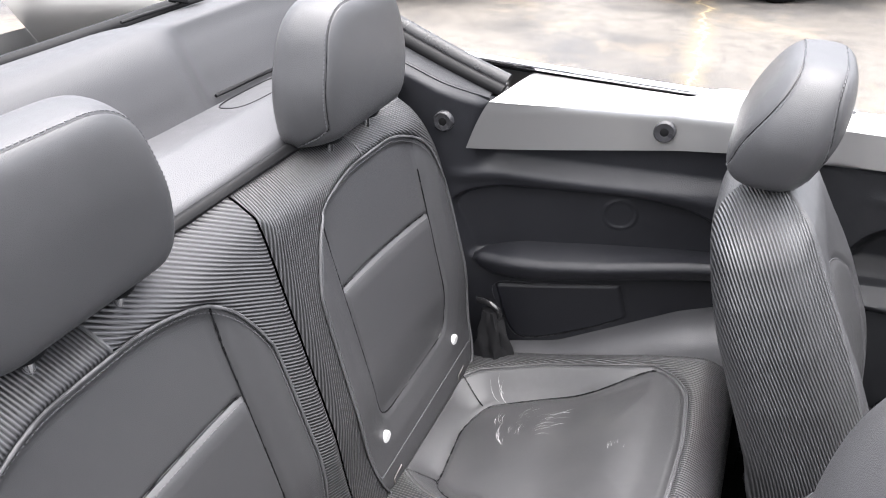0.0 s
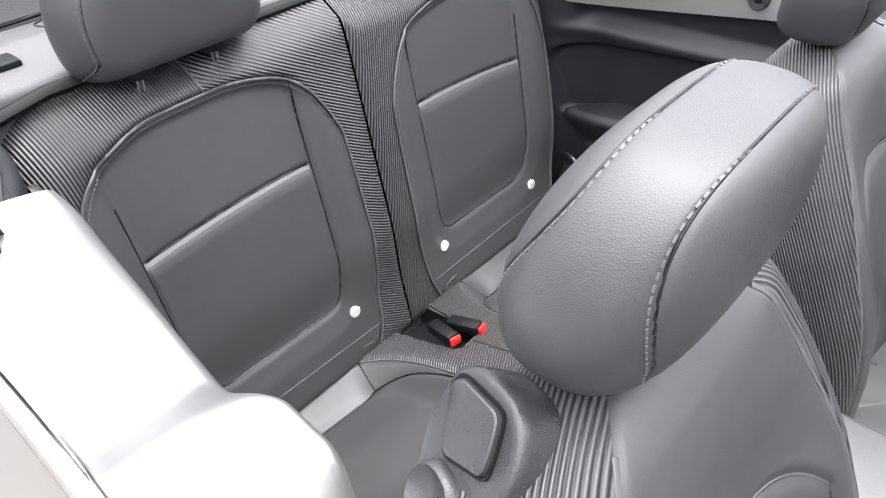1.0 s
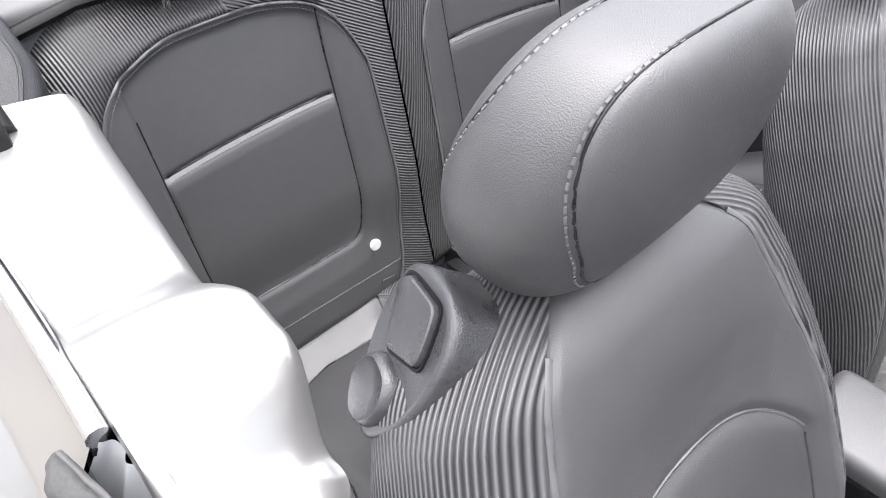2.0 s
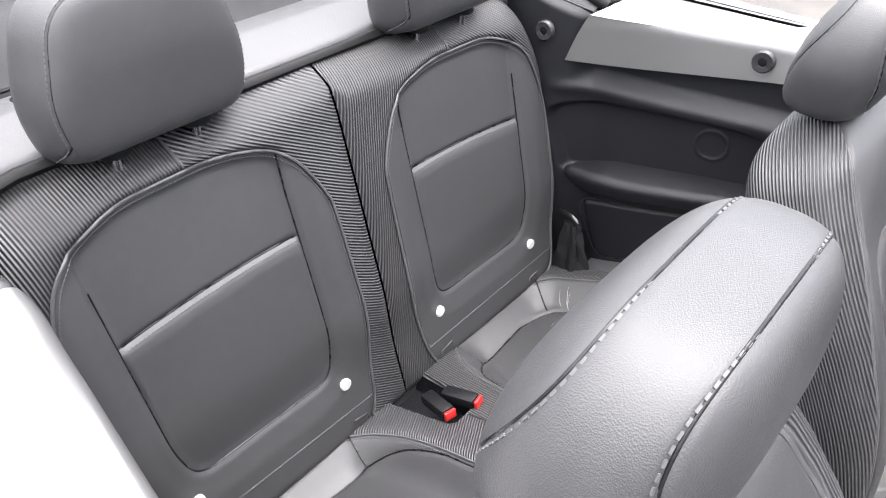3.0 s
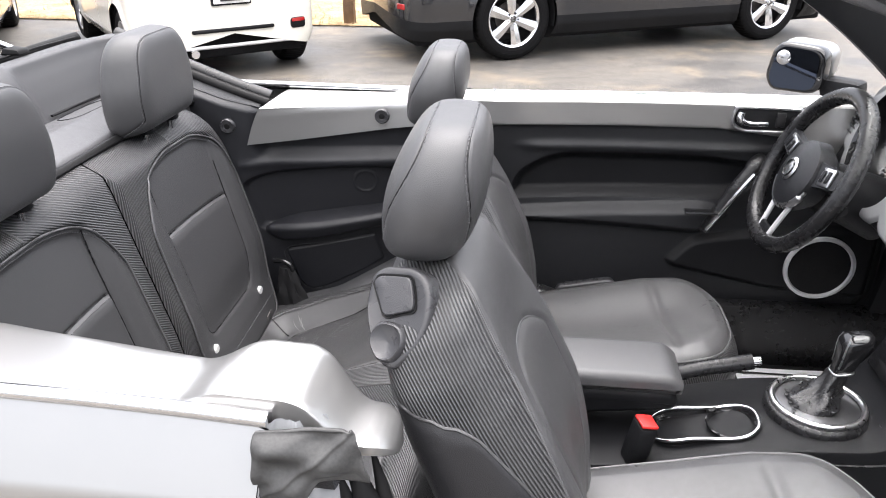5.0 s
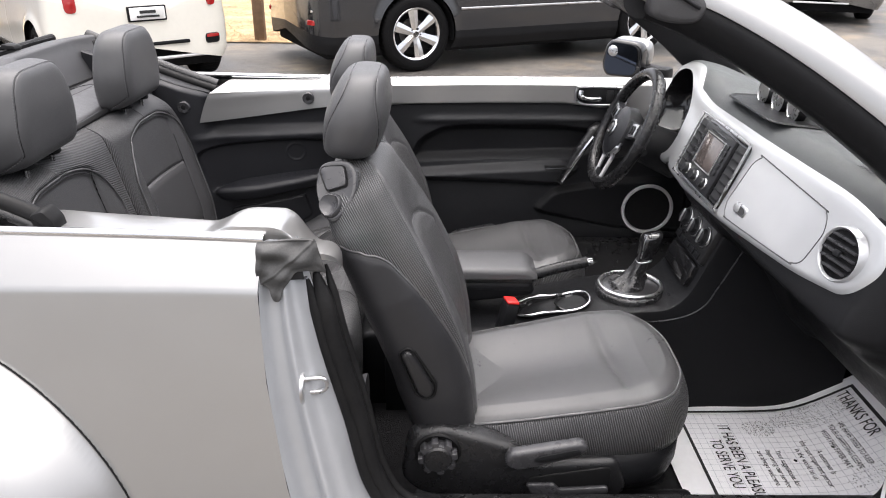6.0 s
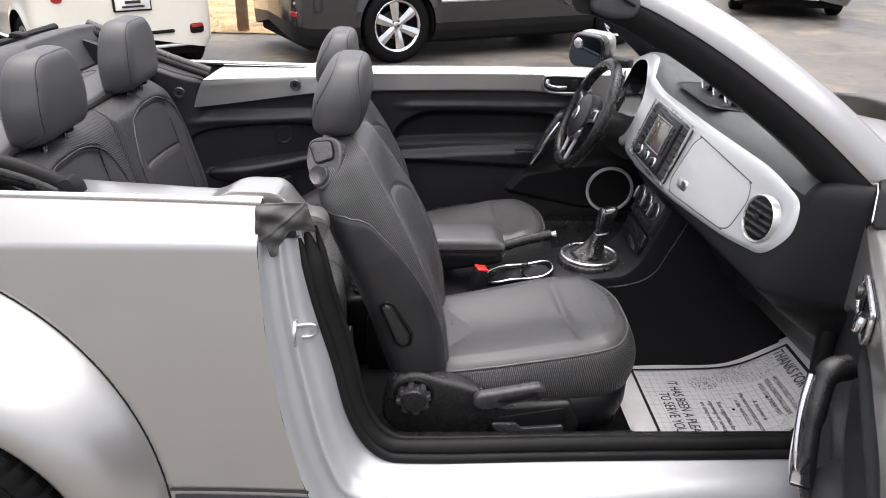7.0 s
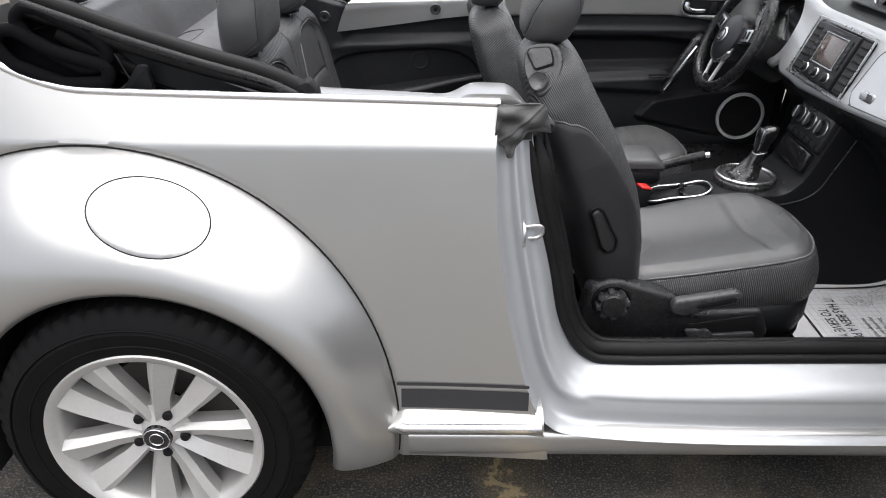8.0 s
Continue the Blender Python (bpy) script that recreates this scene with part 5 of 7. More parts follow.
def side_trim(s):
    """The trim beside the rear seat, from the parcel shelf to the door."""
    def wall(x):
        return 0.497 + 0.05 * step(x, 0.18, 0.32) + 0.062 * step(x, 0.25, 0.8)

    def f(x, z):
        y = wall(x) + 0.022 * step(-TRIM_REC(x, z), -0.003, 0.012)
        d = TRIM_POCKET(x, z)
        y = y - 0.004 * step(-d, -0.003, 0.004) + 0.003 * np.exp(-((d / 0.003) ** 2))
        disc = np.hypot(x - 0.525, z - 0.768) - 0.029
        y = y - 0.0025 * np.exp(-((disc / 0.0025) ** 2))
        y = y - 0.007 * np.exp(-(((z - 0.83 + 0.35 * np.clip(x - 0.6, 0, 1) ** 1.5) / 0.014) ** 2)) * step(x, 0.2, 0.26) * (1 - step(x, 0.62, 0.8))
        y = y + 0.018 * step(z, 0.835, 0.87) * step(x, 0.25, 0.29)
        y = y - 0.03 * step(0.45 - z, 0.0, 0.2)
        y = y + 0.05 * step(z - np.interp(x, [0.22, 0.64, 0.93], [0.884, 0.918, 0.933]), 0.0, 0.012) * step(x - 0.238 - 0.7 * (z - 0.876), 0.0, 0.008)
        y = y + 0.02 * step(z - trim_top(x), -0.022, 0.0) ** 2 * (1 - step(x, 0.26, 0.29))
        return x, s * y, z
    surf(f, (0.10, 0.84, 260), (0.24, 1.05, 280), [
        ("above", lambda x, z: trim_top(x) - z, None, "", 0),
        ("beyond", lambda x, z: np.interp(z, [0.4, 0.6, 0.8, 1.0], [0.86, 0.83, 0.795, 0.77]) - x, None, "", 0),
        ("lower_pocket", TRIM_POCKET, TRIM_PLASTIC, "finely grained speaker pocket", 0),
        ("recess_panel", TRIM_REC, TRIM_PLASTIC, "", 0),
        ("side_trim", None, TRIM_PLASTIC, "black moulded side trim", 0)], cabin, flip=s < 0)
    # boat-shaped armrest ledge
    rings = []
    for x in np.r_[np.linspace(0.257, 0.36, 24), np.linspace(0.38, 0.80, 16)]:
        g = math.sqrt(max(1 - ((0.36 - x) / 0.104) ** 2, 0)) if x < 0.36 else 1.0
        back = np.interp(x, [0.257, 0.273, 0.354, 0.481, 0.651, 0.80], [0.640, 0.657, 0.682, 0.697, 0.711, 0.722])
        top = np.interp(x, [0.257, 0.274, 0.346, 0.411, 0.531, 0.664, 0.80], [0.652, 0.662, 0.668, 0.672, 0.689, 0.715, 0.735])
        low = np.interp(x, [0.257, 0.278, 0.307, 0.409, 0.532, 0.668, 0.80], [0.642, 0.622, 0.612, 0.621, 0.645, 0.670, 0.695])
        yb, yf = wall(x) + 0.026, wall(x) + 0.012 - 0.056 * g
        sec = rounded([(yb, back), (yf + 0.010, top + 0.001), (yf, top - 0.012), (yf + 0.014 * g, low + 0.004), (yb, low - 0.004)], [0, 0.010, 0.008, 0.01, 0], 5)
        rings.append(np.stack([np.full(len(sec), x), s * sec[:, 0], sec[:, 1]], -1))
    loft("armrest_ledge", rings, TRIM_PLASTIC, cabin, "black armrest ledge")
    # edge highlight of the pocket, modelled as a thin pale bead
    line = bend(POCKET_EDGE[3:] + POCKET_EDGE[:3], 8)[4:]
    tube("pocket_edge_highlight", np.stack([*f(line[:, 0], line[:, 1])], -1) - [0, s * 0.0008, 0], 0.0011, PLASTIC_SHEEN, cabin, n=5)
    # sill cover that rises beside the cushion; pale vinyl stands in for light from above
    xs = np.linspace(0.34, 0.86, 30)
    zs = np.interp(xs, [0.34, 0.44, 0.554, 0.664, 0.86], [0.440, 0.462, 0.522, 0.582, 0.66])
    loft("sill_cover", [np.stack([xs, np.full(30, s * yy), zs + dz], -1) for yy, dz in ((0.61, 0.004), (0.56, 0.0), (0.53, -0.006), (0.505, -0.03), (0.495, -0.12))], SHELFVINYL, cabin, "sill cover in pale vinyl, lightened as if lit from above", caps=False, closed=False)
    for x, y, z in ((0.579, 0.584, 0.950), (0.206, 0.490, 0.940)):
        lathe("trim_bolt", [(0.0005, s * 0.007), (0.0065, s * 0.006), (0.0075, -s * 0.0002), (0.0085, -s * 0.0008), (0.0125, -s * 0.0002), (0.0165, -s * 0.0012), (0.0185, s * 0.0005), (0.019, s * 0.010)], "y", (x, s * y, z), PLASTIC_SHEEN, cabin, "round black trim fastener", n=24)
        lathe("fastener_hole", [(0.0005, -s * 0.0004), (0.0068, -s * 0.0006), (0.0085, s * 0.0004)], "y", (x, s * y, z), RUBBER, cabin, n=20)


for s in (-1, 1):
    side_trim(s)
    if s < 0:
        tube("belt_webbing", bend([(0.19, s * 0.50, 0.93), (0.25, s * 0.505, 0.75), (0.31, s * 0.50, 0.58)], 6), 0.02, RUBBER, cabin, "black belt webbing", n=8, flat=0.12)
    tube("belt_anchor", bend([(0.285, s * 0.497, 0.568), (0.315, s * 0.488, 0.572), (0.335, s * 0.485, 0.56), (0.335, s * 0.487, 0.545)], 5), 0.007, GLOSS, cabin, "black belt anchor", n=10)
    rings = []
    for k, t in enumerate(np.linspace(0, 1, 14)):
        ang = np.linspace(0, 2 * math.pi, 28, endpoint=False)
        r = 1 + 0.28 * np.sin(5 * ang + 2.2 * t) * np.sin(math.pi * (0.15 + 0.85 * t)) + 0.12 * np.sin(9 * ang - 7 * t)
        wx, wy = 0.016 + 0.028 * t, 0.010 + 0.010 * t
        rings.append(np.stack([0.318 + 0.014 * t + wx * r * np.cos(ang), s * (0.486 - 0.006 * t + wy * r * np.sin(ang)), np.full(28, 0.556 - 0.125 * t)], -1))
    loft("belt_sleeve", rings, CLOTH_SLEEVE, cabin, "crumpled black belt sleeve")

# parcel shelf
prism("parcel_shelf", rounded([(-0.05, 1.03), (0.03, 1.044), (0.112, 1.022), (0.119, 0.95), (-0.05, 0.92)], [0.004, 0.01, 0.012, 0.004, 0.004]), "y", -0.50, 0.50, SHELFVINYL, cabin, "grey moulded parcel shelf", bevel=0.008)
tube("shelf_gap", [(0.12, -0.5, 0.998), (0.123, -0.42, 1.014), (0.123, 0.42, 1.014), (0.12, 0.5, 0.998)], 0.0085, RUBBER, cabin, n=6)
for s in (-1, 1):
    u = np.linspace(0, 2 * math.pi, 40, endpoint=False)
    tube("shelf_mark", np.stack([-0.012 + 0.03 * np.sign(np.cos(u)) * np.abs(np.cos(u)) ** 0.6, s * 0.27 + 0.085 * np.sign(np.sin(u)) * np.abs(np.sin(u)) ** 0.6, 1.0372 + 0.16 * 0.03 * np.sign(np.cos(u)) * np.abs(np.cos(u)) ** 0.6], -1), 0.001, PLASTIC, cabin, closed=True, n=5)
    # belt guide slots at the shelf's ends
    box("belt_slot", (0.03, s * 0.415, 1.028), (0.075, s * 0.46, 1.040), PLASTIC, cabin, "black belt guide slot", bevel=0.004)

for s in (-1, 1):
    # shoulder that closes the trim up to the roof rail
    xs = np.linspace(-0.09, 0.272, 40)
    edge = np.stack([xs, s * (0.513 + 0.05 * step(xs, 0.18, 0.32) + 0.062 * step(xs, 0.25, 0.8)), trim_top(xs) - 0.002], -1)
    loft("trim_shoulder", [edge + [0, s * 0.004, -0.10], edge + [0, s * 0.002, -0.02], edge, edge + [0, s * 0.008, 0.003], edge + [0, s * 0.06, 0.0], edge + [0, s * 0.062, -0.05]], PLASTIC_SOFT, cabin, "black trim shoulder under the roof rail", caps=False, closed=False)

soft_top = thing("folded_soft_top", (0, 0, 0), "folded black cloth soft top with grey lining and frame rails", "soft top")


def lining_f(y, v):
    p = bend([(-0.03, 0.985), (-0.055, 1.03), (-0.075, 1.075), (-0.10, 1.118), (-0.135, 1.14), (-0.19, 1.135), (-0.26, 1.115)], 8)
    s = np.linspace(0, 1, len(p))
    w = np.abs(y) / 0.60
    x, z = np.interp(v, s, p[:, 0]), np.interp(v, s, p[:, 1])
    inset = step(np.abs(y), 0.17, 0.24)
    x = x - 0.03 * inset * (1 - step(v, 0.45, 0.75)) + 0.03 * step(w, 0.85, 1.0)
    z = z - 0.006 * inset * step(v, 0.5, 0.7)
    return x + 0.03 * w**3, y, z + 0.012 * w**2 * v


surf(lining_f, (-0.60, 0.60, 120), (0, 1, 60), [("roof_lining", None, GREYVINYL, "grey roof lining", 0)], soft_top)
for s in (-1, 1):
    tube("lining_gap", [(-0.075 + 0.03 * (y / 0.6) ** 3, s * y, 1.03) for y in np.linspace(0.235, 0.5, 12)], 0.003, RUBBER, soft_top, n=6)
    tube("bow_gap", [(-0.215 + 0.03 * (y / 0.6) ** 3, s * y, 1.133 + 0.008 * y) for y in np.linspace(0.21, 0.56, 12)], 0.003, RUBBER, soft_top, n=6)
    prism("bow_clip", rounded([(-0.235, 1.135), (-0.225, 1.152), (-0.19, 1.148), (-0.185, 1.135)], 0.006), "y", s * 0.335, s * 0.375, RUBBER, soft_top, "small black bow clip", bevel=0.004)
prism("cloth_stack", rounded([(-0.25, 1.105), (-0.20, 1.10), (-0.12, 0.95), (-0.5, 0.94), (-0.46, 1.04)], 0.03), "y", -0.58, 0.58, CLOTH, soft_top, "folded black cloth", bevel=0.03, seg=3)
tube("rear_bow", [(-0.262 + 0.05 * (abs(y) / 0.6) ** 3, y, 1.112 + 0.018 * (y / 0.6) ** 2) for y in np.linspace(-0.60, 0.60, 40)], 0.014, RUBBER, soft_top, "black rear bow", n=10)
for s in (-1, 1):
    line = bend([(0.325 if s < 0 else 0.27, s * 0.60, 0.998 if s < 0 else 1.0), (0.245 if s < 0 else 0.21, s * 0.60, 1.034), (0.11, s * 0.602, 1.074), (-0.02, s * 0.605, 1.117), (-0.11, s * 0.607, 1.151), (-0.19, s * 0.607, 1.18)], 8)
    if s > 0:
        line = bend([(0.285, 0.60, 0.978), (0.20, 0.60, 1.006), (0.10, 0.602, 1.043), (-0.02, 0.605, 1.091), (-0.11, 0.607, 1.13)], 8)
    up = np.array([0.3, 0, 0.95])
    # the far rail takes the lit plastic, the near one plain rubber
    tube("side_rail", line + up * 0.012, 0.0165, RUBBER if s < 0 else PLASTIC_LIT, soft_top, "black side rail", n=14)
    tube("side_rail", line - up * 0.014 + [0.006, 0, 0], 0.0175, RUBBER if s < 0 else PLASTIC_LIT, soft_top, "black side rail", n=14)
    tube("side_rail_seal", line - up * 0.001 + [0.0, s * 0.010, 0.0], 0.011, PLASTIC_LIT, soft_top, n=10)
    tube("side_rail_seal", line + up * 0.004 + [0.0, -s * 0.020, -0.004], 0.014, RUBBER, soft_top, n=10)
    if s < 0:
        prism("rail_end", rounded([(0.318, 0.985), (0.31, 1.025), (0.335, 1.035), (0.352, 1.015), (0.356, 0.99)], 0.008), "y", s * 0.578, s * 0.622, RUBBER, soft_top, "black rail end cap", bevel=0.008)
    if s < 0:
        tube("side_rail_lower", bend([(0.17, s * 0.56, 0.955), (0.09, s * 0.55, 0.995), (-0.02, s * 0.56, 1.04), (-0.10, s * 0.575, 1.085), (-0.15, s * 0.585, 1.12)], 8), [0.006] * 4 + [0.02] * 29, RUBBER, soft_top, "black padded inner rail", n=12)
        prism("link_arm", rounded([(0.06, 0.985), (0.07, 1.0), (0.22, 1.002), (0.24, 0.985)], 0.006), "y", s * 0.615, s * 0.63, PLASTIC, soft_top, "black folding link", bevel=0.003)
        prism("link_arm", rounded([(-0.05, 0.99), (0.0, 1.06), (0.02, 1.06), (0.03, 0.99)], 0.008), "y", s * 0.60, s * 0.615, PLASTIC, soft_top, "black folding link", bevel=0.003)
    if s > 0:
        box("top_well", (0.08, 0.575, 0.93), (0.42, 0.66, 0.95), CARPET, soft_top, "black roof well", bevel=0.004)
        tube("well_bracket", bend([(0.27, 0.625, 0.957), (0.33, 0.64, 0.975), (0.365, 0.645, 0.985)], 5), 0.006, DULLCHROME, soft_top, "grey metal bracket", n=8)
        continue
    box("top_well", (-0.30, s * 0.57, 0.93), (0.32 if s < 0 else 0.20, s * 0.66, 0.965), CARPET, soft_top, "black roof well", bevel=0.01)
    # rolled cloth ends
    for pts, y0 in (([(-0.215, 1.145), (-0.195, 1.168), (-0.165, 1.166), (-0.07, 1.115), (-0.045, 1.085), (-0.07, 1.055), (-0.105, 1.054), (-0.19, 1.105)], 0.615), ([(-0.258, 1.105), (-0.245, 1.128), (-0.215, 1.13), (-0.15, 1.09), (-0.05, 1.06), (-0.055, 1.03), (-0.14, 1.025), (-0.235, 1.065)], 0.625)):
        loop = closed_line(rounded(pts, 0.02)[::2], 3)
        c = loop.mean(0)
        tube("cloth_fold", np.array([(x, s * y0, z) for x, z in loop]), 0.013, CLOTH, soft_top, "rolled black cloth fold", closed=True, n=10)
        loft("cloth_fold", [np.array([(c[0] + (x - c[0]) * k, s * y, c[1] + (z - c[1]) * k) for x, z in loop]) for y, k in ((y0, 1.06), (y0 - 0.10, 1.0), (y0 - 0.14, 0.8))], CLOTH, soft_top, "rolled black cloth fold", caps=False)
        loft("cloth_inner", [np.array([(c[0] + (x - c[0]) * k, s * (y0 - 0.03), c[1] + (z - c[1]) * k) for x, z in loop]) for k in (1.0, 0.02)], CLOTH, soft_top, caps=False)


# ---- centre console ----
console = thing("centre_console", (0, 0, 0), "black centre console with cup holders, armrest and gear lever", "console")
prism("tunnel", rounded([(0.86, 0.22), (0.86, 0.45), (1.0, 0.48), (1.20, 0.502), (1.42, 0.555), (1.60, 0.568), (1.645, 0.615), (1.676, 0.70), (1.735, 0.85), (2.1, 0.86), (2.1, 0.22)], [0, 0.04, 0.05, 0.05, 0.05, 0.06, 0.04, 0.05, 0.02, 0, 0]), "y", -0.115, 0.115, PLASTIC, console, "black moulded tunnel", bevel=0.008)
tube("tunnel_seam", bend([(1.30, -0.1158, 0.497), (1.45, -0.1158, 0.528), (1.60, -0.1158, 0.540), (1.68, -0.1158, 0.575), (1.72, -0.1158, 0.65), (1.76, -0.1158, 0.74)], 8), 0.0018, PLASTIC_SHEEN, console, n=6)
prism("rear_cup_box", rounded([(0.80, 0.22), (0.79, 0.47), (0.93, 0.50), (0.93, 0.22)], 0.03), "y", -0.085, 0.085, PLASTIC, console, bevel=0.015, seg=3)
lathe("rear_cup", [(0.036, -0.055), (0.038, 0.004), (0.042, 0.006), (0.043, 0.001)], "z", (0.853, -0.03, 0.487), GLOSS, console, "round rear cup holder", n=32)
lathe("socket_cap", [(0.001, 0.012), (0.015, 0.012), (0.018, 0.009), (0.019, 0.0)], "z", (0.885, 0.035, 0.494), PLASTIC, console, "round socket cap", n=24)
prism("armrest_base", rounded([(0.98, 0.54), (0.97, 0.605), (1.25, 0.605), (1.262, 0.575), (1.25, 0.56), (1.1, 0.54)], 0.03), "y", -0.03, 0.095, PLASTIC, console, bevel=0.015, seg=3)
prism("armrest_lid", rounded([(0.96, 0.598), (0.96, 0.642), (1.24, 0.642), (1.268, 0.62), (1.265, 0.598)], [0.005, 0.03, 0.03, 0.02, 0.005]), "y", -0.035, 0.10, LEATHER, console, "padded black armrest lid", bevel=0.016, seg=3)
tube("handbrake", bend([(1.22, 0.085, 0.55), (1.32, 0.086, 0.585), (1.42, 0.087, 0.61)], 6), 0.016, LEATHER_DARK, console, "leather handbrake lever", n=14)
tube("handbrake_button", [(1.42, 0.087, 0.61), (1.435, 0.087, 0.6135)], 0.009, CHROME, console, n=12)
ang = np.linspace(0, 2 * math.pi, 60, endpoint=False)
def cup_line(k, z):
    """The waisted rim round both cups."""
    c, q = np.cos(ang), np.sin(ang)
    return np.stack([1.31 + 0.098 * k * np.sign(c) * np.abs(c) ** 0.55, -0.030 + (0.052 * k - 0.006 * np.exp(-((c / 0.3) ** 2))) * np.sign(q) * np.abs(q) ** 0.75, z + 0.022 * c * k], -1)


tube("cup_ring", cup_line(1.0, 0.540), 0.0042, CHROME, console, "chrome cup holder ring", closed=True, n=8)
loft("cup_tray", [cup_line(0.97, 0.541), cup_line(0.90, 0.533), cup_line(0.88, 0.520), cup_line(0.03, 0.518)], GLOSS, console, "dark cup holder tray", caps=False)
for x in (1.262, 1.358):
    zc = 0.522 + (x - 1.31) * 0.28
    lathe("cup_holder", [(0.043, 0.006), (0.041, 0.008), (0.038, 0.004), (0.036, -0.004), (0.020, -0.0005), (0.001, -0.0005)], "z", (x, -0.030, zc), GLOSS, console, "round gloss cup well", n=32, caps=False)
    tube("cup_grip", [(x - 0.034, -0.004, zc + 0.012), (x - 0.018, 0.006, zc + 0.012)], 0.005, PLASTIC_LIT, console, n=8)
tube("gear_ring", np.stack([1.525 + 0.082 * np.cos(ang), 0.008 + 0.078 * np.sin(ang), np.full(60, 0.580)], -1), 0.006, DULLCHROME, console, "satin chrome gear lever ring", closed=True, n=10)
lathe("gear_bezel", [(0.094, -0.025), (0.093, -0.006), (0.090, -0.002), (0.083, 0.0)], "z", (1.525, 0.008, 0.577), PLASTIC_LIT, console, "black bezel round the gear lever", n=48, caps=False)
lathe("gear_plate", [(0.078, -0.02), (0.078, 0.001), (0.070, 0.004), (0.001, 0.004)], "z", (1.525, 0.008, 0.574), BRUSHED, console, "brushed gear plate", n=32)
folds = np.linspace(0, 2 * math.pi, 64, endpoint=False)
rings = []
for r, h, crease in ((0.046, 0.0, 0.0), (0.045, 0.006, 0.004), (0.041, 0.012, 0.009), (0.035, 0.016, 0.006), (0.030, 0.024, 0.008), (0.023, 0.036, 0.005), (0.019, 0.050, 0.003), (0.018, 0.064, 0.002), (0.017, 0.076, 0.0)):
    rr = r + crease * np.sin(folds * 4 + h * 75) + 0.4 * crease * np.sin(folds * 9 - h * 110)
    rings.append(np.stack([1.518 + 0.5 * h + rr * np.cos(folds), 0.010 + 0.1 * h + rr * np.sin(folds), np.full(64, 0.578 + h + 0.25 * crease * np.cos(folds * 3))], -1))
loft("gear_boot", rings, BOOT, console, "creased leather gear lever boot", caps=False)
rings = []
for h, hx, hy in ((0.646, 0.012, 0.012), (0.650, 0.018, 0.017), (0.664, 0.019, 0.019), (0.680, 0.021, 0.021), (0.700, 0.025, 0.023), (0.715, 0.027, 0.023), (0.724, 0.024, 0.020), (0.728, 0.015, 0.012)):
    c, q = np.cos(folds), np.sin(folds)
    rings.append(np.stack([1.555 + 0.22 * (h - 0.646) + hx * np.sign(c) * np.abs(c) ** 0.6, 0.016 + 0.06 * (h - 0.646) + hy * np.sign(q) * np.abs(q) ** 0.6, h + 0.18 * hx * np.sign(c) * np.abs(c) ** 0.6], -1))
loft("gear_knob", rings, GLOSS, console, "gloss black gear knob", sharp=60)
tube("gear_collar", rings[1] + (rings[1] - rings[1].mean(0)) * 0.03, 0.0022, DULLCHROME, console, "satin collar under the knob", closed=True, n=8)
for q in (40, 24):
    tube("knob_trim", [r[q] + (r[q] - r.mean(0)) * 0.02 for r in rings[2:7]], 0.0018, DULLCHROME, console, "satin knob trim", n=6)
for k in range(6):
    box("gear_mark", (1.468 + 0.006 * (k % 2), -0.030 + 0.012 * k, 0.5815), (1.474 + 0.006 * (k % 2), -0.023 + 0.012 * k, 0.5830), INK, console, bevel=0)
lathe("start_button", [(0.001, 0.006), (0.013, 0.006), (0.015, 0.004), (0.016, -0.006)], "z", (1.63, -0.055, 0.578), GLOSS, console, "small round console switch", n=24)
tube("switch_ring", np.stack([1.63 + 0.0165 * np.cos(ang), -0.055 + 0.0165 * np.sin(ang), np.full(60, 0.582)], -1), 0.0018, CHROME, console, closed=True, n=6)


# ---- dashboard ----
dash = thing("dashboard", (0, 0, 0), "charcoal dashboard with a silver lacquered face panel", "dashboard")
DP = bend([(2.12, 0.99), (2.0, 1.03), (1.88, 1.062), (1.80, 1.072), (1.765, 1.066), (1.737, 1.042), (1.715, 0.985), (1.69, 0.92), (1.667, 0.86), (1.664, 0.83), (1.685, 0.79), (1.75, 0.74), (1.82, 0.68), (1.88, 0.58), (1.96, 0.50)], 10)
DS = np.r_[0, np.cumsum(np.linalg.norm(np.diff(DP, axis=0), axis=1))]


def d_s(z):
    k = DP[:, 0].argmin()
    front = np.arange(len(DP)) > 40
    zz, ss = DP[front, 1], DS[front]
    return float(np.interp(-z, -zz, ss))


S_TOP, S_LOW = d_s(1.043), d_s(0.845)


def dash_z(s):
    return np.interp(s, DS, DP[:, 1])


FACE = d_poly([(0.68, 1.02), (0.60, 1.04), (0.0, 1.04), (-0.52, 1.04), (-0.645, 1.02), (-0.66, 0.95), (-0.625, 0.895), (-0.50, 0.872), (-0.20, 0.845), (0.15, 0.818), (0.24, 0.83), (0.30, 0.90), (0.62, 0.90), (0.68, 0.94)], [0.06, 0.05, 0.02, 0.06, 0.08, 0.06, 0.06, 0.05, 0.05, 0.03, 0.03, 0.05, 0.05, 0.04])


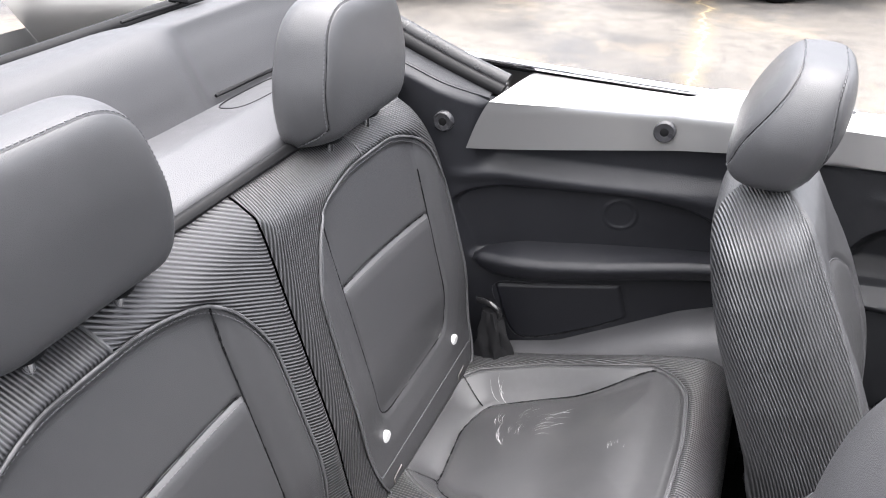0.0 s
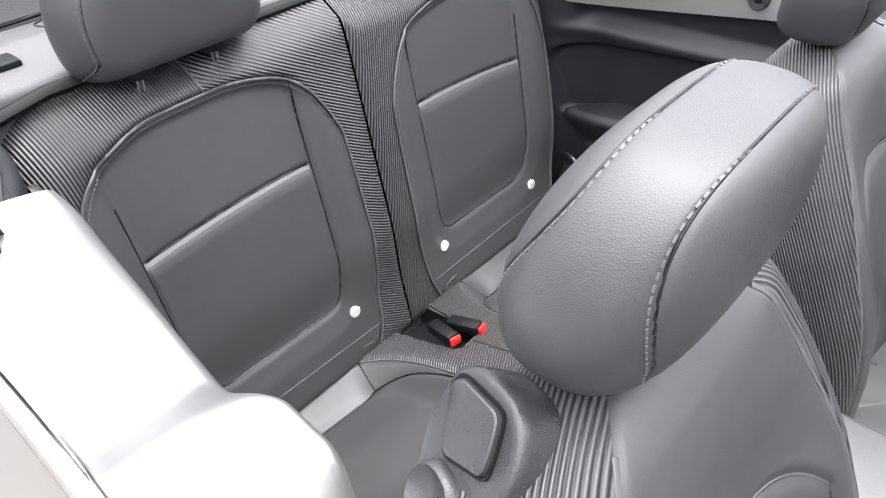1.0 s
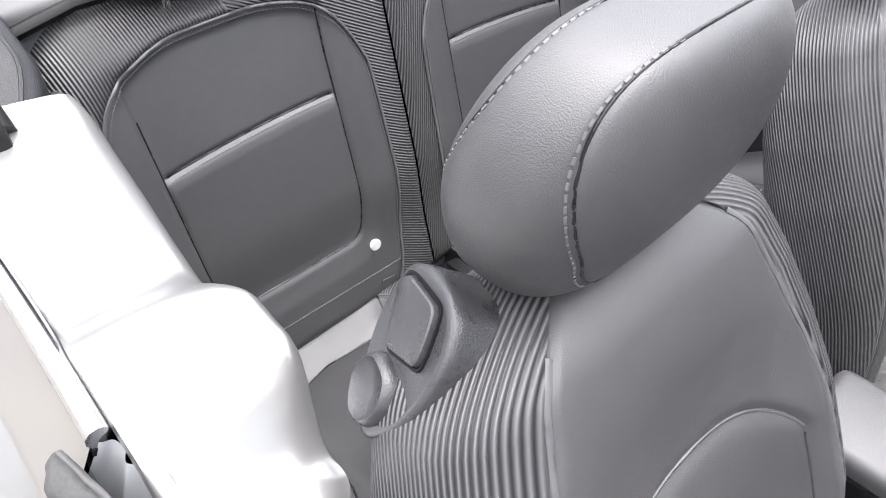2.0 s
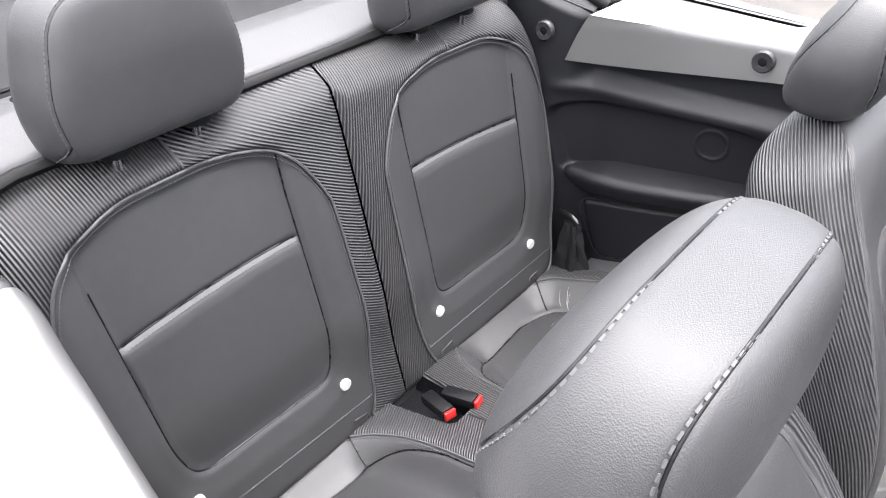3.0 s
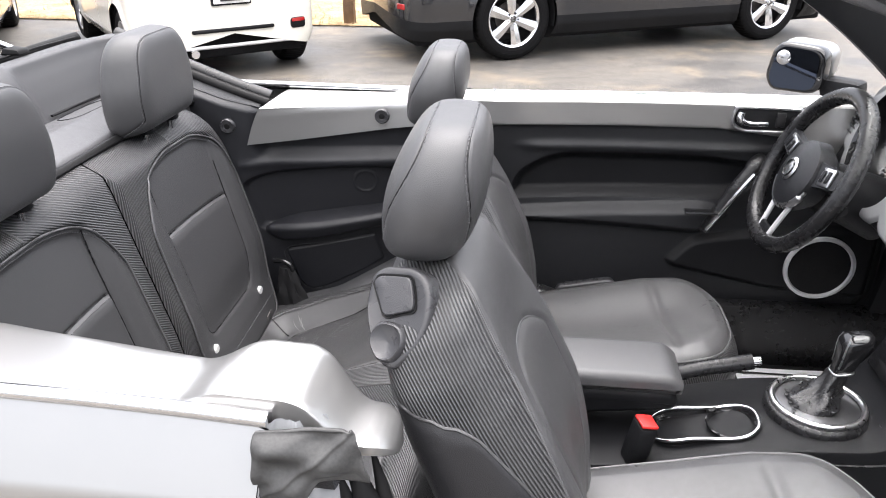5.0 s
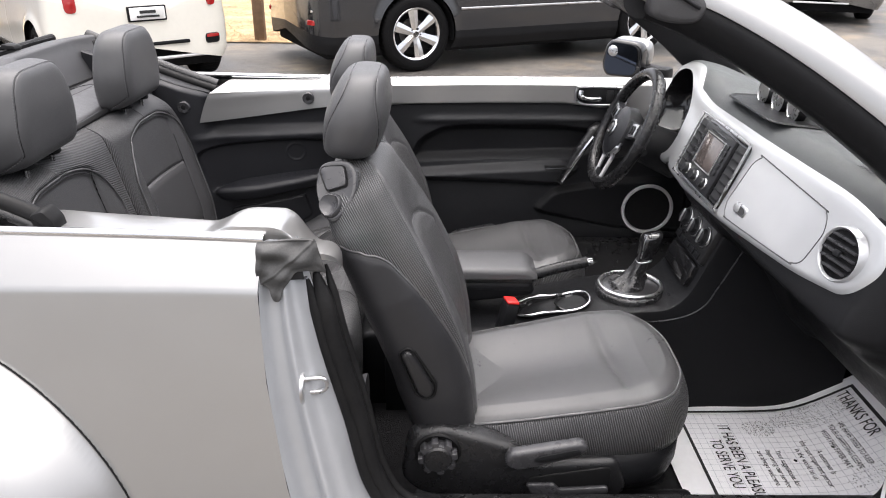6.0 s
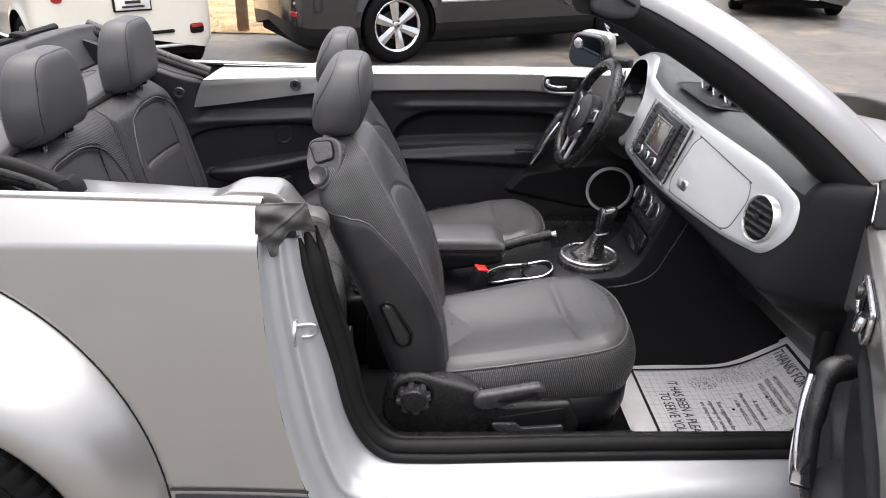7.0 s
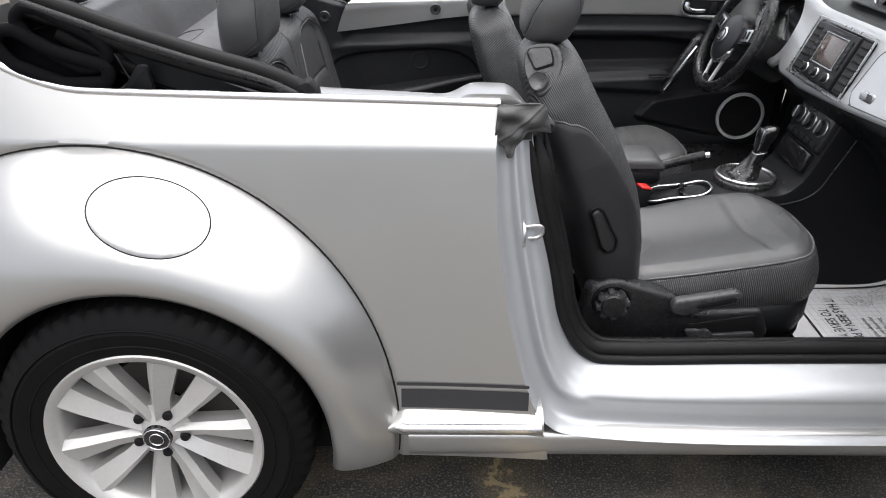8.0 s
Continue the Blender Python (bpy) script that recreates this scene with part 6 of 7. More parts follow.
def dash_f(y, s):
    x, z = np.interp(s, DS, DP[:, 0]), dash_z(s)
    f_, c_ = d_silver(y, s), d_cluster(y, s)
    lift = 0.14 * np.clip(np.abs(y) - 0.1, 0, 1) ** 2 + 0.16 * step(np.abs(y), 0.645, 0.76)
    under = step(0.84 - z, 0.0, 0.04) * step(np.abs(y), 0.10, 0.16)
    hood = np.exp(-(((y - 0.41) / 0.19) ** 4)) * step(s, d_s(1.07) - 0.25, d_s(1.06)) * (1 - step(s, d_s(0.96), d_s(0.86)))
    x = x + lift + 0.03 * under - 0.012 * hood
    x = x - 0.007 * step(-f_, -0.002, 0.010) + 0.09 * step(-c_, 0.0, 0.02)
    z = z + 0.035 * hood - 0.02 * np.clip((np.abs(y) / 0.7), 0, 1) ** 3
    return x, y, z


def d_silver(y, s):
    mid = (S_TOP + S_LOW) / 2
    hood = (np.hypot((y - 0.41) / 0.2, (s - mid + 0.005) / 0.15) - 1) * 0.15
    return np.minimum(FACE(y, dash_z(s)) + 9 * (s < S_TOP - 0.03), hood)


def d_cluster(y, s):
    mid = (S_TOP + S_LOW) / 2
    return (np.hypot((y - 0.41) / 0.158, (s - mid + 0.005) / 0.115) - 1) * 0.12


surf(dash_f, (-0.74, 0.74, 320), (0, float(DS[-1]), 200), [
    ("cluster_recess", d_cluster, GLOSS, "dark instrument cluster", 0),
    ("face_panel", d_silver, TRIMSILVER, "silver lacquered face panel", 0),
    ("dash_end", lambda y, s: 0.672 - y, PLASTIC, "black dash end panel", 0),
    ("dash_end", lambda y, s: np.minimum(0.635 + y, np.maximum(0.5 + y, S_TOP + 0.012 - s)), PLASTIC, "black dash end panel", 0),
    ("dash_top", lambda y, s: s - (S_TOP + S_LOW) / 2, DASHTOP, "charcoal soft dash top", 0),
    ("dash_lower", None, PLASTIC, "black lower dash", 0)], dash)


def face(y, z):
    p = dash_f(np.array([float(y)]), np.array([d_s(z)]))
    return np.array([p[0][0], p[1][0], p[2][0]])


GLOVE = rounded([(-0.21, 1.012), (-0.485, 0.997), (-0.508, 0.965), (-0.50, 0.895), (-0.47, 0.882), (-0.195, 0.862), (-0.17, 0.89), (-0.185, 0.99)], [0.03, 0.03, 0.02, 0.02, 0.03, 0.03, 0.02, 0.02])
line = np.array([face(y, z) for y, z in closed_line(GLOVE[::2], 4)])
tube("glovebox_gap", line + [0.0005, 0, 0], 0.0016, GREYVINYL, dash, "fine glovebox gap", closed=True, n=6)


# radio with the vents on both sides
radio = thing_part("radio_unit", dash, Matrix.Translation((1.685, 0.0, 0.939)) @ pose(0, 0, 0, 0, 21, 0))
box("radio_housing", (-0.004, -0.155, -0.083), (0.05, 0.155, 0.083), GLOSS, radio, "black radio housing", bevel=0.012)
box("radio_front", (-0.012, -0.098, -0.075), (0.0, 0.098, 0.075), PLASTIC_SOFT, radio, bevel=0.006)
box("display", (-0.0145, -0.055, -0.025), (-0.011, 0.055, 0.052), mat("dim_display", (0.09, 0.075, 0.07), 0.15, var=0.3, scale=12, coat=0.6), radio, "dim radio display", bevel=0.002)
for s in (-1, 1):
    for k in range(5):
        box("radio_button", (-0.016, s * 0.066 - 0.007 * (s < 0), -0.022 + k * 0.017), (-0.011, s * 0.066 + 0.02 * s, -0.010 + k * 0.017), PLASTIC_LIT, radio, bevel=0.001)
    box("vent_hole", (-0.0045, s * 0.104, -0.072), (-0.0035, s * 0.148, 0.072), INK, radio, bevel=0)
    for k in range(7):
        box("vent_slat", (-0.008, s * 0.106, -0.066 + k * 0.02), (0.012, s * 0.146, -0.062 + k * 0.02), PLASTIC, radio, bevel=0.001)
tube("display_frame", [(-0.0135, a, b) for a, b in closed_line(rounded([(-0.06, -0.029), (0.06, -0.029), (0.06, 0.056), (-0.06, 0.056)], 0.006)[::2], 3)], 0.0018, DULLCHROME, radio, closed=True, n=6)
box("disc_slot", (-0.0135, -0.05, 0.063), (-0.011, 0.05, 0.0665), GLOSS, radio, bevel=0.001)
for y in (-0.062, 0.0, 0.062):
    lathe("radio_knob", [(0.013, 0.0), (0.013, -0.012), (0.010, -0.016), (0.001, -0.016)], "x", (-0.012, y, -0.052), PLASTIC_SOFT, radio, n=24)
    lathe("knob_ring", [(0.0145, 0.0), (0.0145, -0.004), (0.0125, -0.006)], "x", (-0.0122, y, -0.052), CHROME, radio, n=24)
tube("radio_rim", [(-0.006, a, b) for a, b in closed_line(rounded([(-0.158, -0.086), (0.158, -0.086), (0.158, 0.086), (-0.158, 0.086)], 0.02)[::2], 4)], 0.003, DULLCHROME, radio, closed=True, n=6)

# glovebox handle
g = face(-0.235, 0.897)
handle = thing_part("glovebox_handle", dash, Matrix.Translation(g) @ pose(0, 0, 0, 0, 12, 2.2))
prism("handle_cup", rounded([(-0.034, -0.012), (0.024, -0.012), (0.024, 0.013), (-0.034, 0.013)], 0.012), "x", -0.003, 0.006, DULLCHROME, handle, bevel=0.002)
prism("handle_well", rounded([(-0.029, -0.008), (0.0, -0.008), (0.0, 0.009), (-0.029, 0.009)], 0.008), "x", -0.0034, 0.004, GREYVINYL, handle, bevel=0)
prism("handle_tab", rounded([(-0.006, -0.009), (0.021, -0.009), (0.021, 0.010), (-0.006, 0.010)], 0.008), "x", -0.0045, 0.002, TRIMSILVER, handle, bevel=0.0015)

# round side vents
for s in (-1, 1):
    c = face(s * 0.578, 0.955) + [-0.008, 0, 0] if s < 0 else face(0.63, 0.97)
    v = thing_part("side_vent", dash, Matrix.Translation(c + [0.0, 0, 0]) @ pose(0, 0, 0, 0, 10, s * -9))
    lathe("vent_ring", [(0.052, 0.012), (0.051, -0.004), (0.049, -0.006), (0.046, -0.003), (0.045, 0.02)], "x", (0, 0, 0), TRIMSILVER, v, "silver vent ring", n=48, caps=False)
    lathe("vent_bowl", [(0.045, -0.002), (0.039, 0.004), (0.001, 0.008)], "x", (0, 0, 0), GLOSS, v, n=40)
    for k in range(5):
        z = -0.030 + 0.015 * k
        hw = math.sqrt(max(0.042**2 - z * z, 0.0001))
        box("vent_slat", (-0.008, -hw, z - 0.0015), (0.006, hw, z + 0.003), PLASTIC_SHEEN, v, bevel=0.0015)
    box("vent_tab", (-0.012, -0.008, -0.004), (-0.004, 0.008, 0.008), PLASTIC_SOFT, v, bevel=0.003)

# heater controls
hv = thing_part("heater_panel", dash, Matrix.Translation((1.680, 0.0, 0.752)) @ pose(0, 0, 0, 0, 20, 0))
box("heater_plate", (-0.002, -0.105, -0.065), (0.06, 0.105, 0.06), PLASTIC_LIT, hv, "charcoal heater plate", bevel=0.012)
for k in range(5):
    box("switch_key", (-0.006, -0.088 + 0.036 * k, -0.057), (0.0, -0.056 + 0.036 * k, -0.040), PLASTIC, hv, bevel=0.002)
box("heater_display", (-0.005, -0.03, 0.034), (0.0, 0.03, 0.05), GLOSS, hv, bevel=0.002)
for y in (-0.07, 0.0, 0.07):
    lathe("heater_knob", [(0.026, 0.0), (0.026, -0.006), (0.021, -0.008), (0.019, -0.018), (0.001, -0.019)], "x", (-0.002, y, 0.002), PLASTIC_SOFT, hv, n=28)
    lathe("knob_ring", [(0.0275, 0.0), (0.0275, -0.004), (0.0255, -0.006)], "x", (-0.002, y, 0.002), DULLCHROME, hv, "satin dial ring", n=28)
    box("knob_grip", (-0.024, y - 0.0035, -0.018), (-0.012, y + 0.0035, 0.022), DULLCHROME, hv, "satin knob grip", bevel=0.005)
box("lower_slot", (-0.002, -0.09, -0.135), (0.05, 0.09, -0.072), GLOSS, hv, bevel=0.006)

# gauge pod on the dash top, small top vent, airbag mark
pod = thing_part("gauge_pod", dash, Matrix.Translation((1.832, -0.03, 1.066)) @ pose(0, 0, 0, 0, 4, 0))
prism("pod_hood", rounded([(0.0, 0.0), (0.015, 0.05), (0.04, 0.058), (0.14, 0.01), (0.14, -0.02), (0.0, -0.02)], 0.01), "y", -0.15, 0.15, DASHTOP, pod, "charcoal gauge pod", bevel=0.02, seg=3)
loft("pod_tray", [np.array([(x, y, z) for x, y in rounded([(-0.095 + d, -0.15 + d), (0.03, -0.175 + d), (0.03, 0.175 - d), (-0.095 + d, 0.15 - d)], 0.04)]) for d, z in ((0.0, 0.006), (0.004, 0.009), (0.012, 0.004))], PLASTIC, pod, "sunken gauge tray", caps=True)
for y in (-0.085, 0.0, 0.085):
    lathe("gauge", [(0.031, 0.0), (0.031, -0.02), (0.028, -0.02), (0.026, -0.008), (0.001, -0.008)], "x", (-0.004, y, 0.03), PLASTIC, pod, "small round gauge", n=28)
    lathe("gauge_ring", [(0.0305, -0.0195), (0.0305, -0.0215), (0.0285, -0.0215), (0.0275, -0.0195)], "x", (-0.004, y, 0.03), DULLCHROME, pod, "thin chrome gauge ring", n=28)
    lathe("gauge_face", [(0.001, -0.010), (0.0255, -0.010), (0.0255, -0.002)], "x", (-0.004, y, 0.03), INK, pod, n=24)


def on_top(x, y):
    s = np.linspace(0.02, d_s(1.06) - 0.02, 200)
    p = dash_f(np.full(200, y), s)
    return float(np.interp(-x, -p[0], p[2]))


tv = thing_part("top_vent", dash, pose(1.85, -0.49, on_top(1.85, -0.49) + 0.001, 0, 8, 0))
lathe("vent_frame", [(0.047, -0.01), (0.046, 0.004), (0.040, 0.006), (0.036, -0.002)], "z", (0, 0, 0), PLASTIC, tv, n=32, caps=False)
lathe("vent_floor", [(0.04, -0.006), (0.001, -0.008)], "z", (0, 0, 0), GLOSS, tv, n=28, caps=False)
for k in range(5):
    box("vent_slat", (-0.026 + 0.012 * k, -0.034, -0.006), (-0.020 + 0.012 * k, 0.034, 0.003), PLASTIC, tv, bevel=0.001)
text("airbag_mark", "AIRBAG", 0.02, GREYVINYL, dash, pose(1.80, -0.47, on_top(1.80, -0.47) + 0.0015, 0, 0, 90))

# steering wheel and column
wheel_axis = pose(1.565, 0.41, 0.903, 0, -66, 0)
sw = thing("steering_wheel", wheel_axis, "three-spoke black leather steering wheel with silver inlays", "steering wheel")
ang = np.linspace(0, 2 * math.pi, 80, endpoint=False)
flat = 1 - 0.03 * step(-np.sin(ang), 0.7, 1.0)
tube("wheel_rim", np.stack([0.18 * flat * np.sin(ang), 0.182 * np.cos(ang), np.zeros(80)], -1), 0.0185, LEATHER_DARK, sw, "leather rim", closed=True, n=14)
lathe("airbag_cover", [(0.001, 0.045), (0.052, 0.042), (0.076, 0.03), (0.082, 0.0), (0.06, -0.03), (0.001, -0.03)], "z", (-0.01, 0, -0.01), PLASTIC_SOFT, sw, "round airbag cover", n=40)
lathe("wheel_badge", [(0.001, 0.003), (0.024, 0.003), (0.027, 0.0)], "z", (-0.008, 0, 0.036), DULLCHROME, sw, "round chrome badge", n=32)
tube("badge_ring", np.stack([-0.008 + 0.019 * np.cos(ang[::2]), 0.019 * np.sin(ang[::2]), np.full(40, 0.040)], -1), 0.002, GLOSS, sw, closed=True, n=6)
for a in (78, -78):
    c, s_ = math.cos(radians(a)), math.sin(radians(a))
    rings = []
    for r, hw, z in ((0.05, 0.030, 0.004), (0.10, 0.024, 0.0), (0.172, 0.020, 0.0)):
        p, q = np.array([r * c, r * s_, z]), np.array([-s_, c, 0])
        rings.append([p + q * hw + [0, 0, 0.010], p - q * hw + [0, 0, 0.010], p - q * hw - [0, 0, 0.012], p + q * hw - [0, 0, 0.012]])
    loft("spoke", rings, PLASTIC_SOFT, sw, sharp=30)
    p = np.array([0.118 * c, 0.118 * s_, 0.010])
    box("spoke_button", (-0.024, -0.020, 0), (0.024, 0.020, 0.006), DULLCHROME, sw, "silver spoke button pad", bevel=0.005, place=Matrix.Translation(p) @ Matrix.Rotation(radians(a), 4, "Z"))
    for k in (-1, 1):
        box("button_key", (-0.006 + k * 0.011, -0.013, 0.0062), (0.006 + k * 0.011, 0.013, 0.0085), PLASTIC, sw, bevel=0.002, place=Matrix.Translation(p) @ Matrix.Rotation(radians(a), 4, "Z"))
for y in (-0.036, 0.036):
    tube("lower_spoke", bend([(-0.06, y * 1.25, 0.004), (-0.11, y, 0.002), (-0.168, y * 0.8, 0.0)], 6), 0.006, SATIN, sw, "silver lower spoke", n=10)
box("spoke_bridge", (-0.165, -0.03, -0.004), (-0.14, 0.03, 0.006), PLASTIC, sw, bevel=0.004)
arc = np.radians(np.linspace(104, 256, 50))
tube("spoke_inlay", np.stack([-0.01 + 0.077 * np.cos(arc), 0.079 * np.sin(arc), np.full(50, 0.012)], -1), [0.004] * 4 + [0.0085] * 42 + [0.004] * 4, DULLCHROME, sw, "silver crescent inlay", n=10)
column = thing_part("steering_column", dash, Matrix())
tube("column_shroud", [(1.57, 0.40, 0.885), (1.64, 0.40, 0.862), (1.74, 0.40, 0.82)], [0.05, 0.062, 0.07], PLASTIC, column, "black column shroud", n=20)
for s in (-1, 1):
    tube("column_stalk", [(1.60, 0.40 + s * 0.05, 0.875), (1.58, 0.40 + s * 0.17, 0.885)], [0.008, 0.011], PLASTIC, column, "column stalk", n=10)

# windscreen frame
screen = thing("windscreen_frame", (0, 0, 0), "silver windscreen frame with black inner trim and clear glass", "windscreen")
A = [(1.36, 0.50, 1.395), (1.46, 0.53, 1.36), (1.60, 0.572, 1.285), (1.76, 0.615, 1.175), (1.90, 0.645, 1.06), (2.02, 0.665, 0.965)]
for s in (-1, 1):
    p = bend([(x, s * y, z) for x, y, z in A], 8)
    rings_o, rings_i = [], []
    for k, q in enumerate(p):
        t = p[min(k + 1, len(p) - 1)] - p[max(k - 1, 0)]
        t /= np.linalg.norm(t)
        out = np.array([0, s, 0.25])
        out /= np.linalg.norm(out)
        up = np.cross(t, out) * s
        up = up if up[2] > 0 else -up
        g = 0.9 + 0.3 * k / len(p)
        rings_o.append([q + up * a * g + out * b for a, b in ((0.052, -0.03), (0.050, 0.0), (0.035, 0.024), (0.0, 0.034), (-0.022, 0.028), (-0.022, -0.03))])
        rings_i.append([q + up * a * g + out * b for a, b in ((-0.020, 0.026), (-0.043, 0.018), (-0.068, -0.005), (-0.062, -0.045), (0.0, -0.055), (0.04, -0.04))])
    loft("pillar_skin", rings_o, SILVER, screen, "silver pillar skin", sharp=70)
    loft("pillar_trim", rings_i, PLASTIC, screen, "black pillar trim and seal", sharp=70)
for s in (-1, 1):
    tube("front_door_seal", bend([(1.815, s * 0.66, 1.03), (1.838, s * 0.667, 0.97), (1.862, s * 0.672, 0.85), (1.876, s * 0.675, 0.65), (1.884, s * 0.678, 0.5), (1.86, s * 0.68, 0.44)], 6), [0.005, 0.010, 0.015, 0.019] + [0.022] * 27, RUBBER, screen, "black front door seal", n=12)
tube("header_rail", [(1.345 - 0.03 * (1 - (y / 0.5) ** 2), y, 1.40 + 0.03 * (1 - (y / 0.5) ** 2)) for y in np.linspace(-0.52, 0.52, 30)], 0.036, SILVER, screen, "silver header rail", n=14)
tube("header_trim", [(1.33 - 0.03 * (1 - (y / 0.5) ** 2), y, 1.372 + 0.03 * (1 - (y / 0.5) ** 2)) for y in np.linspace(-0.51, 0.51, 30)], 0.034, PLASTIC_SOFT, screen, "grey header trim", n=14)
for s in (-1, 1):
    prism("latch_corner", rounded([(1.335, 1.345), (1.335, 1.395), (1.39, 1.40), (1.43, 1.365), (1.415, 1.335), (1.37, 1.335)], 0.014), "y", s * 0.485, s * 0.555, GREYVINYL, screen, "grey latch corner cover", bevel=0.012, seg=3)
    tube("latch_seam", bend([(1.334, s * 0.52, 1.39), (1.36, s * 0.558, 1.385), (1.41, s * 0.558, 1.36)], 6), 0.003, PLASTIC, screen, n=6)
    prism("sun_visor", rounded([(1.30, 1.345), (1.30, 1.365), (1.44, 1.345), (1.44, 1.325)], 0.008), "y", s * 0.08, s * 0.42, GREYVINYL, screen, "folded grey sun visor", bevel=0.008)


def screen_f(t, v):
    p = bend([(x, y, z) for x, y, z in A], 8)
    k = np.linspace(0, 1, len(p))
    x, y, z = (np.interp(v, k, p[:, c]) for c in range(3))
    return x + 0.09 * (1 - t**2), t * (y - 0.01), z + 0.02 + 0.03 * (1 - t**2)


pane = surf(screen_f, (-1, 1, 40), (0, 1, 30), [("glass_pane", None, GLASS, "clear windscreen glass", 0)], screen)["glass_pane"]
pane.visible_shadow = False
mod = pane.modifiers.new("thickness", "SOLIDIFY")
mod.thickness = 0.005
box("cowl", (2.0, -0.66, 0.90), (2.12, 0.66, 0.975), PLASTIC, screen, "black cowl", bevel=0.02)


# ---- doors ----
def door(side, at, closed):
    """Built in the car's own axes for that side, hinge at (1.90, 0.66); at turns it about the hinge."""
    d = thing_part("door", car, at)
    HX, HY = 1.90, side * 0.66

    def L(p):
        p = np.asarray(p, float)
        return p - [HX, HY, 0]

    # inner panel
    def f(x, z):
        y = 0.640 + 0.02 * step(x, 0.85, 1.2)
        y = y - 0.012 * step(z - low_edge(x), -0.004, 0.004)
        y = y + 0.03 * step(-d_rec(x, z), -0.004, 0.03)
        y = y - 0.035 * step(-d_arm(x, z), -0.004, 0.03)
        y = y - 0.02 * step(-d_low(x, z), -0.004, 0.02)
        y = y - 0.01 * np.exp(-(((z - 0.868) / 0.012) ** 2)) * step(x, 0.9, 1.0) * (1 - step(x, 1.5, 1.6))
        y = y + 0.03 * step(0.45 - z, 0, 0.15)
        return x - HX, side * y - HY, z

    def low_edge(x):
        return np.interp(x, [0.8, 0.93, 1.42, 1.60, 1.75, 1.9], [0.918, 0.924, 0.925, 0.905, 0.85, 0.76])

    d_rec = d_poly([(0.90, 0.72), (0.925, 0.80), (1.02, 0.852), (1.40, 0.852), (1.60, 0.83), (1.50, 0.735)], [0.02, 0.07, 0.08, 0.05, 0.02, 0.03])
    d_arm = d_poly([(0.88, 0.70), (1.42, 0.728), (1.50, 0.70), (1.42, 0.63), (1.0, 0.652), (0.88, 0.66)], [0.02, 0.03, 0.03, 0.03, 0.05, 0.02])
    d_low = d_poly([(1.335, 0.55), (1.40, 0.625), (1.60, 0.66), (1.88, 0.68), (1.88, 0.46), (1.63, 0.475), (1.36, 0.53)], [0.02, 0.03, 0.05, 0.02, 0.02, 0.03, 0.02])
    surf(f, (0.785, 1.90, 220), (0.36, 0.985, 140), [
        ("silver_belt", lambda x, z: low_edge(x) - z, SILVER, "silver upper door panel", 0),
        ("door_armrest", d_arm, PLASTIC_SOFT, "black door armrest", 0),
        ("door_recess", d_rec, PLASTIC, "", 0),
        ("door_pocket", d_low, PLASTIC, "black pocket and speaker panel", 0),
        ("door_card", None, PLASTIC_SOFT, "black moulded door card", 0)], d, flip=side < 0)
    # top ledge and outer skin
    xs = np.linspace(0.75, 1.92, 50)
    rings = []
    for x in xs:
        o = float(skin_y(np.array([x]), np.array([0.99]))[0])
        i = 0.633 + 0.02 * float(step(np.array([x]), 0.85, 1.2)[0])
        sec = [(i - 0.003, 0.972), (i, 0.984), (i + 0.014, 0.993), (o - 0.008, 1.0)]
        rings.append(L(np.stack([np.full(4, x), side * np.array([q[0] for q in sec]), [q[1] for q in sec]], -1)))
    loft("top_ledge", rings, SILVER, d, "silver door top", caps=False, closed=False)
    xs = np.linspace(0.72, 1.93, 40)
    line = np.stack([xs, side * (skin_y(xs, np.full(40, 0.99)) - 0.006), np.full(40, 1.0)], -1)
    tube("belt_strip", L(line + [0, 0, -0.004]), 0.008, CHROME, d, "bright chrome belt strip", n=10)

    def g(x, z):
        return x - HX, side * skin_y(x, z) - HY, z

    cup = lambda x, z: (np.hypot((x - 0.93) / 0.07, (z - 0.80) / 0.05) - 1) * 0.05
    def gg(x, z):
        y = skin_y(x, z) - 0.03 * step(-cup(x, z), -0.005, 0.03)
        return x - HX, side * y - HY, z
    edge = lambda x, z: x - 0.006 - np.interp(z, [0.2, 0.317, 0.435, 0.585, 0.773, 0.926, 1.02], [0.85, 0.827, 0.782, 0.741, 0.713, 0.705, 0.713])
    surf(gg, (0.70, 1.95, 120), (0.345, 0.998, 80), [("beyond", edge, None, "", 0), ("door_skin", None, SILVER, "silver door skin", 0)], d, flip=side > 0)
    tube("door_handle", L(bend([(0.84, side * 0.735, 0.795), (0.87, side * 0.765, 0.797), (0.93, side * 0.775, 0.80), (1.0, side * 0.765, 0.805), (1.02, side * 0.745, 0.806)], 6)), 0.014, SILVER, d, "silver pull handle", n=12)
    box("door_end", L((0.74, side * 0.66, 0.38)), L((0.78, side * 0.70, 0.97)), JAMB, d, bevel=0.006)
    tube('lock_pin', L([(0.86, side * 0.672, 0.985), (0.86, side * 0.672, 1.006)]), 0.005, DULLCHROME, d, 'small lock pin', n=10)
    # pull handle, switches, release, speaker
    tube("pull_bar", L(bend([(1.422, side * 0.625, 0.658), (1.44, side * 0.612, 0.705), (1.475, side * 0.608, 0.775), (1.515, side * 0.615, 0.835), (1.54, side * 0.645, 0.845)], 6)), [0.014] * 12 + [0.017] * 6 + [0.022] * 7, PLASTIC_LIT, d, "black pull bar", n=12)
    tube("pull_inlay", L(bend([(1.424, side * 0.608, 0.668), (1.446, side * 0.594, 0.715), (1.482, side * 0.588, 0.78), (1.515, side * 0.592, 0.828)], 6)), 0.0068, CHROME, d, "chrome pull inlay", n=8)
    i0 = 0.646
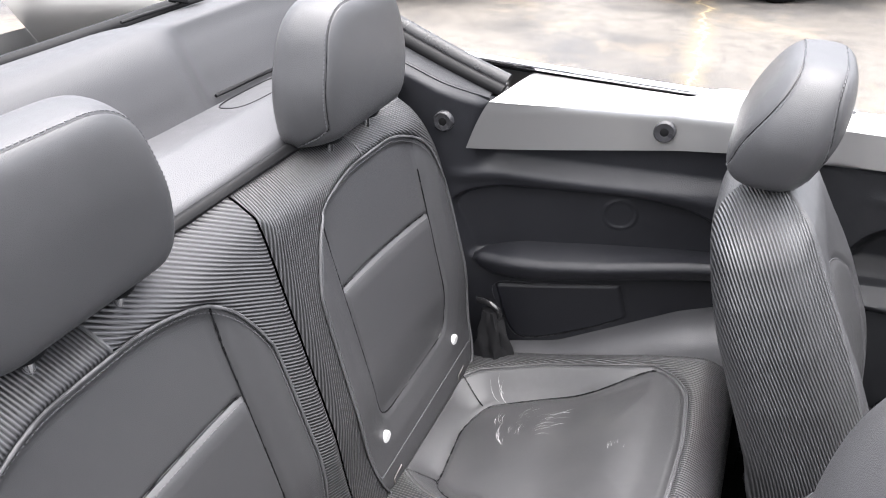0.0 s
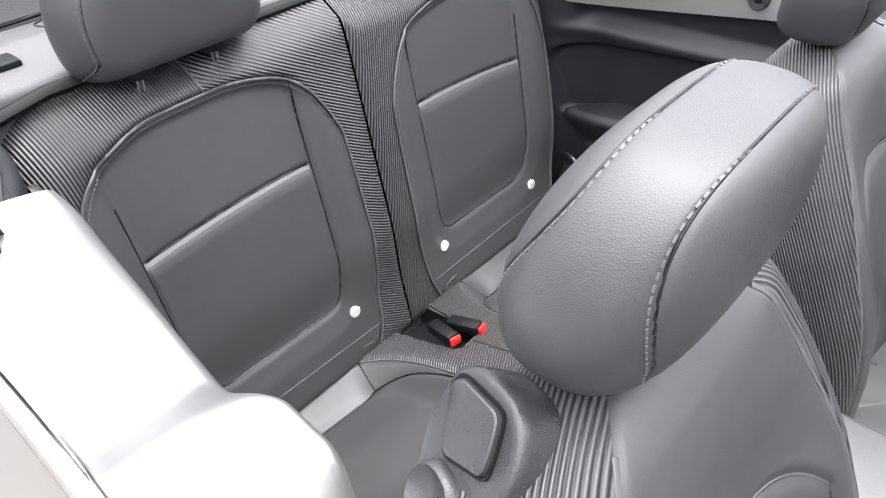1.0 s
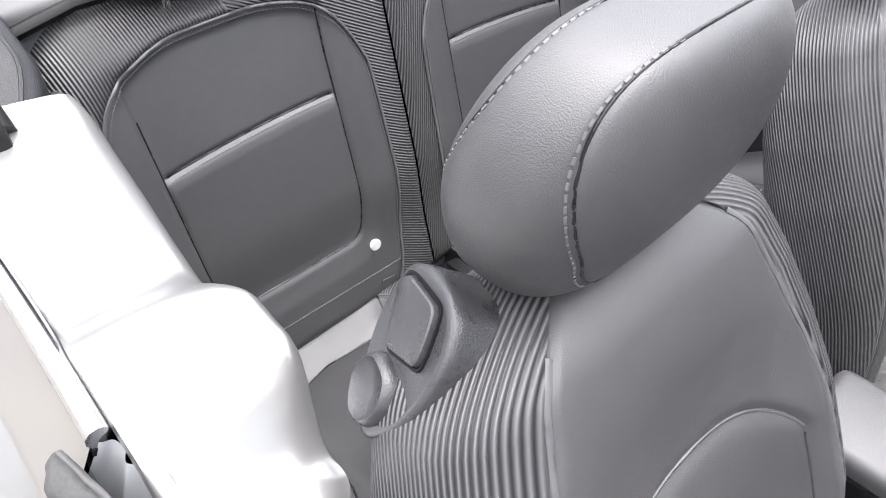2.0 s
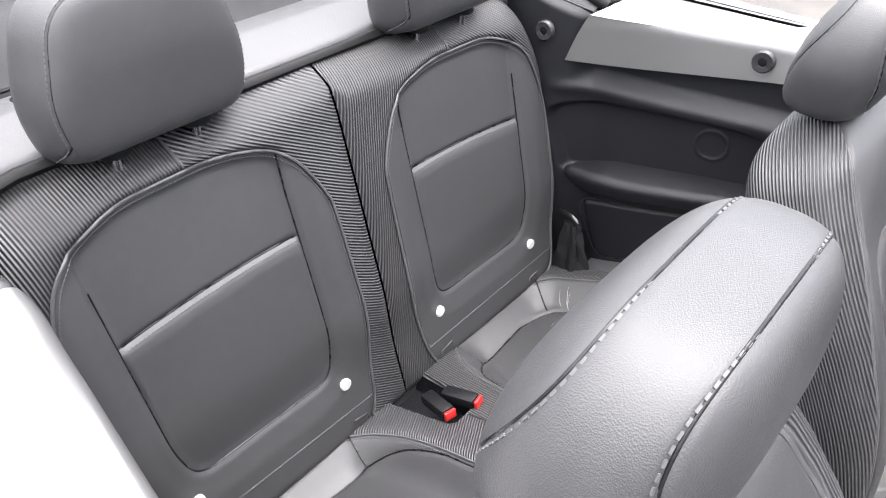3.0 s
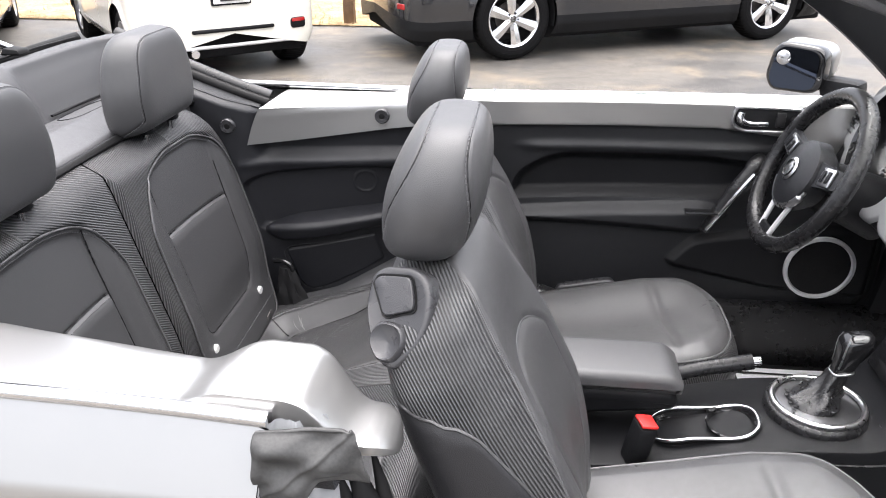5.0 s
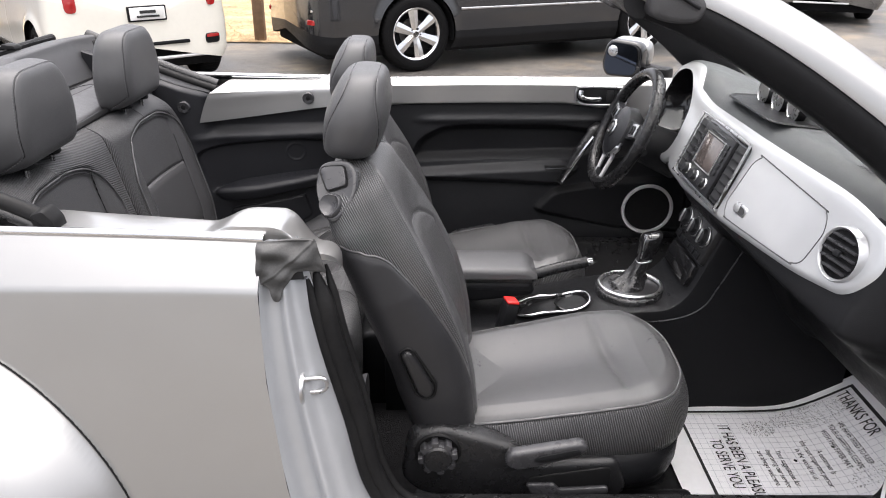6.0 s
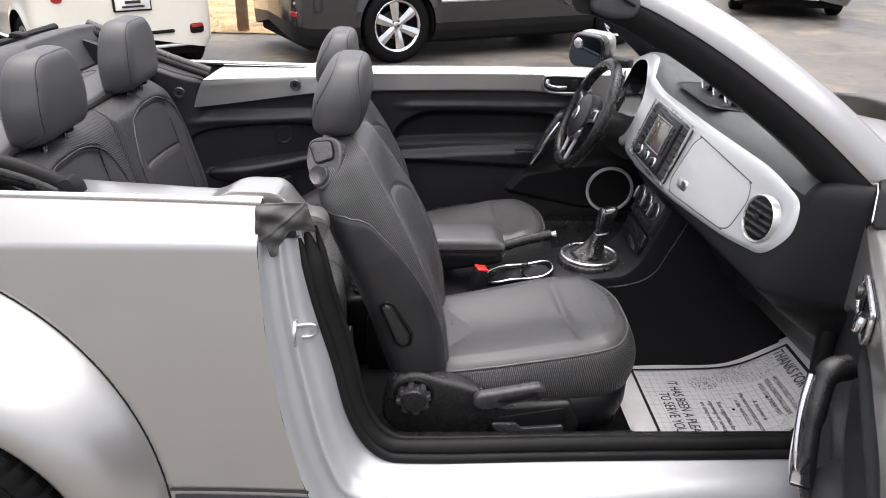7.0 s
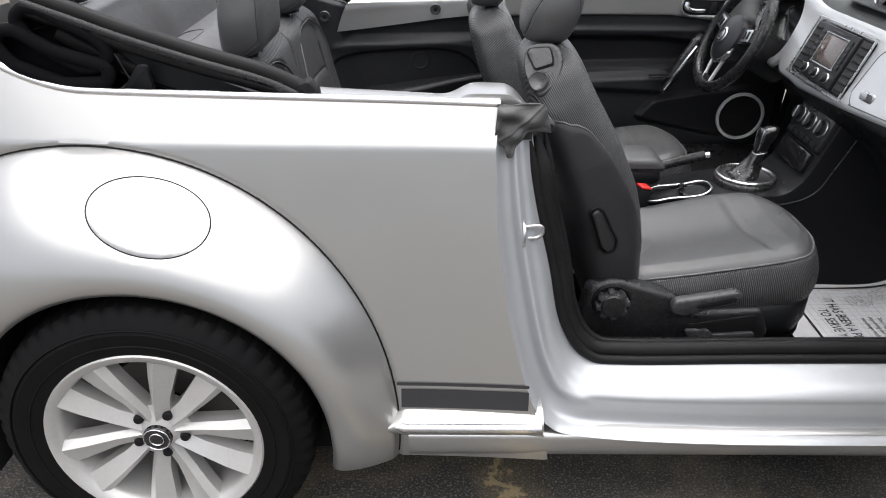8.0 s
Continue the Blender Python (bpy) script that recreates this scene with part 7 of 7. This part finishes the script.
    oval = rounded([(1.452, 0.94), (1.455, 0.985), (1.62, 0.98), (1.628, 0.93), (1.60, 0.922), (1.48, 0.924)], [0.02, 0.028, 0.028, 0.02, 0.02, 0.02])
    tube("release_bezel", L([(x, side * (i0 - 0.004), z) for x, z in closed_line(oval[::2], 3)]), 0.0045, DULLCHROME, d, "satin release bezel", closed=True, n=8)
    prism("release_cup", [(x - HX, z) for x, z in oval], "y", side * (i0 + 0.006) - HY, side * (i0 - 0.003) - HY, PLASTIC, d, "black release surround", bevel=0.002)
    tube("release_lever", L(bend([(1.47, side * (i0 - 0.012), 0.972), (1.468, side * (i0 - 0.016), 0.955), (1.49, side * (i0 - 0.016), 0.946), (1.52, side * (i0 - 0.012), 0.944), (1.535, side * (i0 - 0.006), 0.944)], 5)), [0.009] * 8 + [0.007] * 13, CHROME, d, "chrome release lever", n=10)
    box("lock_button", L((1.555, side * (i0 - 0.008), 0.935)), L((1.578, side * (i0 - 0.002), 0.972)), PLASTIC_LIT, d, bevel=0.003)
    lathe("mirror_knob", [(0.001, -side * 0.012), (0.011, -side * 0.012), (0.013, -side * 0.002)], "y", L((1.60, side * (i0 - 0.002), 0.952)), PLASTIC_LIT, d, n=18)
    box("window_switch", L((1.36, side * 0.615, 0.715)), L((1.45, side * 0.585, 0.722)), GLOSS, d, "window switch plate", bevel=0.003)
    tri = rounded([(1.80, 0.992), (1.845, 1.06), (1.92, 1.075), (1.925, 0.992)], 0.012)
    prism("mirror_corner", [(x - HX, z) for x, z in tri], "y", side * 0.655 - HY, side * 0.69 - HY, PLASTIC, d, "black mirror corner with a small speaker", bevel=0.006)
    tube("corner_trim", L([(x, side * 0.654, z) for x, z in closed_line(rounded([(1.812, 1.0), (1.85, 1.052), (1.912, 1.064), (1.916, 1.0)], 0.01)[::2], 3)]), 0.002, CHROME, d, "thin chrome frame", closed=True, n=6)
    c = L((1.735, side * 0.628, 0.56))
    lathe("speaker_ring", [(0.09, 0.004), (0.09, -0.006), (0.082, -0.008), (0.078, -0.001)] if side > 0 else [(0.09, -0.004), (0.09, 0.006), (0.082, 0.008), (0.078, 0.001)], "y", c, SATIN, d, "silver speaker ring", n=48)
    lathe("speaker_mesh", [(0.08, -0.002 * side), (0.001, -0.004 * side)], "y", c, RUBBER, d, "black speaker mesh", n=40)
    return d


door(1, Matrix.Translation((1.90, 0.66, 0)), True)
OPEN = 63.0
door(-1, Matrix.Translation((1.90, -0.66, 0)) @ Matrix.Rotation(radians(OPEN), 4, "Z"), False)

# exterior mirror on the far door
mirror = thing_part("door_mirror", car, pose(1.665, 0.86, 1.043, 0, 0, 50))
prism("mirror_shell", rounded([(-0.075, -0.06), (-0.075, 0.06), (0.06, 0.065), (0.075, -0.03), (0.055, -0.065)], 0.04), "x", -0.05, 0.005, GLOSS, mirror, "rounded black mirror shell", bevel=0.012, seg=3)
prism("mirror_cap", rounded([(-0.078, -0.035), (-0.078, 0.063), (0.063, 0.068), (0.078, -0.02), (0.06, -0.04)], 0.04), "x", -0.008, 0.062, SILVER, mirror, "silver mirror cap", bevel=0.025, seg=3)
prism("darkened_mirror_glass", rounded([(-0.062, -0.05), (-0.062, 0.05), (0.048, 0.055), (0.06, -0.03), (0.045, -0.055)], 0.03), "x", -0.054, -0.0515, MIRROR, mirror, "mirror glass", bevel=0)
lathe("blind_spot_mirror", [(0.001, -0.006), (0.014, -0.005), (0.019, 0.0)], "x", (-0.054, 0.030, 0.025), DULLCHROME, mirror, "round blind-spot mirror", n=28)
box("mirror_foot", (-0.02, -0.16, -0.07), (0.05, -0.06, -0.02), PLASTIC, mirror, bevel=0.015)

# paper floor mat
pm = thing("paper_floor_mat", (0, 0, 0), "white printed paper mat on the passenger floor", "paper mat")
MAT_Z = 0.262


def mat_z(x):
    return MAT_Z + 0.5 * (np.sqrt((np.asarray(x) - 1.97) ** 2 + 0.004) + np.asarray(x) - 1.97) * 0.62


def mat_f(x, y):
    return x, y, mat_z(x) + 0.002 * np.sin(x * 21 + y * 7) * np.sin(y * 17)


surf(mat_f, (1.58, 2.14, 60), (-0.56, -0.105, 40), [("paper_sheet", None, PAPER, "white paper sheet", 0)], pm)


def print_line(name, a, b, w, ink, lift=0.003):
    """A printed line on the paper from a to b."""
    a, b = np.array(a, float), np.array(b, float)
    n = np.array([-(b - a)[1], (b - a)[0]]) / np.linalg.norm(b - a) * w / 2
    t = np.linspace(0, 1, 24)[:, None]
    rows = [np.column_stack([p, mat_z(p[:, 0]) + lift]) for p in (a + (b - a) * t + n, a + (b - a) * t - n)]
    return loft(name, rows, ink, pm, caps=False, closed=False)


for k in range(24):
    x = 1.675 + 0.02 * k
    if x < 2.10:
        print_line("grid_line", (x, -0.15), (x, -0.515), 0.0009, GRID_INK, 0.0024)
for k in range(19):
    print_line("grid_line", (1.66, -0.15 - 0.02 * k), (2.105, -0.15 - 0.02 * k), 0.0009, GRID_INK, 0.0024)
for a, b in (((1.655, -0.14), (2.11, -0.14)), ((1.655, -0.525), (2.11, -0.525)), ((1.655, -0.136), (1.655, -0.529)), ((2.11, -0.136), (2.11, -0.529))):
    print_line("border_line", a, b, 0.008, INK)


def mat_text(body, x, y, size, squeeze=0.62):
    s = 0.31 * (1 + (x - 1.97) / math.sqrt((x - 1.97) ** 2 + 0.004))
    up = Vector((1, 0, s)).normalized()
    right = Vector((0, -1, 0))
    m = Matrix((right * squeeze, up, right.cross(up))).transposed().to_4x4()
    text("print", body, size, INK, pm, Matrix.Translation((x, y, float(mat_z(x)) + 0.0035)) @ m, depth=0.0001)


mat_text("IT HAS BEEN A PLEASURE", 1.755, -0.345, 0.042)
mat_text("TO SERVE YOU", 1.715, -0.345, 0.042)
for k, row in enumerate(("Your suggestions for", "improving our service", "are always welcome.")):
    mat_text(row, 1.858 - 0.023 * k, -0.365, 0.02, 0.75)
for k, row in enumerate(("A customer is", "the most important person", "in the world to us.")):
    mat_text(row, 1.955 - 0.023 * k, -0.355, 0.02, 0.75)
for k, row in enumerate(("WE HAVE TRIED TO KEEP", "YOUR CARPETING CLEAN", "WITH THIS PAPER MAT")):
    mat_text(row, 2.035 - 0.021 * k, -0.32, 0.02, 0.68)
mat_text("THANKS FOR", 2.08, -0.235, 0.046)
for x, y in ((1.888, -0.34), (1.99, -0.312)):
    lathe("print_dot", [(0.0045, 0.0), (0.0045, 0.0003), (0.0001, 0.0004)], "z", (x, y, float(mat_z(x)) + 0.003), INK, pm, n=14)
rng = random.Random(4)
vs, fs = [], []
for cx, cy, rx, ry, count in ((1.846, -0.214, 0.042, 0.032, 230), (1.985, -0.19, 0.10, 0.042, 620), (2.03, -0.43, 0.06, 0.035, 200)):
    for _ in range(count):
        r, a = math.sqrt(rng.random()), rng.random() * 6.283
        x, y, h = cx + rx * r * math.cos(a), cy + ry * r * math.sin(a), rng.uniform(0.0005, 0.0013)
        z = float(mat_z(x)) + 0.003
        k = len(vs)
        vs += [(x - h, y - h, z), (x + h, y - h * 0.6, z), (x + h * 0.7, y + h, z), (x - h, y + h * 0.8, z)]
        fs.append((k, k + 1, k + 2, k + 3))
tagged(obj("footprint_stipple", vs, fs, INK, pm, "printed stippled shoe prints", sharp=0), kind="stuff")

# plain paper mat on the driver's floor
dm = thing("paper_floor_mat", (0, 0, 0), "white paper mat with a dark border on the driver's floor", "paper mat")
surf(mat_f, (1.50, 2.12, 50), (0.14, 0.58, 30), [("paper_sheet", None, PAPER, "white paper sheet", 0)], dm)
for a, b in (((1.545, 0.17), (2.09, 0.17)), ((1.545, 0.55), (2.09, 0.55)), ((1.545, 0.17), (1.545, 0.55)), ((2.09, 0.17), (2.09, 0.55))):
    p, q = np.array(a), np.array(b)
    n = np.array([-(q - p)[1], (q - p)[0]]) / np.linalg.norm(q - p) * 0.004
    t = np.linspace(0, 1, 24)[:, None]
    loft("border_line", [np.column_stack([r, mat_z(r[:, 0]) + 0.003]) for r in (p + (q - p) * t + n, p + (q - p) * t - n)], INK, dm, caps=False, closed=False)


# ---- other cars on the lot ----
TAILRED = mat("tail_light_red", (0.35, 0.012, 0.012), 0.15, var=0.1, coat=0.8)
DARKGLASS = mat("dark_car_glass", (0.01, 0.012, 0.013), 0.05, var=0.05, coat=0.5)


def parked(name, at, label, paint, L, W, wb, front_over, belt, wheel_r, roof, group="parked cars", cladding=None, end_r=0.34):
    """A parked car heading along +x from its rear axle at the origin; roof: rows of (x, z) of its whole top line."""
    c = thing(name, at, label, "car", group)
    rear, nose = -(L - wb - front_over), wb + front_over
    r = bend(roof, 8)

    def ends(x):
        a = np.clip((end_r - (x - rear)) / end_r, 0, 1)
        b = np.clip((0.6 - (nose - x)) / 0.6, 0, 1)
        return np.maximum(1 - a**4, 0) ** 0.25 * np.maximum(1 - b**3.2, 0) ** (1 / 3.2)

    def section(u, x):
        """u runs from -1 (one sill) over the roof to 1 (the other sill)."""
        top = np.interp(x, r[:, 0], r[:, 1])
        bt = np.minimum(belt, top - 0.02)
        s = np.abs(u)
        w = W / 2
        k = np.array([0.0, 0.22, 0.36, 0.44, 0.56, 0.80, 0.93, 1.0])
        ys = [0 * x, 0.62 * w + 0 * x, w - 0.05 - 0.30 * (top - bt), w - 0.055 - 0.05 * (top - bt), w - 0.02 + 0 * x, w + 0 * x, w - 0.01 + 0 * x, w - 0.06 + 0 * x]
        zs = [top + 0.01, top - 0.005, top - 0.10 * (top - bt) - 0.01, bt + 0.01, bt - 0.06, 0.55 + 0 * x, 0.32 + 0 * x, 0.22 + 0 * x]
        y, z = 0 * s, 0 * s
        for q in range(len(k) - 1):
            m = (s >= k[q]) & (s <= k[q + 1])
            t = (s - k[q]) / (k[q + 1] - k[q])
            y, z = np.where(m, ys[q] * (1 - t) + ys[q + 1] * t, y), np.where(m, zs[q] * (1 - t) + zs[q + 1] * t, z)
        return y, z, top, bt

    def f(u, x):
        y, z, top, bt = section(u, x)
        e = ends(x)
        zc = 0.55
        z = np.where(z > zc, zc + (z - zc) * (0.25 + 0.75 * e), zc + (z - zc) * (0.5 + 0.5 * e))
        lip = np.minimum(np.hypot(x, z - wheel_r), np.hypot(x - wb, z - wheel_r)) - wheel_r * 1.13
        y = y * e + np.where(z < 0.8, 0.018 * np.exp(-((lip / 0.05) ** 2)), 0) * e
        y = y - 0.006 * np.exp(-(((x - wb * 0.42) / 0.006) ** 2)) * (z > 0.3)
        return x, np.sign(u) * y, z

    def arch(u, x):
        _, y, z = f(u, x)
        side = np.abs(u) > 0.5
        return np.where(side, np.minimum(np.hypot(x, z - wheel_r), np.hypot(x - wb, z - wheel_r)) - wheel_r * 1.13, 1.0)

    def window(u, x):
        y, z, top, bt = section(u, x)
        s = np.abs(u)
        d = np.maximum(np.maximum(0.375 - s, s - 0.435) * 2, 0.16 - (top - bt))
        posts = np.minimum(np.abs(x - wb * 0.42), np.abs(x - wb * 0.02)) - 0.04
        return np.maximum(d, -posts)

    def screen_(u, x):
        slope = np.abs(np.interp(x + 0.05, r[:, 0], r[:, 1]) - np.interp(x - 0.05, r[:, 0], r[:, 1])) / 0.1
        top = np.interp(x, r[:, 0], r[:, 1])
        return np.maximum(np.maximum(np.maximum(0.33 - slope, belt + 0.05 - top), np.abs(u) - 0.27), 0.97 - ends(x))

    surf(f, (-1, 1, 150), (rear, nose, 220), [
        ("arch", arch, None, "", 0),
        ("side_window", window, DARKGLASS, "dark side windows", 0),
        ("end_window", screen_, DARKGLASS, "dark front and rear windows", 0),
        ("lower_cladding", lambda u, x: (0.885 if cladding else 9.0) - np.abs(u), cladding or paint, "", 0),
        ("body_shell", None, paint, "", 0)], c)
    box("underbody", (rear + 0.15, -W / 2 + 0.14, 0.17), (nose - 0.15, W / 2 - 0.14, 0.5), CARPET, c, bevel=0.03)
    for x in (0, wb):
        for s in (-1, 1):
            ang = np.linspace(-0.2, math.pi + 0.2, 24)
            loft("arch_liner", [np.stack([x + 1.12 * wheel_r * np.cos(ang), np.full(24, s * yy), wheel_r + 1.12 * wheel_r * np.sin(ang)], -1) for yy in (W / 2 - 0.02, W / 2 - 0.3)], CARPET, c, caps=False, closed=False)

    def tail(y, z):
        """The tail's x at a height and a distance from the middle."""
        xs = np.linspace(rear + 0.001, rear + end_r, 60)
        hw = np.array([np.interp(-z, -np.array(f(np.linspace(0.3, 0.93, 60), np.full(60, x))[2]), np.array(f(np.linspace(0.3, 0.93, 60), np.full(60, x))[1])) for x in xs])
        return float(xs[np.argmax(hw >= abs(y))])
    return c, tail


def lot_wheels(c, wb, W, r, rim, rim_mat, spokes=5, split=False):
    for x in (0, wb):
        for s in (-1, 1):
            wheel("wheel", pose(x, s * (W / 2 - 0.13), r, 0, 0, 0 if s < 0 else 180), c, r, rim, 0.225, spokes, TYRE, rim_mat, split)


WHITEPAINT = mat("cream_white_paint", (0.75, 0.73, 0.66), 0.25, var=0.02, scale=2, coat=1.0, rvar=0.02)
BLACKPAINT = mat("black_metallic_paint", (0.012, 0.012, 0.014), 0.2, var=0.1, coat=1.0, rvar=0.03)
BLUEPAINT = mat("dark_blue_paint", (0.008, 0.02, 0.09), 0.22, var=0.08, coat=1.0, rvar=0.03)
GREYPAINT = mat("grey_metallic_paint", (0.13, 0.125, 0.12), 0.28, metal=0.5, var=0.05, coat=1.0, rvar=0.03)


def place_by(rear_wheel, front_wheel, side, W):
    """A pose whose rear axle lies by a wheel's place on the ground, seen on that side of the car."""
    d = np.subtract(front_wheel, rear_wheel)
    yaw = math.atan2(d[1], d[0])
    n = np.array([-math.sin(yaw), math.cos(yaw)])
    o = np.array(rear_wheel) - side * n * (W / 2 - 0.1)
    return pose(o[0], o[1], 0, 0, 0, math.degrees(yaw))


# small cream hatchback, seen from behind
yaw = 121.0
hatch, tail = parked("small_hatchback", pose(-1.955, 5.43, 0, 0, 0, 130), "small cream white hatchback parked with its tail to the lot", WHITEPAINT, 3.6, 1.63, 2.3, 0.72, 0.90, 0.295,
    [(-0.6, 0.80), (-0.52, 1.05), (-0.40, 1.32), (-0.15, 1.46), (0.6, 1.5), (1.3, 1.40), (1.9, 1.0), (2.4, 0.92), (2.9, 0.78), (3.03, 0.6)])
lot_wheels(hatch, 2.3, 1.63, 0.295, 0.19, SILVER)


def tail_patch(name, c, tail, y0, y1, z0, z1, material, label="", r=0.02, lift=0.012, depth=0.02):
    """A lamp, plate or grille that follows the tail."""
    pts = rounded([(y0, z0), (y1, z0), (y1, z1), (y0, z1)], r, 4)
    front = [(tail(y, z) - lift, y, z) for y, z in pts]
    m = np.mean(front, 0)
    inner = [(m + (np.array(p) - m) * 0.9 - [0.004, 0, 0]) for p in front]
    return loft(name, [[(x + depth, y, z) for x, y, z in front], front, inner], material, c, label)


for s in (-1, 1):
    tail_patch("tail_lamp", hatch, tail, s * 0.57, s * 0.66, 0.72, 0.92, TAILRED, "upright red tail lamp", 0.04)
    tail_patch("fog_lamp_pocket", hatch, tail, s * 0.52, s * 0.67, 0.38, 0.47, PLASTIC, "grey fog lamp pocket", 0.03)
    tail_patch("reflector", hatch, tail, s * 0.53, s * 0.665, 0.435, 0.465, TAILRED, "red reflector", 0.012, 0.02)
tail_patch("bumper_slot", hatch, tail, -0.36, 0.36, 0.405, 0.435, PLASTIC, "grey bumper slot", 0.012)
tube("bumper_lip", [(tail(y, 0.40) + 0.02, y, 0.285 + 0.02 * (abs(y) > 0.55)) for y in np.linspace(-0.62, 0.62, 24)], 0.016, SATIN, hatch, "grey lower bumper lip", n=8)
tail_patch("plate_surround", hatch, tail, -0.17, 0.17, 0.62, 0.75, PLASTIC, "dark plate surround", 0.01, 0.014)
tail_patch("plate", hatch, tail, -0.155, 0.155, 0.635, 0.74, WHITE, "white plate with plain dark bars", 0.006, 0.024)
tail_patch("plate_bar", hatch, tail, -0.10, 0.10, 0.655, 0.672, INK, "", 0.003, 0.034)
tail_patch("plate_bar", hatch, tail, -0.07, 0.07, 0.69, 0.715, INK, "", 0.003, 0.034)
tube("exhaust_tip", [(tail(0.45, 0.28) - 0.03, 0.36, 0.245), (tail(0.45, 0.28) + 0.15, 0.36, 0.245)], 0.035, CHROME, hatch, "chrome exhaust tip", n=18)
# large black utility
suv, tail_s = parked("large_suv", place_by((0.742, 6.05), (3.6, 7.48), -1, 1.98), "large black sport utility car with bright wheels", BLACKPAINT, 5.1, 1.98, 3.02, 0.98, 1.10, 0.385,
    [(-1.1, 1.0), (-1.05, 1.3), (-0.9, 1.62), (-0.6, 1.76), (0.8, 1.8), (1.8, 1.70), (2.6, 1.22), (3.1, 1.14), (3.8, 1.02), (4.0, 0.8)], cladding=PLASTIC, end_r=0.45)
lot_wheels(suv, 3.02, 1.98, 0.385, 0.265, CHROME, 6)
for s in (-1, 1):
    tail_patch("reflector", suv, tail_s, s * 0.70, s * 0.82, 0.50, 0.55, TAILRED, "red reflector", 0.01)
    tube("side_moulding", [(x, s * 0.995, 0.62) for x in np.linspace(0.5, 2.5, 12)], 0.012, DULLCHROME, suv, "thin bright side moulding", n=6)
tail_patch("bumper_strip", suv, tail_s, -0.8, 0.8, 0.62, 0.645, DULLCHROME, "bright bumper strip", 0.01)
# dark blue car
blue, tail_b = parked("blue_car", pose(-4.75, 4.72, 0, 0, 0, yaw), "dark blue car parked with its tail to the lot", BLUEPAINT, 4.6, 1.8, 2.7, 0.9, 0.93, 0.33,
    [(-1.0, 0.85), (-0.9, 0.98), (-0.45, 1.28), (0.2, 1.44), (1.2, 1.42), (2.0, 1.0), (2.6, 0.94), (3.4, 0.82), (3.6, 0.6)])
lot_wheels(blue, 2.7, 1.8, 0.33, 0.22, SILVER)
for s in (-1, 1):
    tail_patch("tail_lamp", blue, tail_b, s * 0.45, s * 0.75, 0.70, 0.80, TAILRED, "red tail lamp", 0.03)
    for y in (0.50, 0.58):
        tube("exhaust_tip", [(-1.0, s * y, 0.26), (-0.75, s * y, 0.26)], 0.032, CHROME, blue, "chrome exhaust tip", n=18)
# grey saloon
saloon, tail_g = parked("grey_saloon", pose(7.35, 11.2, 0, 0, 0, 70), "grey saloon car parked with its tail to the lot", GREYPAINT, 4.8, 1.83, 2.8, 0.95, 0.95, 0.33,
    [(-1.05, 0.85), (-0.95, 1.0), (-0.35, 1.28), (0.3, 1.44), (1.3, 1.42), (2.1, 1.0), (2.7, 0.94), (3.55, 0.82), (3.75, 0.6)])
lot_wheels(saloon, 2.8, 1.83, 0.33, 0.22, DULLCHROME)
for s in (-1, 1):
    tail_patch("reflector", saloon, tail_g, s * 0.45, s * 0.75, 0.42, 0.46, TAILRED, "red reflector", 0.012)
tail_patch("bumper_strip", saloon, tail_g, -0.4, 0.4, 0.30, 0.325, SATIN, "bright lower bumper strip", 0.01)

# verge with straw, and a timber post
STRAW = mat("dry_straw", (0.36, 0.26, 0.15), 0.9, var=0.55, scale=2.2, bump=1.0, bump_scale=60, spec=0.1)
bm = bmesh.new()
pts = [(-60, 8.6), (-12, 8.3), (-3, 7.85), (0.2, 7.75), (2.5, 8.6), (6, 11.5), (5, 16), (-60, 16)]
bm.faces.new([bm.verts.new((x, y, 0.012)) for x, y in pts])
verge = part("straw_verge", bm, STRAW, None, smooth=False)
tagged(verge, "strip of dry straw and dead grass beside the lot", "verge", kind="structure")
post = thing("timber_post", (-1.3, 7.98, 0.01), "weathered square timber post in the straw verge", "post")
WOOD = mat("weathered_timber", (0.16, 0.10, 0.06), 0.8, var=0.3, scale=12, bump=0.6, bump_scale=80)
box("post_shaft", (-0.065, -0.065, 0), (0.065, 0.065, 1.3), WOOD, post, bevel=0.008)

# loose straw blades at the verge's edge
rng = random.Random(8)
vs, fs = [], []
for _ in range(5000):
    x = rng.uniform(-6, 3.5)
    y = float(np.interp(x, [-12, -3, 0.2, 2.5, 6], [8.3, 7.85, 7.75, 8.6, 11.5])) + rng.uniform(-0.06, 1.0) ** 2 * 1.6 - 0.02
    a, ln, h, w = rng.uniform(0, 6.283), rng.uniform(0.05, 0.16), rng.uniform(0.005, 0.06), rng.uniform(0.002, 0.005)
    d, n = np.array([math.cos(a), math.sin(a)]), np.array([-math.sin(a), math.cos(a)])
    k = len(vs)
    vs += [(x - n[0] * w, y - n[1] * w, 0.013), (x + n[0] * w, y + n[1] * w, 0.013), (x + d[0] * ln, y + d[1] * ln, 0.014 + h)]
    fs.append((k, k + 1, k + 2))
tagged(obj("straw_blades", vs, fs, STRAW, None, sharp=0), "loose dry straw blades on the verge", "straw", kind="stuff")
